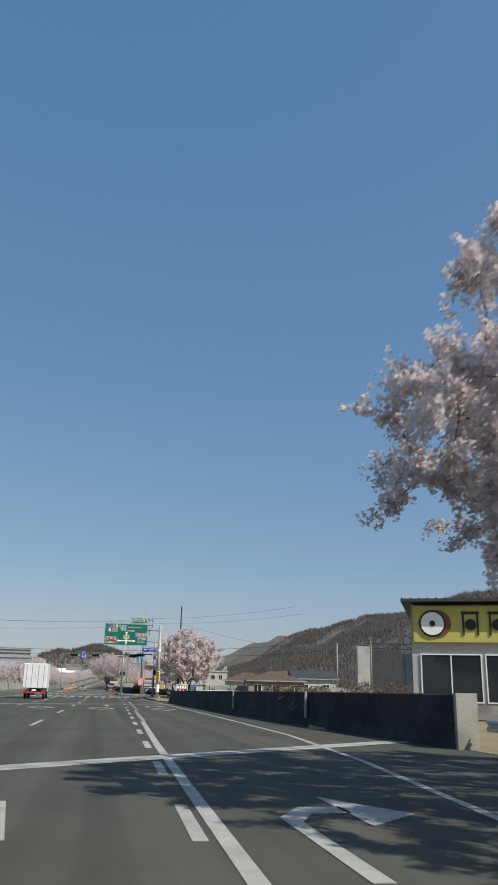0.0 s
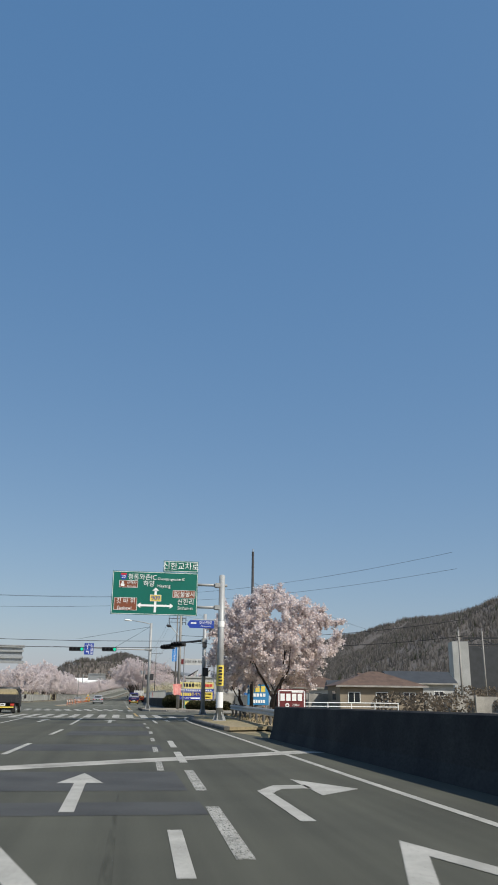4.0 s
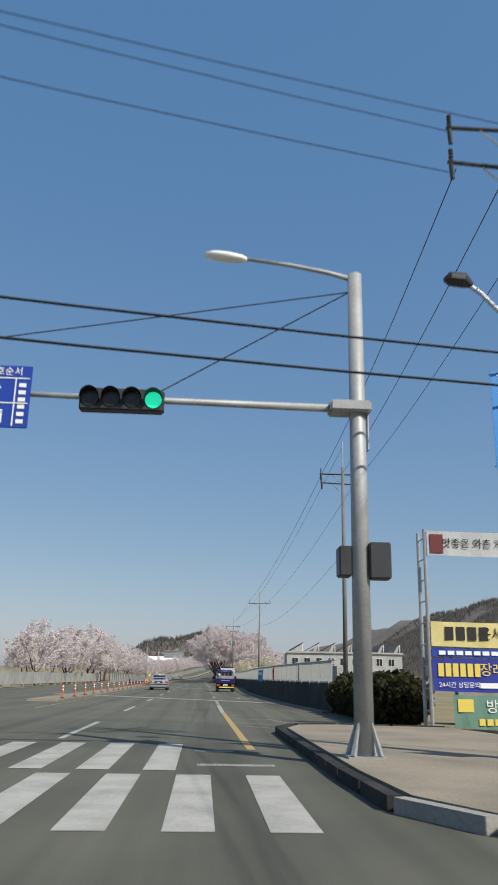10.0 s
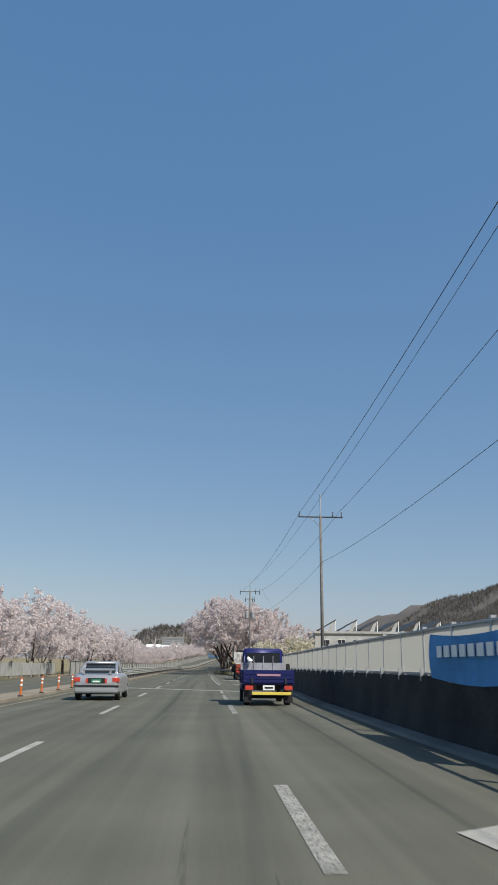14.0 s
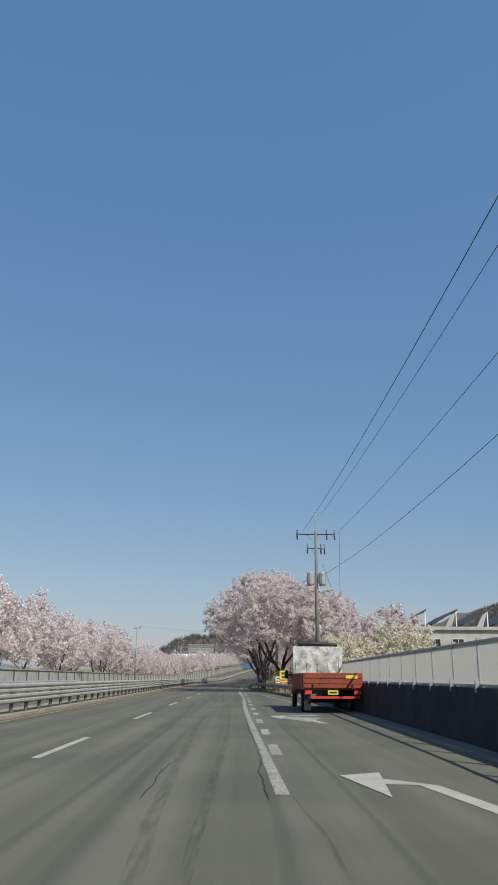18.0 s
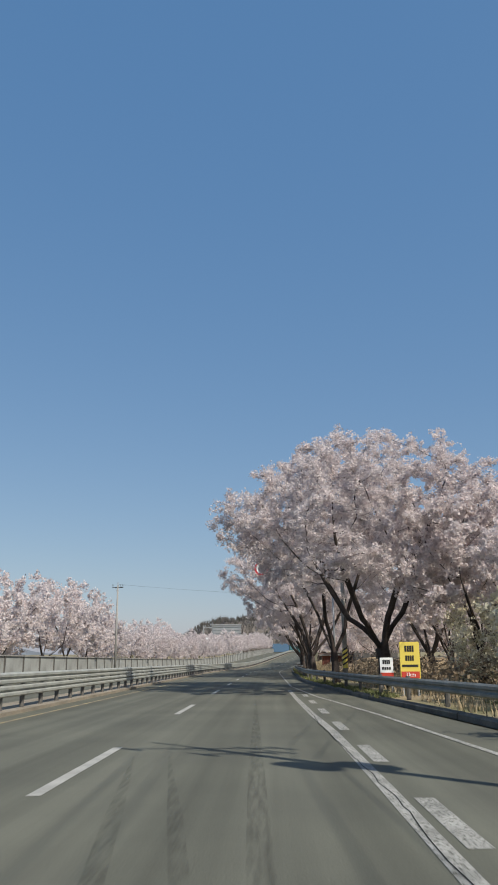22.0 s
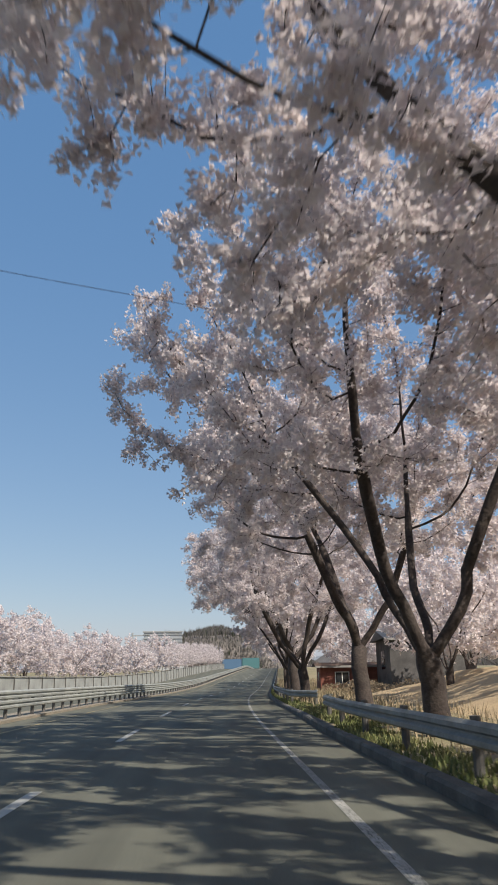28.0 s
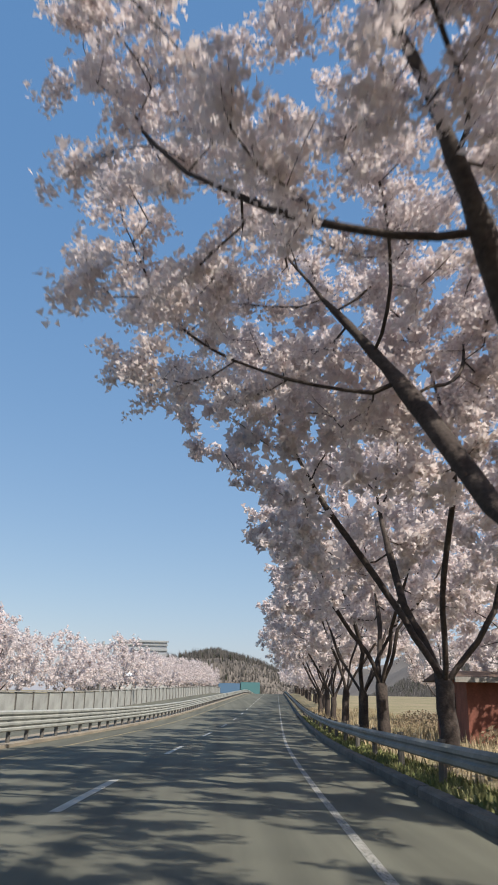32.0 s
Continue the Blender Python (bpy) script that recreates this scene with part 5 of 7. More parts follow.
utility_pole(41.8, 141.5, 0.0, 9.5, [(9.0, 0.9, 20), (8.3, 0.7, 20)], "utility pole beyond the fields", 0.15, M_CPOLE, 0.5)
utility_pole(58.0, 170.0, 0.0, 12.0, [(11.0, 1.2, 20), (10.2, 1.2, 20), (9.4, 1.0, 20)], "utility pole by the glass-fronted plant", 0.15, M_CPOLE, 0.5)


def wire(a, b, sag, r=0.012, name="power_cable", n=14):
    a, b = Vector(a), Vector(b)
    pts = [a.lerp(b, k / n) - Vector((0, 0, sag * 4 * (k / n) * (1 - k / n))) for k in range(n + 1)]
    return tube(pts, r * 0.8, 4)


L_W = "black overhead cable sagging between poles"
for (a, b, s, r) in (((5.4, 129.25, 11.4), (-40, 113.4, 11.0), 1.1, 0.014), ((7.7, 129.25, 11.4), (-40, 114.4, 11.0), 1.1, 0.014), ((5.3, 129.25, 10.5), (-40, 112.8, 9.6), 1.1, 0.014),
                     ((6.55, 129.1, 6.75), (-45, 117.2, 7.4), 0.7, 0.03), ((6.55, 129.1, 6.15), (-45, 117.2, 6.65), 0.7, 0.03),
                     ((7.8, 129.2, 11.7), (24, 100, 11.5), 0.4, 0.014), ((7.6, 129.2, 10.9), (26, 104, 11.0), 0.4, 0.014), ((6.6, 129.2, 7.3), (30, 112, 8.0), 0.7, 0.025), ((6.6, 129.2, 6.7), (30, 112, 6.6), 0.7, 0.03),
                     ((5.5, 129.4, 10.7), (6.9, 156.2, 11.7), 0.3, 0.014), ((6.5, 129.4, 10.7), (7.9, 156.2, 11.6), 0.3, 0.014), ((7.6, 129.4, 10.7), (9.0, 156.2, 11.7), 0.3, 0.014),
                     ((6.9, 156.2, 11.7), (6.1, 208, 9.75), 0.6, 0.014), ((8.9, 156.2, 11.7), (8.3, 208, 9.75), 0.6, 0.014), ((7.9, 156.2, 13.0), (7.2, 208, 10.5), 0.5, 0.012), ((8.0, 156.2, 7.6), (7.3, 208, 6.9), 0.8, 0.012),
                     ((6.1, 208, 9.75), (5.4, 262.5, 10.35), 0.6, 0.014), ((8.3, 208, 9.75), (7.7, 262.5, 10.35), 0.6, 0.014), ((7.2, 208, 10.5), (6.55, 262.5, 11.4), 0.5, 0.012), ((7.3, 208, 6.9), (6.3, 262.5, 7.4), 0.8, 0.012),
                     ((7.7, 262.5, 10.35), (16, 330, 12), 0.6, 0.014), ((6.6, 262.5, 8.2), (17, 330, 10), 0.6, 0.014), ((-13.8, 332.8, 8.5), (18, 344, 8.2), 0.5, 0.008), ((6.7, 105.1, 6.9), (6.6, 129.1, 9.6), 0.25, 0.01), ((6.75, 105.1, 6.7), (6.7, 129.1, 9.2), 0.4, 0.01), ((6.65, 105.1, 7.0), (7.6, 129.2, 10.4), 0.3, 0.01), ((9.35, 99.5, 8.8), (40, 150, 9.0), 0.8, 0.014)):
    solo("power_cable", wire(a, b, s, r), M_WIRE, L_W, "cable", group="overhead cables")


def speed_sign():
    s = thing("speed_limit_pole", "speed limit sign on a slim grey cantilever pole", "road sign", (5.2, 315.5, 0.1))
    part("pole", tube([(0, 0, 0), (0, 0, 7.2)], 0.07, 12), M_STEEL, s, smooth=True)
    part("arm", tube([(0, 0, 7.1), (-5.0, -4.5, 7.3)], 0.045, 8), M_STEEL, s)
    x, z, y = -5.15, 7.2, -5.5
    part("rim", tube([(x, y, z), (x, y + 0.03, z)], 0.45, 28), M_SIGNR, s, "red sign rim")
    part("face", tube([(x, y - 0.006, z), (x, y + 0.002, z)], 0.345, 28), M_SIGNW, s, "white sign face")
    words("60", 0.46, M_BLACK, s, x, z, y - 0.02)
    part("arm", tube([(-5.0, -4.5, 7.3), (-5.15, -5.45, 7.25)], 0.03, 8), M_STEEL, s)


speed_sign()


def striped_pole():
    s = thing("striped_pole", "concrete pole with yellow and black hazard stripes", "utility pole", (6.2, 318.6, 0.1))
    part("pole", tube([(0, 0, 0), (0, 0, 11)], [0.19, 0.13], 14), M_CPOLE, s, smooth=True)
    part("hazard_wrap", tube([(0, 0, 0.7), (0, 0, 2.1)], 0.2, 18), M_SIGNY, s, "yellow hazard wrap")
    for k in range(4):
        pts = [(0.205 * math.cos(a), 0.205 * math.sin(a), 0.78 + 0.34 * k + 0.12 * a / 1.0) for a in (math.pi + 0.25 * j for j in range(13))]
        bm = bmesh.new()
        lo = [bm.verts.new((x, y, z - 0.36)) for x, y, z in pts]
        hi = [bm.verts.new((x, y, z - 0.22)) for x, y, z in pts]
        for i in range(12):
            bm.faces.new((lo[i], lo[i + 1], hi[i + 1], hi[i]))
        part("black_stripe", bm, M_BLACK, s)


striped_pole()


def bar_sign(name, label, x, y, z0, w, h, mat, bars, posts=True, turn=0, ground=0.0, edge=None, t=0.05, category="sign"):
    """A board with rows of bars for writing; bars: (u0, u1, v0, v1, material) in fractions of the board."""
    s = thing(name, label, category, (x, y, ground), turn)
    part("panel", box(0, w, -t, 0, z0, z0 + h, bevel=0.01), mat, s)
    if edge:
        fr = bmesh.new()
        for a in ((0.03, w - 0.03, z0 + h - 0.07, z0 + h - 0.03), (0.03, w - 0.03, z0 + 0.03, z0 + 0.07), (0.03, 0.07, z0 + 0.03, z0 + h - 0.03), (w - 0.07, w - 0.03, z0 + 0.03, z0 + h - 0.03)):
            box(a[0], a[1], -t - 0.006, -t + 0.002, a[2], a[3], fr)
        part("border", fr, edge, s)
    for u0, u1, v0, v1, m in bars:
        part("writing_bar", box(u0 * w, u1 * w, -t - 0.012, -t + 0.002, z0 + v0 * h, z0 + v1 * h), m, s)
    if posts:
        for px_ in (0.12 * w, 0.88 * w):
            part("post", tube([(px_, 0.04, 0), (px_, 0.04, z0 + h * 0.95)], 0.04, 8), M_STEEL, s)
    return s


def letters(u0, u1, n, v0, v1, m, gap=0.25):
    d = (u1 - u0) / n
    return [(u0 + d * k, u0 + d * (k + 1 - gap), v0, v1, m) for k in range(n)]


M_MAROON = plain("sign_maroon", (0.13, 0.018, 0.02), 0.5)
rs_ = bar_sign("restaurant_sign", "small maroon roadside signboard with pale lettering bars", 7.0, 77.9, 0.75, 1.12, 0.74, M_MAROON, letters(0.1, 0.92, 4, 0.42, 0.78, M_SIGNW) + [(0.5, 0.9, 0.84, 0.9, M_SIGNW)], ground=0.15, edge=M_SIGNW)
words("200m", 0.13, M_SIGNW, rs_, 0.72, 0.9, -0.066)
part("arrow_disc", tube([(0.38, -0.07, 0.9), (0.38, -0.05, 0.9)], 0.08, 20), M_SIGNW, rs_)
part("arrow", plate([(0.33, 0.885), (0.38, 0.885), (0.38, 0.86), (0.44, 0.9), (0.38, 0.94), (0.38, 0.915), (0.33, 0.915)], -0.078, -0.069), M_MAROON, rs_)
ys_ = bar_sign("yellow_sign", "yellow upright signboard with black and red writing bars", 4.95, 285.0, 0.55, 0.68, 1.25, M_SIGNY, letters(0.26, 0.74, 4, 0.74, 0.9, M_BLACK) + letters(0.28, 0.72, 4, 0.5, 0.64, M_BLACK) + [(0.1, 0.9, 0.34, 0.4, M_BLACK), (0.05, 0.95, 0.05, 0.22, M_RED)], ground=0.12)
words("1km", 0.2, M_SIGNW, ys_, 0.34, 0.72, -0.066)
bar_sign("white_sign", "small white and red roadside signboard", 4.75, 288.6, 0.6, 0.5, 0.7, M_SIGNW, letters(0.2, 0.8, 4, 0.66, 0.88, M_BLACK) + letters(0.15, 0.85, 4, 0.36, 0.5, M_BLACK) + [(0.0, 1.0, 0.0, 0.2, M_RED)], ground=0.12)


def billboard():
    s = thing("billboard_frame", "rusty steel frame with printed banners beside the hedge", "billboard", (7.3, 139.2, 0))
    for x in (0.0, 3.95):
        for dy in (0, 0.7):
            part("post", tube([(x, dy, 0), (x, dy, 5.55)], 0.055, 8), M_STEEL, s)
        for k in range(9):
            part("rung", tube([(x, 0, 0.5 + 0.6 * k), (x, 0.7, 0.5 + 0.6 * k)], 0.02, 5), M_STEEL, s)
    def cloth(name, x0, x1, z0, z1, mat, items, label, texts=()):
        bm = bmesh.new()
        cols = []
        for j in range(13):
            x = x0 + (x1 - x0) * j / 12
            sag = 0.03 * math.sin(math.pi * j / 12)
            cols.append([(x, -0.075 + 0.012 * math.sin(2.1 * j), z0 - sag), (x, -0.06 + 0.012 * math.sin(2.1 * j), z0 - sag), (x, -0.06 - 0.008 * math.sin(1.7 * j), z1 - sag * 0.6), (x, -0.075 - 0.008 * math.sin(1.7 * j), z1 - sag * 0.6)])
        loft(cols, bm)
        p = part(name, bm, mat, s, label)
        for u0, u1, v0, v1, m in items:
            part("writing_bar", box(x0 + u0 * (x1 - x0), x0 + u1 * (x1 - x0), -0.1, -0.092, z0 + v0 * (z1 - z0) - 0.02, z0 + v1 * (z1 - z0) - 0.02), m, p)
        for t, u, v, h, m in texts:
            words(t, h, m, p, x0 + u * (x1 - x0), z0 + v * (z1 - z0) - 0.02, -0.104)
    cloth_mat = lambda n, c: material(n, c, 0.75, spread=0.06, scale=1.6, fine=24, bump=0.08)
    cloth("top_banner", 0.05, 3.9, 4.8, 5.5, cloth_mat("banner_grey", (0.46, 0.48, 0.48)), [(0.02, 0.12, 0.12, 0.88, M_MAROON), (0.88, 0.98, 0.12, 0.88, M_MAROON)], "grey banner with dark lettering and fruit pictures", [("맛좋은 와촌 자두·복숭아", 0.5, 0.5, 0.3, M_BLACK)])
    cloth("yellow_banner", 0.05, 3.9, 2.25, 2.92, cloth_mat("banner_yellow", (0.62, 0.55, 0.24)), letters(0.1, 0.44, 4, 0.28, 0.82, M_BLACK) + letters(0.66, 0.97, 7, 0.3, 0.75, M_SIGNR), "yellow banner with black and red lettering", [("운세상담", 0.545, 0.52, 0.42, M_BLACK)])
    cloth("thin_banner", 0.05, 3.9, 1.98, 2.2, M_SIGNB, letters(0.05, 0.95, 14, 0.25, 0.75, M_SIGNW), "narrow blue banner")
    cloth("blue_banner", 0.05, 3.9, 1.05, 1.93, cloth_mat("banner_navy", (0.025, 0.04, 0.3)), letters(0.04, 0.36, 6, 0.46, 0.86, M_SIGNY) + [(0.34, 0.6, 0.12, 0.28, M_SIGNW), (0.69, 0.97, 0.08, 0.92, M_SIGNY)] + letters(0.72, 0.94, 6, 0.58, 0.8, M_SIGNB) + letters(0.74, 0.92, 5, 0.22, 0.42, M_SIGNB), "blue banner with yellow lettering", [("장례식장", 0.525, 0.66, 0.38, M_SIGNY), ("24시간 상담문의", 0.19, 0.2, 0.17, M_SIGNW)])
    cloth("green_banner", 0.6, 3.3, 0.1, 0.95, cloth_mat("banner_green", (0.13, 0.25, 0.2)), [(0.04, 0.2, 0.5, 0.9, M_SIGNY)] + letters(0.25, 0.9, 8, 0.1, 0.3, M_SIGNY), "faded green banner", [("방충망", 0.52, 0.66, 0.38, M_SIGNW)])


billboard()
# cloth banners on the parapet
def cloth_banner(name, label, x, y, length, z0, z1, mat, bars, turn=0):
    s = thing(name, label, "banner", (x, y, 0), turn)
    bm = bmesh.new()
    rows = []
    for i in range(5):
        rows.append([bm.verts.new((-0.03 - 0.03 * math.sin(6 * j / 10 + i), length * j / 10, z0 + (z1 - z0) * i / 4 - 0.1 * math.sin(math.pi * j / 10))) for j in range(11)])
    for a, b in zip(rows, rows[1:]):
        for j in range(10):
            bm.faces.new((a[j], b[j], b[j + 1], a[j + 1]))
    part("cloth", bm, mat, s)
    for u0, u1, v0, v1 in bars:
        part("writing_bar", box(-0.1, -0.085, u0 * length, u1 * length, z0 + v0 * (z1 - z0), z0 + v1 * (z1 - z0)), M_SIGNW, s)


M_CYAN = material("blue_cloth", (0.05, 0.26, 0.55), 0.7, spread=0.08, scale=2, fine=20, bump=0.1)
cloth_banner("blue_banner", "blue cloth banner with pale lettering tied to the parapet panels", 5.3, 175.0, 5.0, 1.12, 1.93, M_CYAN, [(0.08 + 0.09 * k, 0.14 + 0.09 * k, 0.45, 0.7) for k in range(9)])
M_REDCLOTH = material("red_cloth", (0.5, 0.04, 0.05), 0.7, spread=0.08, scale=2, fine=20, bump=0.1)
cloth_banner("red_banner", "red cloth banner with white lettering on the parapet panels", 5.42, 167.3, 1.1, 1.2, 2.02, M_REDCLOTH, [(0.3, 0.65, 0.62, 0.85), (0.3, 0.65, 0.32, 0.55), (0.3, 0.6, 0.12, 0.22)])


# ---- vehicles ----
def wheel(parent, x, y, r=0.31, w=0.2, rim=M_STEEL):
    t = part("wheel", tube([(x - w / 2, y, r), (x - w / 2 + 0.03, y, r), (x + w / 2 - 0.03, y, r), (x + w / 2, y, r)], [r * 0.86, r, r, r * 0.86], 24), M_RUBBER, parent)
    part("rim", tube([(x - w / 2 - 0.004, y, r), (x + w / 2 + 0.004, y, r)], r * 0.58, 18), rim, t, "metal wheel rim")


def section(y, w, z0, z1, r=0.12, taper=0.0):
    """A rounded cross-section of a body at y."""
    pts = []
    for cx, cz, a0 in ((w / 2 - r, z0 + r, -90), (w / 2 - r - taper, z1 - r, 0), (-w / 2 + r + taper, z1 - r, 90), (-w / 2 + r, z0 + r, 180)):
        for k in range(4):
            a = radians(a0 + 30 * k)
            pts.append((cx + r * math.cos(a), y, cz + r * math.sin(a)))
    return pts


def sedan(x, y):
    s = thing("sedan", "silver four-door sedan with a rear spoiler on the road", "car", (x, y, 0))
    paint = material("silver_paint", (0.5, 0.51, 0.52), 0.28, 0.6, spread=0.02, scale=1, fine=20, bump=0.0)
    part("body", loft([section(0.0, 1.5, 0.38, 0.78, 0.12), section(0.06, 1.66, 0.3, 0.9, 0.14), section(0.25, 1.72, 0.24, 0.98, 0.14), section(0.9, 1.73, 0.2, 1.0, 0.14), section(2.9, 1.73, 0.2, 0.98, 0.14), section(3.9, 1.71, 0.22, 0.86, 0.14), section(4.35, 1.6, 0.28, 0.74, 0.14), section(4.48, 1.4, 0.36, 0.62, 0.1)]), paint, s, smooth=True)
    part("glasshouse", loft([section(0.62, 1.42, 0.92, 1.0, 0.04, 0.0), section(1.2, 1.46, 0.92, 1.36, 0.08, 0.12), section(2.3, 1.48, 0.92, 1.4, 0.08, 0.13), section(3.25, 1.44, 0.92, 0.98, 0.03, 0.0)]), M_GLASS, s, "dark glass", smooth=True)
    part("roof", loft([section(1.12, 1.16, 1.33, 1.41, 0.035), section(1.4, 1.2, 1.36, 1.44, 0.035), section(2.2, 1.22, 1.37, 1.45, 0.035), section(2.5, 1.16, 1.33, 1.41, 0.035)]), paint, s, smooth=True)
    for sx in (-1, 1):
        part("pillar", tube([(sx * 0.68, 0.6, 0.98), (sx * 0.6, 1.2, 1.38)], [0.07, 0.05], 6), paint, s)
        part("pillar", tube([(sx * 0.72, 1.95, 0.98), (sx * 0.6, 1.95, 1.4)], [0.04, 0.035], 6), paint, s)
        part("pillar", tube([(sx * 0.68, 3.2, 0.98), (sx * 0.58, 2.45, 1.38)], [0.05, 0.04], 6), paint, s)
        part("tail_light", box(sx * 0.72 - 0.14, sx * 0.72 + 0.14, -0.02, 0.2, 0.66, 0.84, bevel=0.03), M_RED, s, "red tail light")
        part("mirror", box(sx * 0.95 - 0.1, sx * 0.95 + 0.1, 2.85, 2.98, 0.98, 1.12, bevel=0.03), paint, s)
        part("reflector", box(sx * 0.36 - 0.04, sx * 0.36 + 0.04, -0.015, 0.05, 0.64, 0.8), M_RED, s)
        for yy_ in (0.8, 3.55):
            wheel(s, sx * 0.76, yy_)
    part("bumper_strip", box(-0.86, 0.86, -0.05, 0.1, 0.5, 0.56, bevel=0.02), M_BLACK, s, "black bumper strip")
    part("bumper", box(-0.82, 0.82, -0.06, 0.12, 0.28, 0.5, bevel=0.05), paint, s)
    part("plate_panel", box(-0.34, 0.34, -0.012, 0.05, 0.63, 0.82), M_BLACK, s)
    part("number_plate", box(-0.19, 0.19, -0.025, -0.01, 0.64, 0.78), plain("plate_green", (0.02, 0.2, 0.1), 0.5), s, "green plate")
    part("plate_bar", box(-0.13, 0.13, -0.03, -0.022, 0.67, 0.72), M_SIGNW, s)
    part("spoiler", loft([section(0.08, 1.3, 1.1, 1.15, 0.02), section(0.22, 1.3, 1.11, 1.17, 0.02)]), paint, s)
    for sx in (-0.5, 0.5):
        part("spoiler_foot", box(sx - 0.03, sx + 0.03, 0.1, 0.2, 0.96, 1.12), paint, s)


sedan(-3.2, 196.0)


def flatbed(name, label, x, y, W, bed_l, bed_z, side_h, cab_l, cab_h, bed_mat, cab_mat, back_mat, wr, turn=0, plate=M_SIGNW, board=0.0, front_h=0.0):
    """A small lorry: the tail at the thing's place, the cab ahead."""
    s = thing(name, label, "truck", (x, y, 0), turn)
    hw = W / 2
    part("bed_floor", box(-hw, hw, 0.02, bed_l, bed_z - 0.12, bed_z), bed_mat, s)
    tg = part("tailgate", box(-hw, hw, -0.04, 0.02, bed_z - 0.06, bed_z + side_h, bevel=0.012), bed_mat, s)
    for z in (0.28, 0.68):
        part("tailgate_rib", box(-hw + 0.06, hw - 0.06, -0.06, -0.038, bed_z + side_h * z - 0.03, bed_z + side_h * z + 0.03), bed_mat, tg)
    for u in (-0.33, 0.33):
        part("latch", box(u * W - 0.03, u * W + 0.03, -0.09, -0.03, bed_z - 0.1, bed_z + 0.1, bevel=0.01), M_DARKM, tg)
    for sx in (-1, 1):
        part("side_board", box(sx * hw - 0.04 * (sx > 0), sx * hw + 0.04 * (sx < 0), 0.03, bed_l, bed_z, bed_z + side_h, bevel=0.01), bed_mat, s)
        for k in range(5):
            yy_ = 0.2 + (bed_l - 0.4) * k / 4
            part("side_post", box(sx * (hw + 0.01) - 0.02, sx * (hw + 0.01) + 0.02, yy_ - 0.03, yy_ + 0.03, bed_z - 0.08, bed_z + side_h), bed_mat, s)
        part("tail_light", box(sx * (hw - 0.2) - 0.14, sx * (hw - 0.2) + 0.14, -0.05, 0.0, bed_z - 0.3, bed_z - 0.15, bevel=0.01), M_RED, s, "red tail light")
        part("mirror_arm", tube([(sx * hw * 0.95, bed_l + cab_l * 0.8, cab_h * 0.62), (sx * (hw + 0.2), bed_l + cab_l * 0.85, cab_h * 0.66)], 0.015, 6), M_BLACK, s)
        part("mirror", box(sx * (hw + 0.2) - 0.08, sx * (hw + 0.2) + 0.08, bed_l + cab_l * 0.8, bed_l + cab_l * 0.86, cab_h * 0.55, cab_h * 0.72, bevel=0.02), M_BLACK, s)
        for yy_ in (bed_l * 0.32, bed_l + cab_l * 0.72):
            wheel(s, sx * (hw - 0.16), yy_, wr, 0.22)
        part("mud_flap", box(sx * (hw - 0.17) - 0.13, sx * (hw - 0.17) + 0.13, 0.12, 0.14, 0.12, bed_z - 0.15), M_BLACK, s)
    part("headboard", box(-hw + 0.02, hw - 0.02, bed_l - 0.05, bed_l, bed_z, bed_z + side_h + 0.25), back_mat, s, "board behind the cab")
    for k in range(5):
        u = -hw + 0.15 + (W - 0.3) * k / 4
        part("headboard_bar", tube([(u, bed_l - 0.06, bed_z), (u, bed_l - 0.06, bed_z + side_h + 0.5)], 0.015, 6), back_mat, s)
    part("cab", loft([section(bed_l + 0.06, W * 0.92, bed_z - 0.35, cab_h, 0.14, 0.06), section(bed_l + cab_l * 0.35, W * 0.93, bed_z - 0.4, cab_h + 0.02, 0.14, 0.06), section(bed_l + cab_l * 0.6, W * 0.93, bed_z - 0.4, cab_h - 0.05, 0.14, 0.08), section(bed_l + cab_l * 0.9, W * 0.92, bed_z - 0.4, cab_h * 0.62, 0.12, 0.0), section(bed_l + cab_l, W * 0.86, bed_z - 0.35, cab_h * 0.52, 0.1, 0.0)]), cab_mat, s, smooth=True)
    part("rear_window", box(-W * 0.36, W * 0.36, bed_l + 0.03, bed_l + 0.07, cab_h * 0.66, cab_h * 0.92, bevel=0.01), M_GLASS, s, "dark rear window")
    for sx in (-1, 1):
        part("side_window", box(sx * W * 0.445 - 0.015, sx * W * 0.445 + 0.02 * sx + 0.015, bed_l + cab_l * 0.3, bed_l + cab_l * 0.62, cab_h * 0.66, cab_h * 0.9), M_GLASS, s, "dark side window")
    part("chassis", box(-0.4, 0.4, 0.3, bed_l + cab_l * 0.7, bed_z - 0.32, bed_z - 0.13), M_BLACK, s)
    part("axle", tube([(-hw + 0.2, bed_l * 0.32, wr), (hw - 0.2, bed_l * 0.32, wr)], 0.07, 8), M_BLACK, s)
    part("bumper_bar", box(-hw + 0.3, hw - 0.1, -0.03, 0.04, bed_z - 0.46, bed_z - 0.36, bevel=0.01), M_SIGNY if plate is M_SIGNW else M_RED, s, "reflective bumper strip")
    part("number_plate", box(-0.2, 0.2, -0.04, -0.025, bed_z - 0.3, bed_z - 0.14), plate, s, "plate")
    part("plate_bar", box(-0.14, 0.14, -0.046, -0.038, bed_z - 0.25, bed_z - 0.19), M_BLACK, s)
    return s


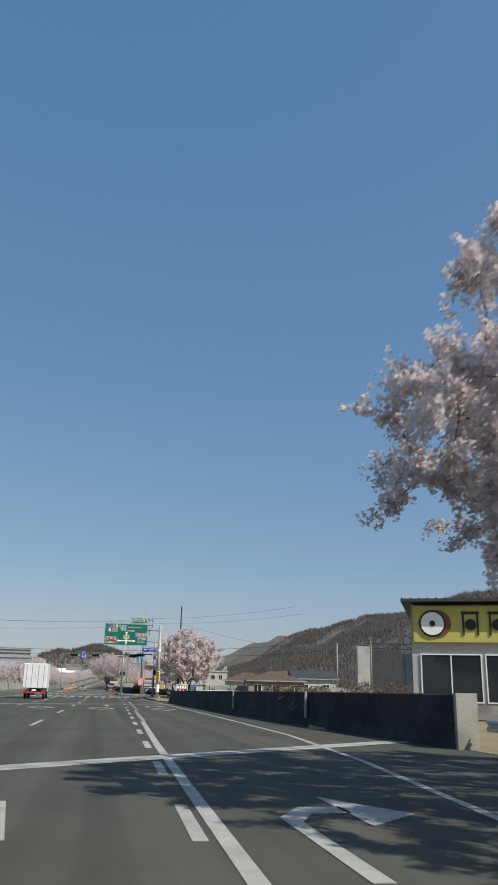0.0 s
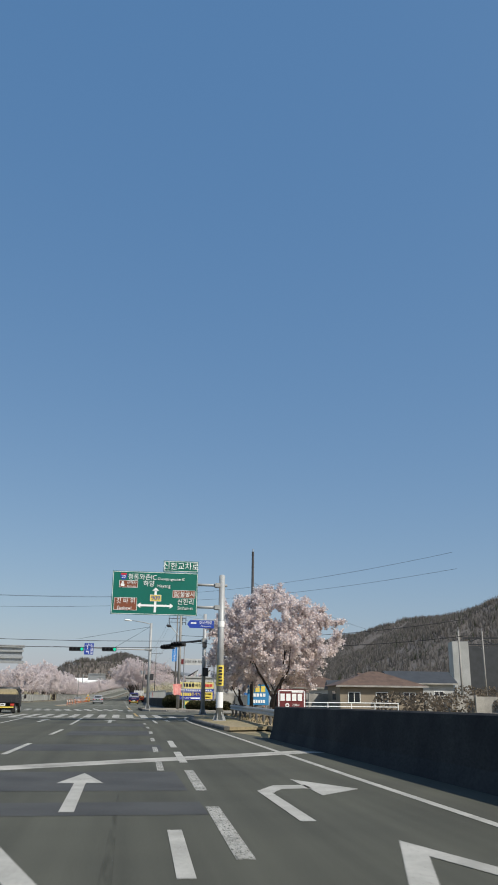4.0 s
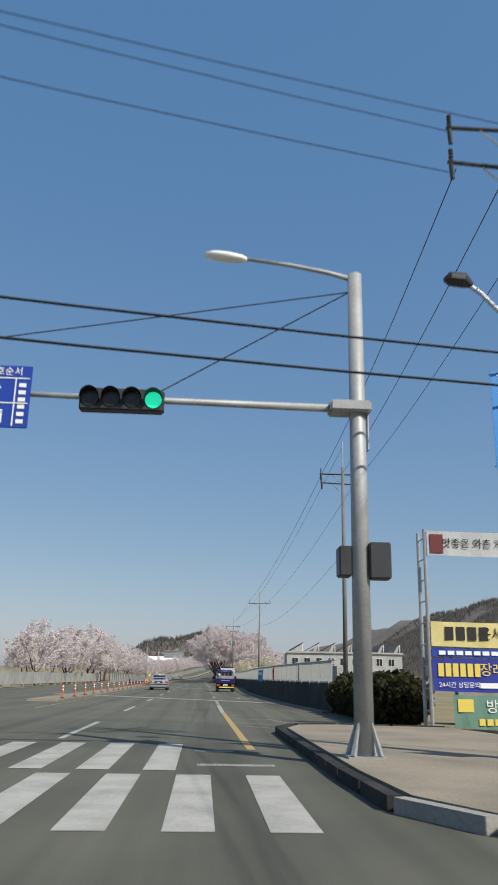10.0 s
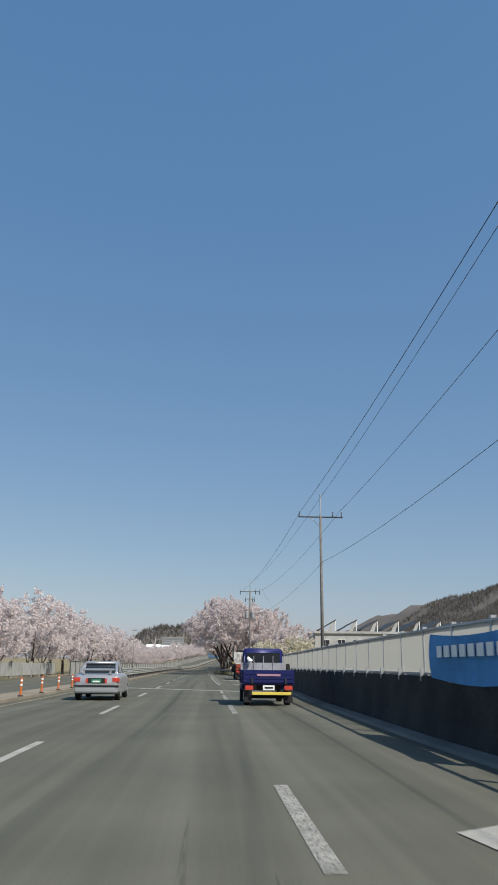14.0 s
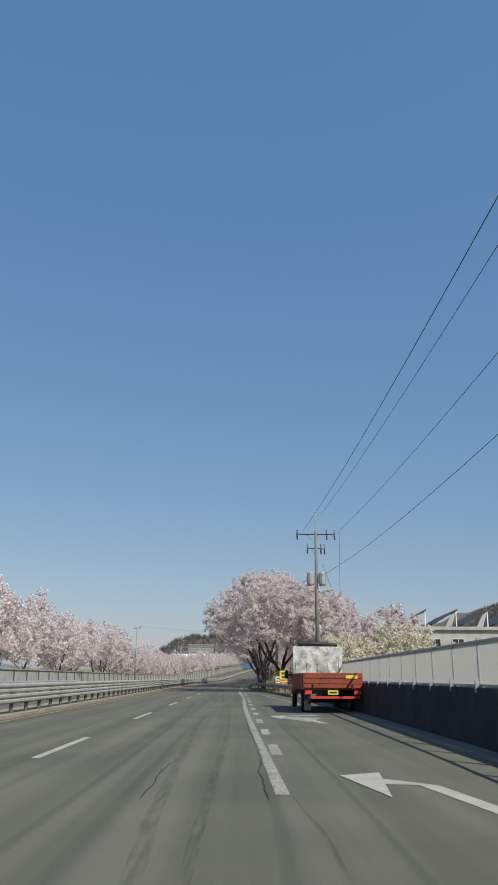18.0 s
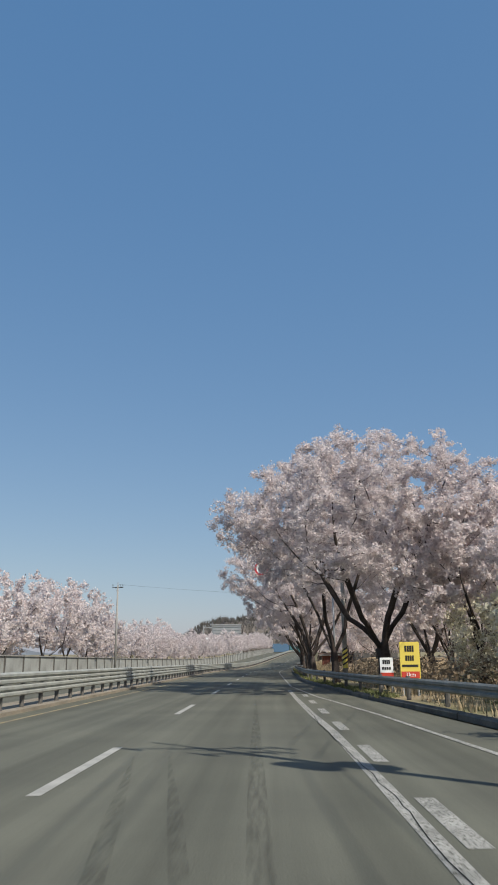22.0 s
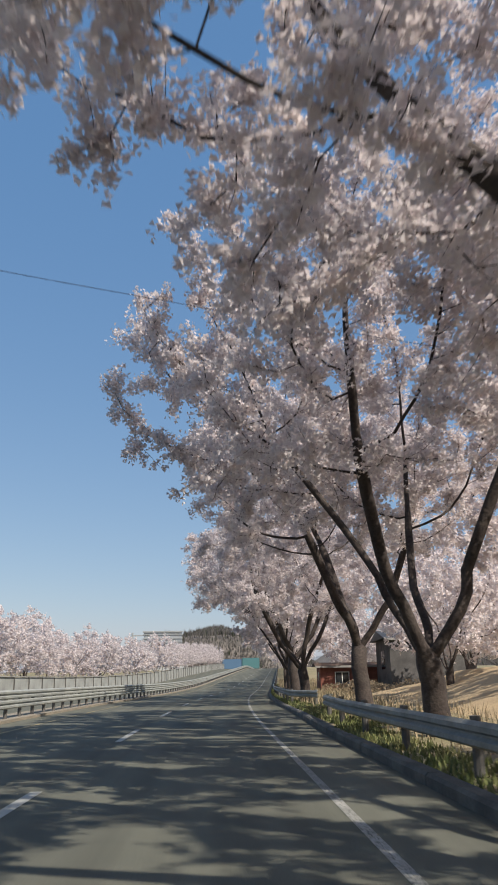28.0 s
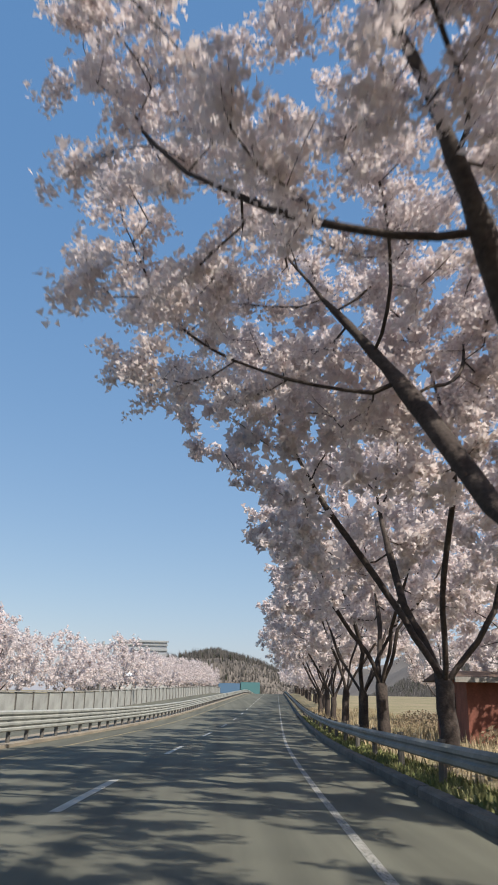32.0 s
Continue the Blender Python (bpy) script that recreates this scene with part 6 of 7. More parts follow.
M_NAVY = material("navy_paint", (0.018, 0.024, 0.12), 0.35, 0.2, spread=0.06, scale=2, fine=30, bump=0.0)
M_GREYP = material("grey_board", (0.36, 0.37, 0.4), 0.6, 0.2, spread=0.1, scale=2, fine=20, bump=0.05)
bt = flatbed("pickup_truck", "dark blue flatbed pickup truck with a grey headboard", 3.1, 192.5, 1.74, 2.7, 0.82, 0.36, 1.75, 1.95, M_NAVY, M_NAVY, M_GREYP, 0.29)
part("maker_bar", box(-0.4, 0.4, -0.068, -0.055, 0.98, 1.05), plain("dull_pink", (0.4, 0.22, 0.3), 0.5), bt, "row of faded raised letters as a bar")
part("rag", tube([(-0.55, 2.55, 1.35), (-0.5, 2.5, 1.5), (-0.6, 2.52, 1.62)], [0.05, 0.1, 0.05], 8), M_SIGNW, bt, "white rag")
M_RUSTRED = material("rusty_red_paint", (0.3, 0.055, 0.028), 0.7, spread=0.2, scale=1.6, fine=14, bump=0.15, tint=(0.17, 0.05, 0.03))
M_PEEL = material("peeling_white", (0.55, 0.57, 0.55), 0.75, spread=0.2, scale=3.2, fine=10, bump=0.3, tint=(0.2, 0.22, 0.22))
rt = flatbed("cargo_truck", "old red flatbed lorry with a peeling white headboard", 5.05, 244.4, 2.3, 6.2, 1.0, 0.5, 1.9, 2.3, M_RUSTRED, M_RUSTRED, M_PEEL, 0.42, 0, M_SIGNY)
part("tall_board", box(-1.15, 1.15, 6.16, 6.26, 1.0, 2.72, bevel=0.02), M_PEEL, rt, "tall peeling white headboard")
part("canvas_roll", tube([(-0.9, 6.3, 2.82), (-0.3, 6.28, 2.86), (0.5, 6.3, 2.83), (0.95, 6.3, 2.8)], [0.09, 0.12, 0.1, 0.07], 10), M_BLACK, rt, "dark rolled tarpaulin")
part("sticker", box(0.5, 0.95, -0.066, -0.055, 1.3, 1.42), M_SIGNY, rt)


def box_truck(x, y, turn=0):
    s = thing("box_truck", "white box truck seen from behind on the road", "truck", (x, y, 0), turn)
    w = material("white_box", (0.75, 0.76, 0.76), 0.45, 0.05, spread=0.05, scale=1.2, fine=14, bump=0.03)
    part("cargo_box", box(-1.1, 1.1, 0.0, 4.4, 0.95, 3.2, bevel=0.04), w, s)
    for sx in (-1, 1):
        d = part("rear_door", box(sx * 0.54 - 0.52, sx * 0.54 + 0.52, -0.03, 0.0, 1.0, 3.14), w, s)
        for u in (-0.25, 0.25):
            part("lock_rod", tube([(sx * 0.54 + u, -0.05, 1.02), (sx * 0.54 + u, -0.05, 3.1)], 0.018, 6), M_STEEL, d)
        part("tail_light", box(sx * 0.85 - 0.15, sx * 0.85 + 0.15, -0.05, 0.02, 0.68, 0.8), M_RED, s, "red tail light")
        wheel(s, sx * 0.85, 1.2, 0.4, 0.26), wheel(s, sx * 0.85, 5.4, 0.4, 0.26)
    part("cab", loft([section(4.5, 2.0, 0.6, 2.3, 0.15, 0.05), section(5.4, 2.0, 0.6, 2.3, 0.15, 0.1), section(6.2, 1.95, 0.6, 1.4, 0.12)]), w, s, smooth=True)
    part("chassis", box(-0.45, 0.45, 0.2, 5.8, 0.62, 0.94), M_BLACK, s)
    part("bumper", box(-1.0, 1.0, -0.02, 0.08, 0.5, 0.64, bevel=0.02), M_RED, s, "red bumper strip")
    part("number_plate", box(-0.2, 0.2, -0.03, -0.02, 0.72, 0.86), M_SIGNW, s)


box_truck(-6.1, 80.2)
dk = flatbed("loaded_truck", "dark flatbed truck with a covered load on the far lanes", -7.7, 109.5, 1.8, 2.8, 0.85, 0.5, 1.8, 1.9, M_DARKM, M_DARKM, M_DARKM, 0.32)
part("covered_load", loft([section(0.1, 1.6, 0.86, 1.5, 0.2), section(1.2, 1.7, 0.86, 1.75, 0.25), section(2.5, 1.6, 0.86, 1.6, 0.2)]), M_EARTH, dk, "brown covered load", smooth=True)



# ---- hills and far land ----
def ridge(name, label, x0, x1, y0, y1, height, peak, seed, mat, step=(16, 40), foot=0.35):
    """A wooded ridge: its height rises from x0 to the peak and falls again."""
    def level(x, y):
        u = (x - x0) / (peak - x0) if x < peak else (x1 - x) / (x1 - peak)
        u = max(0.0, min(1.0, u))
        v = (y - y0) / (y1 - y0)
        e = max(0.0, min(1.0, 6 * v, 6 * (1 - v)))
        return height * (u * u * (3 - 2 * u)) * (foot + (1 - foot) * e) * (0.88 + 0.3 * noise.noise(Vector((x / 90, y / 140, seed)))) + 5 * u * noise.noise(Vector((x / 25, y / 30, seed))) - 1.5
    bm = bmesh.new()
    nx, ny = int((x1 - x0) / step[0]), int((y1 - y0) / step[1])
    rows = []
    for j in range(ny + 1):
        y = y0 + (y1 - y0) * j / ny
        rows.append([bm.verts.new((x0 + (x1 - x0) * i / nx, y, level(x0 + (x1 - x0) * i / nx, y))) for i in range(nx + 1)])
    for a, b in zip(rows, rows[1:]):
        for i in range(nx):
            bm.faces.new((a[i], a[i + 1], b[i + 1], b[i]))
    solo(name, bm, mat, label, "hill", kind="structure", smooth=True)
    return level


def thicket(name, label, level, area, count, size, mats, seed, category="woods"):
    """Bare upright trees strewn over a hill, each a bundle of slender stems and boughs."""
    rng = np.random.default_rng(seed)
    xs, ys = rng.uniform(area[0], area[1], count), rng.uniform(area[2], area[3], count)
    zs = np.array([level(x, y) for x, y in zip(xs, ys)]) - 1.0
    h = rng.uniform(*size, count)
    stems = 7
    v = np.empty((count, stems, 3, 3))
    for k in range(stems):
        a = rng.uniform(0, 2 * math.pi, count)
        r = h * rng.uniform(0.02, 0.3, count)
        top = np.stack([xs + np.cos(a) * r, ys + np.sin(a) * r, zs + h * rng.uniform(0.6, 1.0, count)], 1)
        foot_z = zs + (h * 0.25 * rng.random(count) if k else 0)
        w = h * rng.uniform(0.02, 0.055, count)
        b = rng.uniform(0, math.pi, count)
        base = np.stack([xs + np.cos(a) * r * 0.3, ys + np.sin(a) * r * 0.3, foot_z], 1)
        side = np.stack([np.cos(b) * w, np.sin(b) * w, np.zeros(count)], 1)
        v[:, k, 0], v[:, k, 1], v[:, k, 2] = base - side, base + side, top
    n = count * stems
    me = bpy.data.meshes.new(name)
    me.vertices.add(n * 3)
    me.vertices.foreach_set("co", v.ravel())
    me.loops.add(n * 3)
    me.loops.foreach_set("vertex_index", np.arange(n * 3, dtype=np.int32))
    me.polygons.add(n)
    me.polygons.foreach_set("loop_start", np.arange(0, n * 3, 3, dtype=np.int32))
    me.polygons.foreach_set("material_index", np.repeat((rng.random(count) < 0.06).astype(np.int32), stems))
    me.update(calc_edges=True)
    for m in mats:
        me.materials.append(m)
    return tagged(new(name, me), label, category, kind="stuff")


M_BARE = blossom_material("bare_wood", (0.215, 0.2, 0.183), (0.14, 0.13, 0.116))
M_EVER = blossom_material("evergreen", (0.1, 0.115, 0.07), (0.06, 0.07, 0.045))
lv = ridge("hill_east", "brown hillside covered in bare spring woodland", 105, 620, -80, 2400, 78, 300, 3, M_HILL)
thicket("hill_woods", "bare grey-brown woodland with a few dark pines", lv, (118, 320, 60, 1150), 36000, (3.2, 6.2), [M_BARE, M_EVER], 31)
lv = ridge("hill_ahead", "low wooded hill beyond the end of the road", -170, 150, 1120, 1500, 56, -10, 8, M_HILL, foot=0.0)
thicket("far_woods", "dark woodland on the low hill ahead", lv, (-165, 145, 1125, 1340), 9000, (4, 8), [M_BARE, M_EVER], 37)
ridge("far_ridge", "far ridge on the horizon, haze put into its pale blue-grey colour", -1900, -500, 900, 3600, 95, -1200, 5, M_HAZEHILL, (60, 120))
ridge("far_ridge", "far ridge on the horizon, haze put into its pale blue-grey colour", -700, 900, 2900, 3900, 105, 100, 9, M_HAZEHILL, (60, 120))


# ---- buildings ----
def window(parent, x0, x1, y, z0, z1, mullions=1, frame=M_SIGNW, depth=0.06):
    """A window in a wall that faces -y."""
    w = part("window", box(x0, x1, y - 0.02, y + 0.02, z0, z1), M_GLASS, parent, "dark glazed window")
    fr = bmesh.new()
    t = 0.06
    for a in ((x0 - t, x1 + t, z1, z1 + t), (x0 - t, x1 + t, z0 - t, z0), (x0 - t, x0, z0, z1), (x1, x1 + t, z0, z1)):
        box(a[0], a[1], y - depth, y + 0.02, a[2], a[3], fr)
    for k in range(mullions):
        c = x0 + (x1 - x0) * (k + 1) / (mullions + 1)
        box(c - 0.03, c + 0.03, y - depth * 0.8, y + 0.02, z0, z1, fr)
    part("frame", fr, frame, w)


def house(x, y, w, d, h, rise, wall, roof, label, turn=0, over=0.5, wins=2, storeys=1, hip=False, ground=0.0):
    s = thing("house", label, "house", (x, y, ground), turn)
    part("wall", box(0, w, 0, d, 0, h), wall, s)
    o = over
    bm = bmesh.new()
    i = d / 2 if hip else 0
    ev = [bm.verts.new(p) for p in ((-o, -o, h), (w + o, -o, h), (w + o, d + o, h), (-o, d + o, h))]
    rg = [bm.verts.new((i - (0 if hip else o), d / 2, h + rise)), bm.verts.new((w - i + (0 if hip else o), d / 2, h + rise))]
    bm.faces.new((ev[0], ev[1], rg[1], rg[0])), bm.faces.new((ev[2], ev[3], rg[0], rg[1])), bm.faces.new((ev[1], ev[2], rg[1])), bm.faces.new((ev[3], ev[0], rg[0])), bm.faces.new(ev[::-1])
    part("roof", bm, roof, s)
    part("eave", box(-o, w + o, -o - 0.02, -o + 0.1, h - 0.16, h + 0.02), M_CONC, s)
    for st in range(storeys):
        for k in range(wins):
            cx = w * (k + 0.5) / wins
            zc = h * (st + 0.55) / storeys
            window(s, cx - 0.6, cx + 0.6, -0.0, zc - 0.5, zc + 0.5)
    part("side_window", box(-0.03, 0.03, d * 0.35, d * 0.6, h * 0.45, h * 0.8), M_GLASS, s)
    return s


M_ROOFT = material("brown_roof", (0.12, 0.08, 0.06), 0.8, spread=0.15, scale=1.5, fine=12, bump=0.2)
M_WOODW = material("dark_timber", (0.16, 0.1, 0.065), 0.8, spread=0.2, scale=1.2, fine=14, bump=0.2)
M_BEIGE = material("beige_render", (0.26, 0.22, 0.165), 0.85, spread=0.08, scale=1, fine=16, bump=0.1)
M_GREYW = material("grey_wall", (0.42, 0.43, 0.42), 0.8, spread=0.1, scale=0.4, fine=8, bump=0.1, tint=(0.33, 0.34, 0.33))
M_SLATE = material("dark_sheet_roof", (0.06, 0.065, 0.07), 0.6, 0.2, spread=0.1, scale=1, fine=14, bump=0.1)
M_YELLOWW = material("olive_yellow_sign", (0.5, 0.46, 0.12), 0.55, spread=0.05, scale=1, fine=12, bump=0.03)
M_BLUEW = material("dark_blue_cladding", (0.04, 0.065, 0.09), 0.4, 0.2, spread=0.1, scale=0.3, fine=4, bump=0.0)
house(34.5, 158, 7.5, 7, 3.2, 1.7, M_WOODW, M_ROOFT, "dark timber house with a brown gabled roof", turn=-8, wins=3)
house(30.5, 161, 4.0, 5, 2.6, 1.3, M_GREYW, M_SLATE, "small grey outbuilding beside the timber house", turn=-8, wins=1)
house(24, 132, 9, 8, 2.7, 1.6, M_BEIGE, M_ROOFT, "beige rendered house with a brown hipped roof", turn=-5, wins=3, hip=True)
house(36, 150, 8, 7, 3.4, 1.6, M_GREYW, M_SLATE, "grey house with a dark sheet roof", turn=-5, wins=2)
house(27, 176, 10, 8, 3.0, 1.8, M_GREYW, M_ROOFT, "low grey house behind the concrete wall", turn=-10, wins=3, hip=True)
house(9.8, 400.5, 8.0, 5.0, 2.4, 0.35, material("brick_red", (0.23, 0.085, 0.06), 0.8, spread=0.15, scale=2, fine=14, bump=0.15), M_ROOFT, "low red-brown brick shed behind the trees", turn=-3, wins=2)
house(14.4, 391, 7.0, 8.0, 4.4, 0.8, material("dark_shed", (0.11, 0.105, 0.1), 0.8, spread=0.2, scale=1, fine=8, bump=0.15), M_SLATE, "dark weathered shed behind the cherry trees", turn=-3, wins=0)


def drum_hall():
    s = thing("shop_building", "grey shop building with an olive-yellow sign fascia", "building", (16.5, 42.6, 0.0), -24)
    part("wall", box(0, 16, 0.0, 10, 0, 6.0), M_GREYW, s)
    part("fascia", box(0.1, 16, -0.25, -0.02, 3.95, 5.9, bevel=0.02), M_YELLOWW, s, "olive-yellow sign fascia")
    part("roof", box(-0.5, 16.4, -0.9, 10.4, 6.1, 6.25), M_SLATE, s)
    for k in range(36):
        part("roof_rib", box(-0.45 + 0.46 * k, -0.38 + 0.46 * k, -0.92, 10.4, 6.25, 6.3), M_SLATE, s)
    for cx, r in ((1.15, 0.72),):
        d = part("painted_drum", tube([(cx + 0.28, -0.3, 4.95), (cx + 0.28, -0.27, 4.95)], r, 24), M_SIGNBR, s, "painted drum shape")
        part("drum_skin", tube([(cx, -0.33, 4.95), (cx, -0.3, 4.95)], r, 24), M_BLACK, d)
        part("drum_skin", tube([(cx, -0.36, 4.95), (cx, -0.33, 4.95)], r * 0.86, 24), M_SIGNW, d)
        part("drum_skin", tube([(cx, -0.39, 4.95), (cx, -0.36, 4.95)], r * 0.22, 16), M_BLACK, d)
    fr = bmesh.new()
    for x0 in (2.7, 4.1, 5.4, 7.0, 8.6):
        box(x0, x0 + 0.95, -0.31, -0.26, 5.45, 5.6, fr)
        box(x0 + 0.05, x0 + 0.15, -0.31, -0.26, 4.35, 5.45, fr), box(x0 + 0.8, x0 + 0.9, -0.31, -0.26, 4.35, 5.45, fr)
        tube([(x0 + 0.48, -0.31, 4.9), (x0 + 0.48, -0.26, 4.9)], 0.3, 16, fr)
    part("painted_shapes", fr, M_BLACK, s)
    for k, (x0, x1) in enumerate(((0.5, 3.6), (3.9, 6.6), (7.0, 10.5), (11, 14.5))):
        window(s, x0, x1, -0.02, 0.9, 3.3, 1 if k != 1 else 2)
    part("plinth", box(0, 16, -0.08, -0.02, 0, 0.75), M_CONC, s)


drum_hall()


def plant():
    s = thing("industrial_plant", "dark blue glazed plant with a concrete pier and roof truss", "building", (66, 194, -1.0), -14)
    part("wall", box(0, 60, 0, 18, 0, 11.5), M_BLUEW, s)
    part("pier", box(-3.2, -0.2, -1.5, 4, 0, 13.0), M_GREYW, s, "pale concrete pier")
    part("dark_bay", box(-0.2, 7.5, -1.2, 0, 0, 12.2), M_SLATE, s)
    for k in range(14):
        part("glazing", box(8.5 + 3.6 * k, 11.6 + 3.6 * k, -0.12, 0, 1.5 + (k % 3), 10.8), M_GLASS if k % 2 else M_BLUEW, s)
    tr = bmesh.new()
    for z in (12.4, 13.6):
        box(-1, 60, -0.2, 0, z, z + 0.25, tr)
    for k in range(21):
        tube([(3 * k - 1, -0.1, 12.5 + 1.2 * (k % 2)), (3 * k + 2, -0.1, 12.5 + 1.2 * ((k + 1) % 2))], 0.1, 5, tr)
    part("roof_truss", tr, M_DARKM, s, "dark roof truss")


plant()


def solar_hall():
    s = thing("solar_hall", "long grey hall with rows of tilted solar racks on its roof", "building", (21.5, 317, 0.0), -4)
    s.scale = (0.64, 0.82, 0.82)
    part("wall", box(0, 44, 0, 26, 0, 9.2), M_GREYW, s)
    part("cornice", box(-0.4, 44.4, -0.4, 0, 9.0, 9.5), M_GREYW, s)
    for k in range(9):
        window(s, 2 + 4.6 * k, 4.2 + 4.6 * k, -0.02, 5.6, 7.6)
    for k in range(7):
        x = 1 + 6.2 * k
        r = bmesh.new()
        v = [r.verts.new(p) for p in ((x, -0.5, 9.9), (x + 5.2, -0.5, 12.2), (x + 5.2, 20, 12.2), (x, 20, 9.9))]
        r.faces.new(v)
        v2 = [r.verts.new((p.co.x, p.co.y, p.co.z - 0.22)) for p in v]
        r.faces.new(v2[::-1])
        for i in range(4):
            r.faces.new((v[i], v2[i], v2[(i + 1) % 4], v[(i + 1) % 4]))
        rack = part("solar_rack", r, M_SLATE, s)
        part("rack_leg", box(x + 4.9, x + 5.1, 0, 0.2, 9.2, 12.0), M_SIGNW, rack)
        part("rack_side", plate([(x + 2.6, 9.4), (x + 3.9, 9.4), (x + 4.9, 11.9), (x + 4.2, 11.7)], -0.35, -0.2), M_GREYW, rack)
    part("roof", box(0, 44, 0, 26, 9.2, 9.3), M_CONC, s)


solar_hall()
hall = thing("white_roof_hall", "distant hall with a white roof among blossom", "building", (-38, 700, -5.0))
part("wall", box(0, 24, 0, 14, 0, 11), M_GREYW, hall)
part("roof", loft([[(-0.5, -0.5, 11), (24.5, -0.5, 11), (24, 0, 12.2), (0, 0, 12.2)], [(-0.5, 7, 13.4), (24.5, 7, 13.4), (24, 7, 14.6), (0, 7, 14.6)], [(-0.5, 14.5, 11), (24.5, 14.5, 11), (24, 14, 12.2), (0, 14, 12.2)]]), M_SIGNW, hall)
blue = plain("blue_sheet_roof", (0.07, 0.14, 0.23), 0.5)
bh = thing("blue_roof_hall", "low far hall with blue and teal sheet roofs", "building", (3.2, 790, -5.0))
part("wall", box(0, 20, 0, 12, 0, 7), M_WALLG, bh)
part("roof", box(-0.5, 10.4, -0.6, 12.5, 7, 12.4, bevel=0.2), blue, bh, "blue sheet roof")
part("roof", box(10.7, 20.5, -0.6, 12.5, 7, 13, bevel=0.2), plain("teal_sheet_roof", (0.06, 0.16, 0.17), 0.5), bh, "teal sheet roof")
for k in range(5):
    part("window", box(1 + 3.8 * k, 3.4 + 3.8 * k, -0.1, 0, 3, 6), M_GLASS, bh)
# overhead boards seen from behind
def board_back(x, y, w, z0, z1, px_, label, ribs=3):
    s = thing("overhead_board", label, "road sign", (x, y, 0))
    part("panel", box(0, w, 0, 0.15, z0, z1), M_STEEL, s)
    for k in range(ribs):
        z = z0 + (z1 - z0) * (k + 0.5) / ribs
        part("rib", box(-0.2, w + 0.2, -0.25, 0, z - 0.14, z + 0.14), M_POLE, s)
    part("frame_top", box(-0.3, w + 0.3, -0.35, 0.3, z1, z1 + 0.35), M_POLE, s)
    part("frame_foot", box(-0.3, w + 0.3, -0.35, 0.3, z0 - 0.35, z0), M_POLE, s)
    part("pole", tube([(px_, 0, 0), (px_, 0, z1)], 0.25, 12), M_POLE, s)
    part("beam", box(min(px_, 0), 0.3, -0.15, 0.15, z1 - 0.9, z1 - 0.6), M_POLE, s)


board_back(-19.2, 540, 10.0, 7.4, 10.4, -3.0, "grey back of a large overhead road board")
board_back(-19.5, 165, 6.2, 5.9, 7.7, -0.6, "grey back of an overhead road board across the junction", 2)
# wall, fence and street furniture
cw = thing("garden_wall", "weathered concrete block wall behind the hedge", "wall", kind="structure")
for k in range(14):
    part("wall_panel", box(9.5 + 2.6 * k, 12.06 + 2.6 * k, 143.5 - 0.7 * k, 143.7 - 0.7 * k, 0, 1.75 + 0.05 * (k % 3)), M_CONC, cw)
    part("wall_post", box(9.38 + 2.6 * k, 9.52 + 2.6 * k, 143.4 - 0.7 * k, 143.8 - 0.7 * k, 0, 1.9), M_CONC, cw)
for k in range(26):
    part("wall_panel", box(7.6, 7.75, 157 + 4 * k, 160.9 + 4 * k, 0, 1.95), M_WALLG, cw)
fl = thing("boundary_fence", "low white fence beyond the opposite lanes", "fence", kind="structure")
for k in range(34):
    part("fence_panel", box(-17.3, -17.2, 112 + 4.5 * k, 116.4 + 4.5 * k, 0.25, 1.45), M_WALLG, fl)
    part("fence_post", box(-17.36, -17.14, 111.9 + 4.5 * k, 112.05 + 4.5 * k, 0, 1.6), M_CONC, fl)
posts = thing("median_post", "flexible orange post with white bands on the median", "bollard", (-6.2, 160, 0.1), group="median posts")
part("tube", tube([(0, 0, 0), (0, 0, 0.72)], 0.045, 12), M_ORANGE, posts)
part("foot", tube([(0, 0, 0), (0, 0, 0.05)], [0.12, 0.09], 12), M_BLACK, posts)
for z in (0.4, 0.56):
    part("white_band", tube([(0, 0, z), (0, 0, z + 0.07)], 0.049, 12), M_SIGNW, posts)
for k in range(1, 17):
    copy_thing(posts, pose(-6.2, 160 + 4.1 * k, 0.1))
for x, y in ((10.7, 112.6), (12.5, 113.0)):
    copy_thing(posts, pose(x, y, 0.0))


def crash_blocks():
    s = thing("crash_cushion", "orange plastic crash barrier with hazard stripes at the rail's end", "barrier", (-6.3, 229.0, 0.1))
    for k in range(3):
        part("block", loft([section(1.3 * k, 0.7, 0.0, 0.95, 0.06), section(1.3 * k + 1.22, 0.7, 0.0, 0.95, 0.06)]), M_ORANGE, s)
        for z in (0.3, 0.6):
            part("groove", box(-0.36, 0.36, 1.3 * k + 0.1, 1.3 * k + 1.12, z, z + 0.05), M_RED, s)
    part("hazard_board", box(-0.42, 0.42, -0.08, -0.04, 0.15, 0.8), M_SIGNY, s, "yellow and black chevron board")
    ch = bmesh.new()
    for k in range(3):
        for sgn in (-1, 1):
            v = [ch.verts.new((sgn * a, -0.085, b)) for a, b in ((0.02, 0.2 + 0.2 * k), (0.4, 0.06 + 0.2 * k + 0.12), (0.4, 0.16 + 0.2 * k + 0.12), (0.02, 0.3 + 0.2 * k))]
            ch.faces.new(v)
    part("chevrons", ch, M_BLACK, s)
    part("post", tube([(0, 2.0, 0.9), (0, 2.0, 1.5)], 0.03, 8), M_STEEL, s)
    part("delineator", plate([(0, 1.1), (0.22, 1.32), (0, 1.54), (-0.22, 1.32)], 1.94, 1.97), M_SIGNY, s, "yellow diamond reflector")


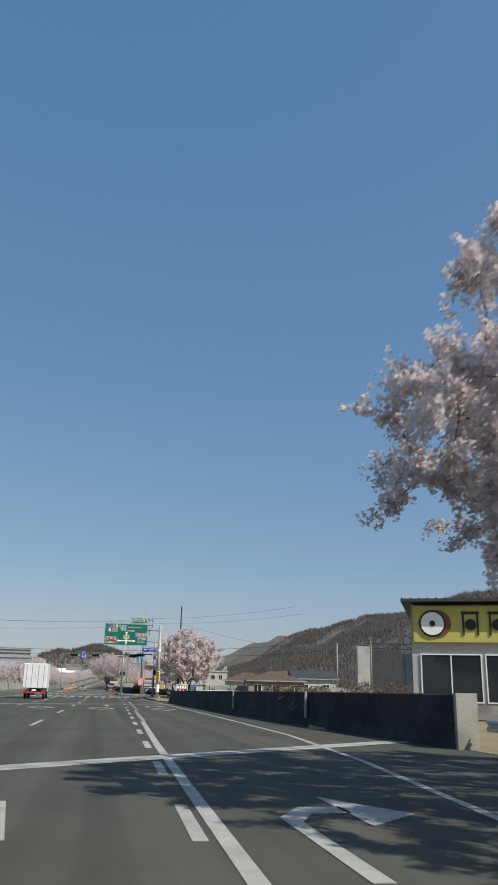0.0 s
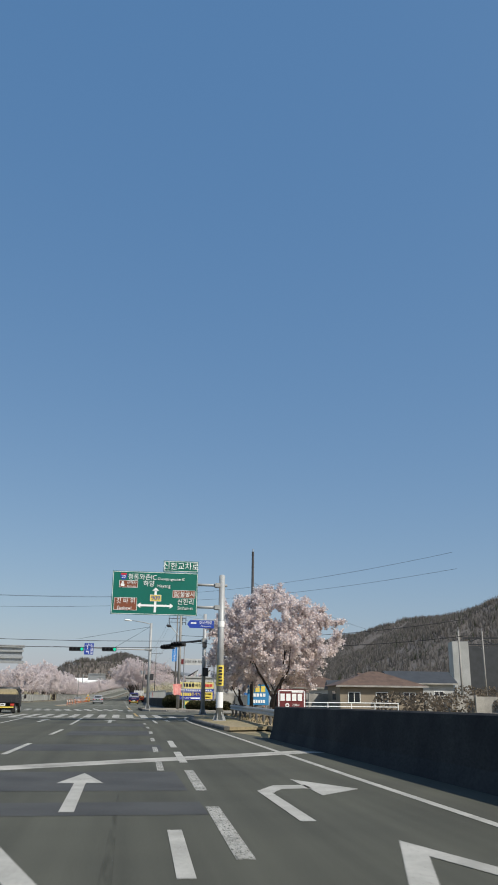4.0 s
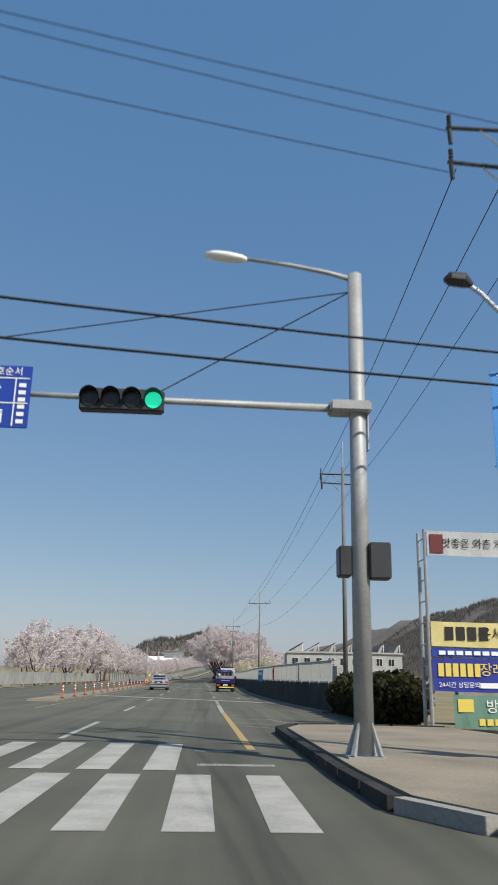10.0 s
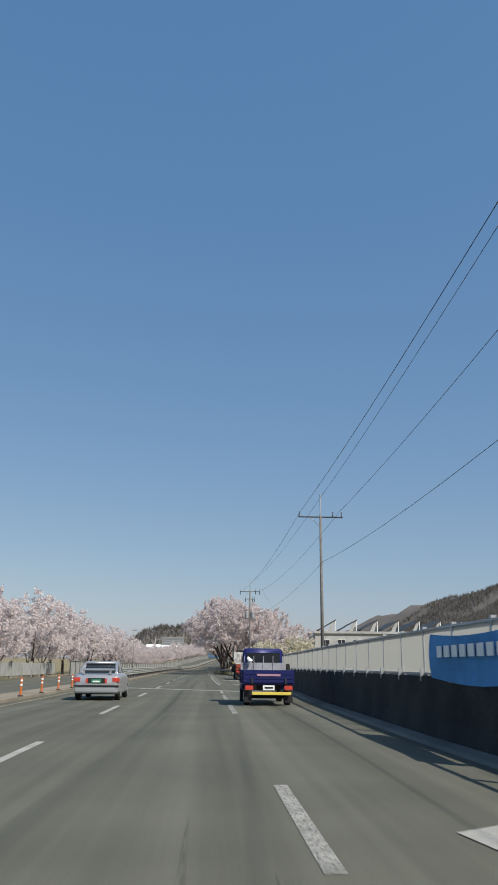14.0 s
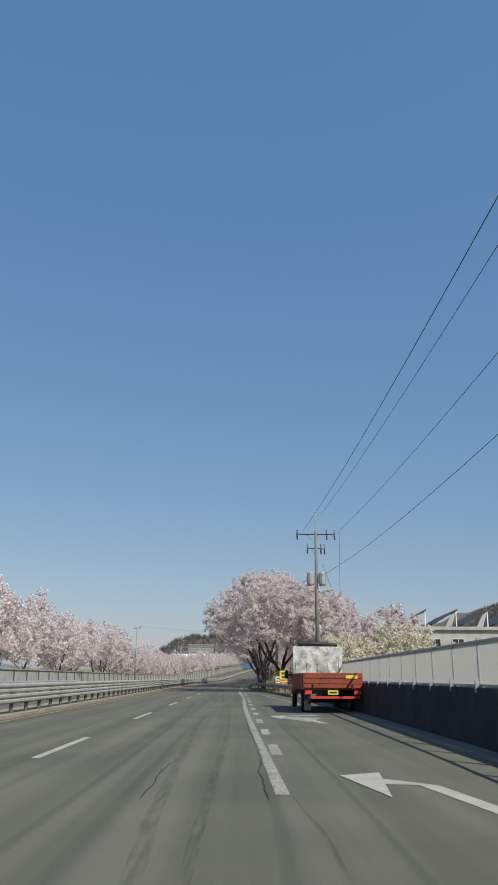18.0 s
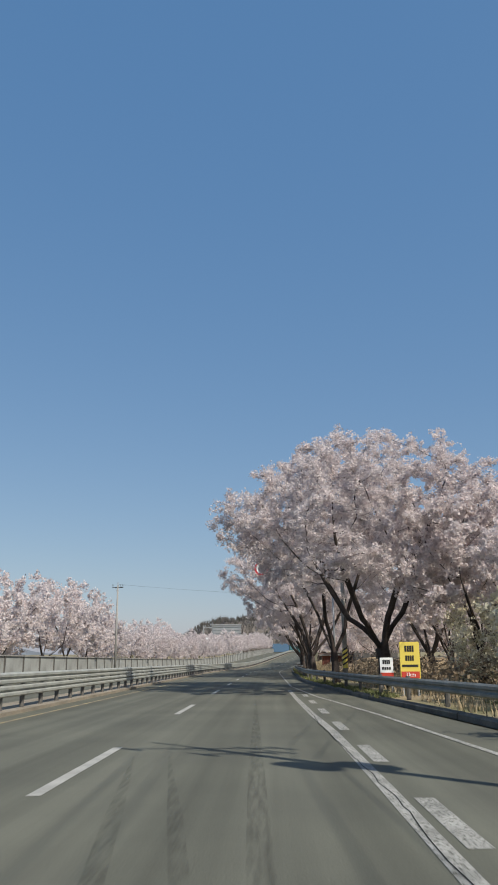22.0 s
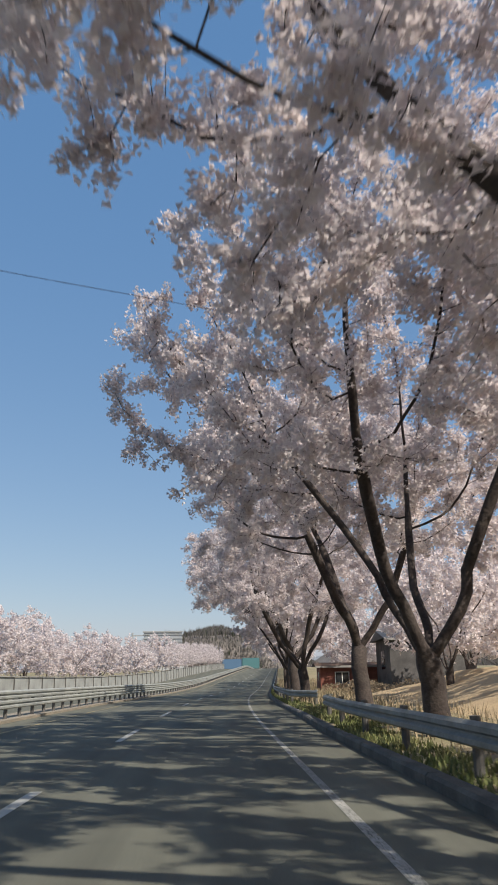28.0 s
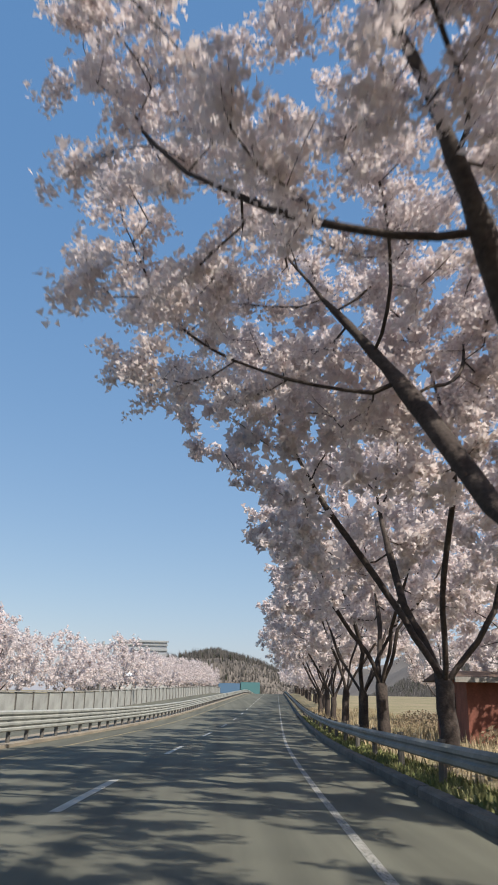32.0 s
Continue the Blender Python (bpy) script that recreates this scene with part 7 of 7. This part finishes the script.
crash_blocks()
bar_sign("blue_roadside_sign", "blue signboard with pale writing bars beneath the cherry tree", 9.3, 101.0, 0.7, 1.45, 1.35, plain("board_blue", (0.03, 0.2, 0.42), 0.5), letters(0.1, 0.9, 3, 0.62, 0.9, M_SIGNY) + letters(0.12, 0.88, 5, 0.4, 0.55, M_SIGNW) + letters(0.15, 0.85, 6, 0.1, 0.25, M_SIGNW), ground=0.15)
gr = thing("white_railing", "white pipe railing by the side road", "railing", (14, 113.8, 0), -3, kind="structure")
for z in (0.35, 0.7, 1.0):
    part("rail", tube([(0, 0, z), (10, 0, z)], 0.035, 8), M_SIGNW, gr)
for k in range(6):
    part("post", tube([(2 * k, 0, 0), (2 * k, 0, 1.05)], 0.04, 8), M_SIGNW, gr)


def bank():
    """A mound of dry grass behind the trees."""
    bm = bmesh.new()
    rows = []
    for i in range(19):
        y = 334 + 2.5 * i
        e = math.sin(math.pi * i / 18) ** 0.6
        rows.append([bm.verts.new((6.6 + 1.5 * j, y, 0.16 + e * (1.9 * (1 - math.cos(math.pi * min(1, j / 5))) / 2 * (0.8 + 0.3 * noise.noise(Vector((j * 0.6, y / 6, 3)))) - (0.25 if j == 0 else 0)))) for j in range(12)])
    for a, b in zip(rows, rows[1:]):
        for j in range(11):
            bm.faces.new((a[j], a[j + 1], b[j + 1], b[j]))
    solo("grass_bank", bm, M_STRAW, "golden dry-grass bank behind the cherry trees", "bank", kind="structure", smooth=True)


bank()


def enclosure():
    """A low walled yard with panes on posts and a sheet thrown over its roof."""
    s = thing("roadside_yard", "low concrete yard wall with clouded panes and a blue tarpaulin", "enclosure", (11.6, 124.6, 0.0), -31)
    part("wall", box(0, 4.6, 0, 0.2, 0, 0.62, bevel=0.02), M_CONC, s)
    for k in range(4):
        part("post", box(1.5 * k, 1.5 * k + 0.07, 0.06, 0.13, 0.62, 1.5), M_DARKM, s)
    for k in range(3):
        part("pane", box(1.5 * k + 0.08, 1.5 * k + 1.49, 0.085, 0.1, 0.66, 1.45), M_PANEL, s, "clouded pane")
    part("rail", box(0, 4.6, 0.05, 0.14, 1.5, 1.56), M_STEEL, s)
    bm = bmesh.new()
    rows = []
    for i in range(6):
        rows.append([bm.verts.new((0.6 + 3.2 * j / 12, 0.3 + 2.2 * i / 5, 1.56 + 0.2 * math.sin(math.pi * i / 5) + 0.05 * math.sin(1.9 * j + i))) for j in range(13)])
    for a, b in zip(rows, rows[1:]):
        for j in range(12):
            bm.faces.new((a[j], a[j + 1], b[j + 1], b[j]))
    part("tarpaulin", bm, material("blue_tarpaulin", (0.025, 0.1, 0.26), 0.6, spread=0.1, scale=2, fine=12, bump=0.2), s, "creased blue tarpaulin", smooth=True)
    part("cloth", plate([(3.2, 0.75), (4.3, 0.7), (4.35, 1.5), (3.25, 1.52)], -0.04, -0.02), M_SIGNW, s, "pale hanging cloth")
    part("back_post", box(0.0, 0.1, 2.4, 2.5, 0, 1.6), M_DARKM, s)
    part("back_post", box(4.3, 4.4, 2.4, 2.5, 0, 1.6), M_DARKM, s)


enclosure()


# ---- planting ----
tree_row([tree_proto(81, 7.8, 6.3, 3.1, 28000, "cherry tree in bloom hanging over the turning lane", group="cherry trees by the junction", lean=(-0.4, 0.2), fork=1.5, size=(0.034, 0.062), per=6, ball=0.075, seeds=620, near=0.62)], [(0, 8.7, 8.4, 0.0, 0, 1.03)])
tree_row([tree_proto(92, 7.6, 4.1, 1.9, 18000, "rounded cherry tree in full bloom at the road corner", group="cherry trees by the junction", fork=1.2, radius=0.15, limbs=3, size=(0.045, 0.085), per=5, ball=0.09, seeds=420, near=0.65, stems=2)], [(0, 9.5, 93.4, 0.15, 40, 1.0), (0, 9.7, 102.4, 0.15, 160, 0.9)])
extra = [(11, 362, 1.1), (15, 372, 1.2), (19, 384, 1.2), (14, 402, 1.15), (20, 412, 1.2), (26, 398, 1.2), (17, 430, 1.2), (17, 341, 1.1), (27, 350, 1.3), (14.5, 320, 1.1), (13, 334, 1.2), (13, 352, 1.2), (20, 345, 1.1)]
for k, (x, y, s) in enumerate(extra):
    c = copy_thing(mid[k % 2], pose(x, y, 0.1, 0, 0, 67 * k))
    c.scale = (s, s, s)
for k, (x, y, s) in enumerate(((-14, 330, 0.8), (-22, 420, 1.2), (-26, 380, 1.2), (-28, 300, 1.1), (-30, 260, 1.0), (-24, 236, 0.9), (18, 226, 0.5))):
    c = copy_thing(mid[k % 2], pose(x if x != -14 else -24, y, 0.0, 0, 0, 41 * k))
    c.scale = (s, s, s)
shrub = tree_proto(103, 4.2, 2.5, 0.4, 2200, "pale cream blossoming shrub behind the guard rail", fork=0.35, radius=0.06, limbs=4, size=(0.05, 0.09), per=4, ball=0.1, seeds=160, near=0.45, mat=M_BLOSSOM_W, name="blossom_shrub", group="roadside shrubs", category="shrub")
tree_row([shrub], [(0, 8.4, 270, 0.1, 0, 1.0), (0, 9.5, 274.5, 0.1, 70, 1.1), (0, 8.8, 279, 0.1, 140, 1.0), (0, 10.5, 284, 0.1, 210, 1.15), (0, 9.2, 289, 0.1, 300, 0.9), (0, 12.5, 279, 0.1, 20, 1.2), (0, 13, 270, 0.1, 95, 1.2)])


def blades(name, label, regions, count, height, mats, seed, width=0.02, category="grass"):
    """Upright grass blades over strips (x0, x1, y0, y1, z)."""
    rng = random.Random(seed)
    bm = bmesh.new()
    area = [(b - a) * (d - c) for a, b, c, d, _ in regions]
    for _ in range(count):
        a, b, c, d, z = rng.choices(regions, area)[0]
        x, y = rng.uniform(a, b), rng.uniform(c, d)
        x += off(y) if y > 345 else 0
        h = rng.uniform(*height)
        t, lean = rng.uniform(0, 6.28), rng.uniform(0, 0.5) * h
        dx, dy = math.cos(t), math.sin(t)
        w = width * rng.uniform(0.7, 1.6)
        f = bm.faces.new([bm.verts.new(p) for p in ((x - dy * w, y + dx * w, z), (x + dy * w, y - dx * w, z), (x + dx * lean, y + dy * lean, z + h))])
        f.material_index = 0 if rng.random() < 0.85 else len(mats) - 1
    return solo(name, bm, mats, label, category, kind="stuff")


blades("dry_grass", "tufts of dry straw-coloured grass behind the guard rail", [(5.0, 12, 262, 310, 0.12), (4.2, 12, 310, 345, 0.12), (4.1, 12, 345, 460, 0.15)], 24000, (0.12, 0.55), [M_GRASS, M_EARTH], 4, 0.018)
blades("verge_weeds", "fresh green weeds along the kerb under the guard rail", [(4.0, 4.8, 284, 289, 0.12), (3.75, 4.6, 289, 294, 0.12), (3.45, 4.3, 294, 300, 0.12), (3.15, 4.0, 300, 308, 0.12), (2.95, 3.8, 308, 324, 0.12), (3.15, 4.1, 324, 345, 0.12), (3.4, 4.9, 345, 372, 0.13), (3.4, 4.3, 372, 440, 0.13), (6.3, 7.0, 262, 280, 0.1)], 36000, (0.03, 0.16), [M_FRESH, M_GREEN], 6, 0.026)
blades("corner_grass", "short dry grass on the corner verge", [(7.9, 14, 76, 104, 0.17), (7.4, 7.9, 76, 92, 0.17)], 14000, (0.04, 0.16), [M_GRASS, M_MOSS], 7, 0.02)
blades("field_grass", "pale dry grass beyond the parapet", [(8.5, 30, 225, 262, 0.0), (12, 34, 262, 300, 0.1)], 12000, (0.4, 1.6), [M_GRASS, M_GREEN], 9, 0.05)


def hedge(name, label, blocks, count, seed, size=(0.06, 0.13), mat=None):
    """Dense leaves in rounded blocks (x, y, z, rx, ry, rz)."""
    rng = np.random.default_rng(seed)
    vol = np.array([b[3] * b[4] for b in blocks])
    pick = rng.choice(len(blocks), count, p=vol / vol.sum())
    B_ = np.array(blocks)[pick]
    u = rng.normal(size=(count, 3))
    u /= np.linalg.norm(u, axis=1)[:, None]
    c = B_[:, :3] + u * B_[:, 3:] * rng.uniform(0.55, 1.05, (count, 1)) ** 0.7
    c[:, 2] = np.maximum(c[:, 2], 0.05)
    a = rng.normal(size=(count, 3))
    a /= np.linalg.norm(a, axis=1)[:, None]
    b = np.cross(a, rng.normal(size=(count, 3)))
    b /= np.linalg.norm(b, axis=1)[:, None]
    r = rng.uniform(*size, (count, 1))
    v = np.stack([c + a * r, c + b * r * 0.6, c - a * r, c - b * r * 0.6], 1)
    me = bpy.data.meshes.new(name)
    me.from_pydata(v.reshape(-1, 3).tolist(), [], np.arange(count * 4).reshape(-1, 4).tolist())
    me.materials.append(mat or M_HEDGE)
    ob = new(name, me)
    return tagged(ob, label, "hedge", kind="stuff")


hedge("hedge", "dark clipped evergreen hedge beside the service road", [(6.95, 141.9 + 1.8 * k, 0.7, 1.0, 1.4, 0.85) for k in range(5)] + [(8.3 + 0.36 * k, 131.6 - 0.85 * k, 0.42, 0.75, 0.75, 0.55) for k in range(8)], 34000, 12)
hedge("brushwood", "leafless grey-brown brushwood behind the parapet", [(9.5, 152 + 5 * k, 0.8, 1.4, 2.2, 0.9) for k in range(4)] + [(26 + 4 * k, 120 + 3 * (k % 3), 0.8, 2.2, 2.0, 1.2) for k in range(5)] + [(46 + 5 * k, 150 + 4 * (k % 2), 1.2, 3, 3, 2.0) for k in range(6)], 12000, 14, (0.1, 0.22), blossom_material("twig_brown", (0.12, 0.1, 0.08), (0.19, 0.16, 0.12)))

hedge("undergrowth", "tangled leafless brown undergrowth behind the cherry trees", [(9.0 + 1.6 * math.sin(2.1 * k), 262 + 4.6 * k, 0.5, 1.7, 2.6, 1.0 + 0.25 * math.sin(3.7 * k)) for k in range(15)] + [(10.6 + off(348 + 5 * k) + 1.2 * math.sin(1.7 * k), 348 + 5 * k, 0.35, 1.6, 2.7, 0.75 + 0.2 * math.sin(2.9 * k)) for k in range(5, 16)], 34000, 19, (0.025, 0.11), blossom_material("dead_stems", (0.2, 0.155, 0.11), (0.36, 0.29, 0.2)))


# ---- the climb at the far end ----
def lift(ob):
    """Raises a mesh, or a placed thing, by the rise of the land under it."""
    if ob.location.length > 1e-6 or ob.type != 'MESH':
        ob.location.z += rise(ob.location.y)
        return
    n = len(ob.data.vertices)
    co = np.empty(n * 3)
    ob.data.vertices.foreach_get("co", co)
    co = co.reshape(-1, 3)
    if co[:, 1].max() > 395:
        co[:, 2] += np.array([rise(v) for v in co[:, 1]])
        ob.data.vertices.foreach_set("co", co.ravel())
        ob.data.update()


for ob in list(scene.collection.objects):
    if ob.parent is None and ob.type in {'MESH', 'EMPTY'}:
        if ob.type == 'EMPTY' and ob.location.length < 1e-6:
            for c in ob.children:
                lift(c)
        else:
            lift(ob)
            if ob.name == "road":
                for c in ob.children:
                    lift(c)
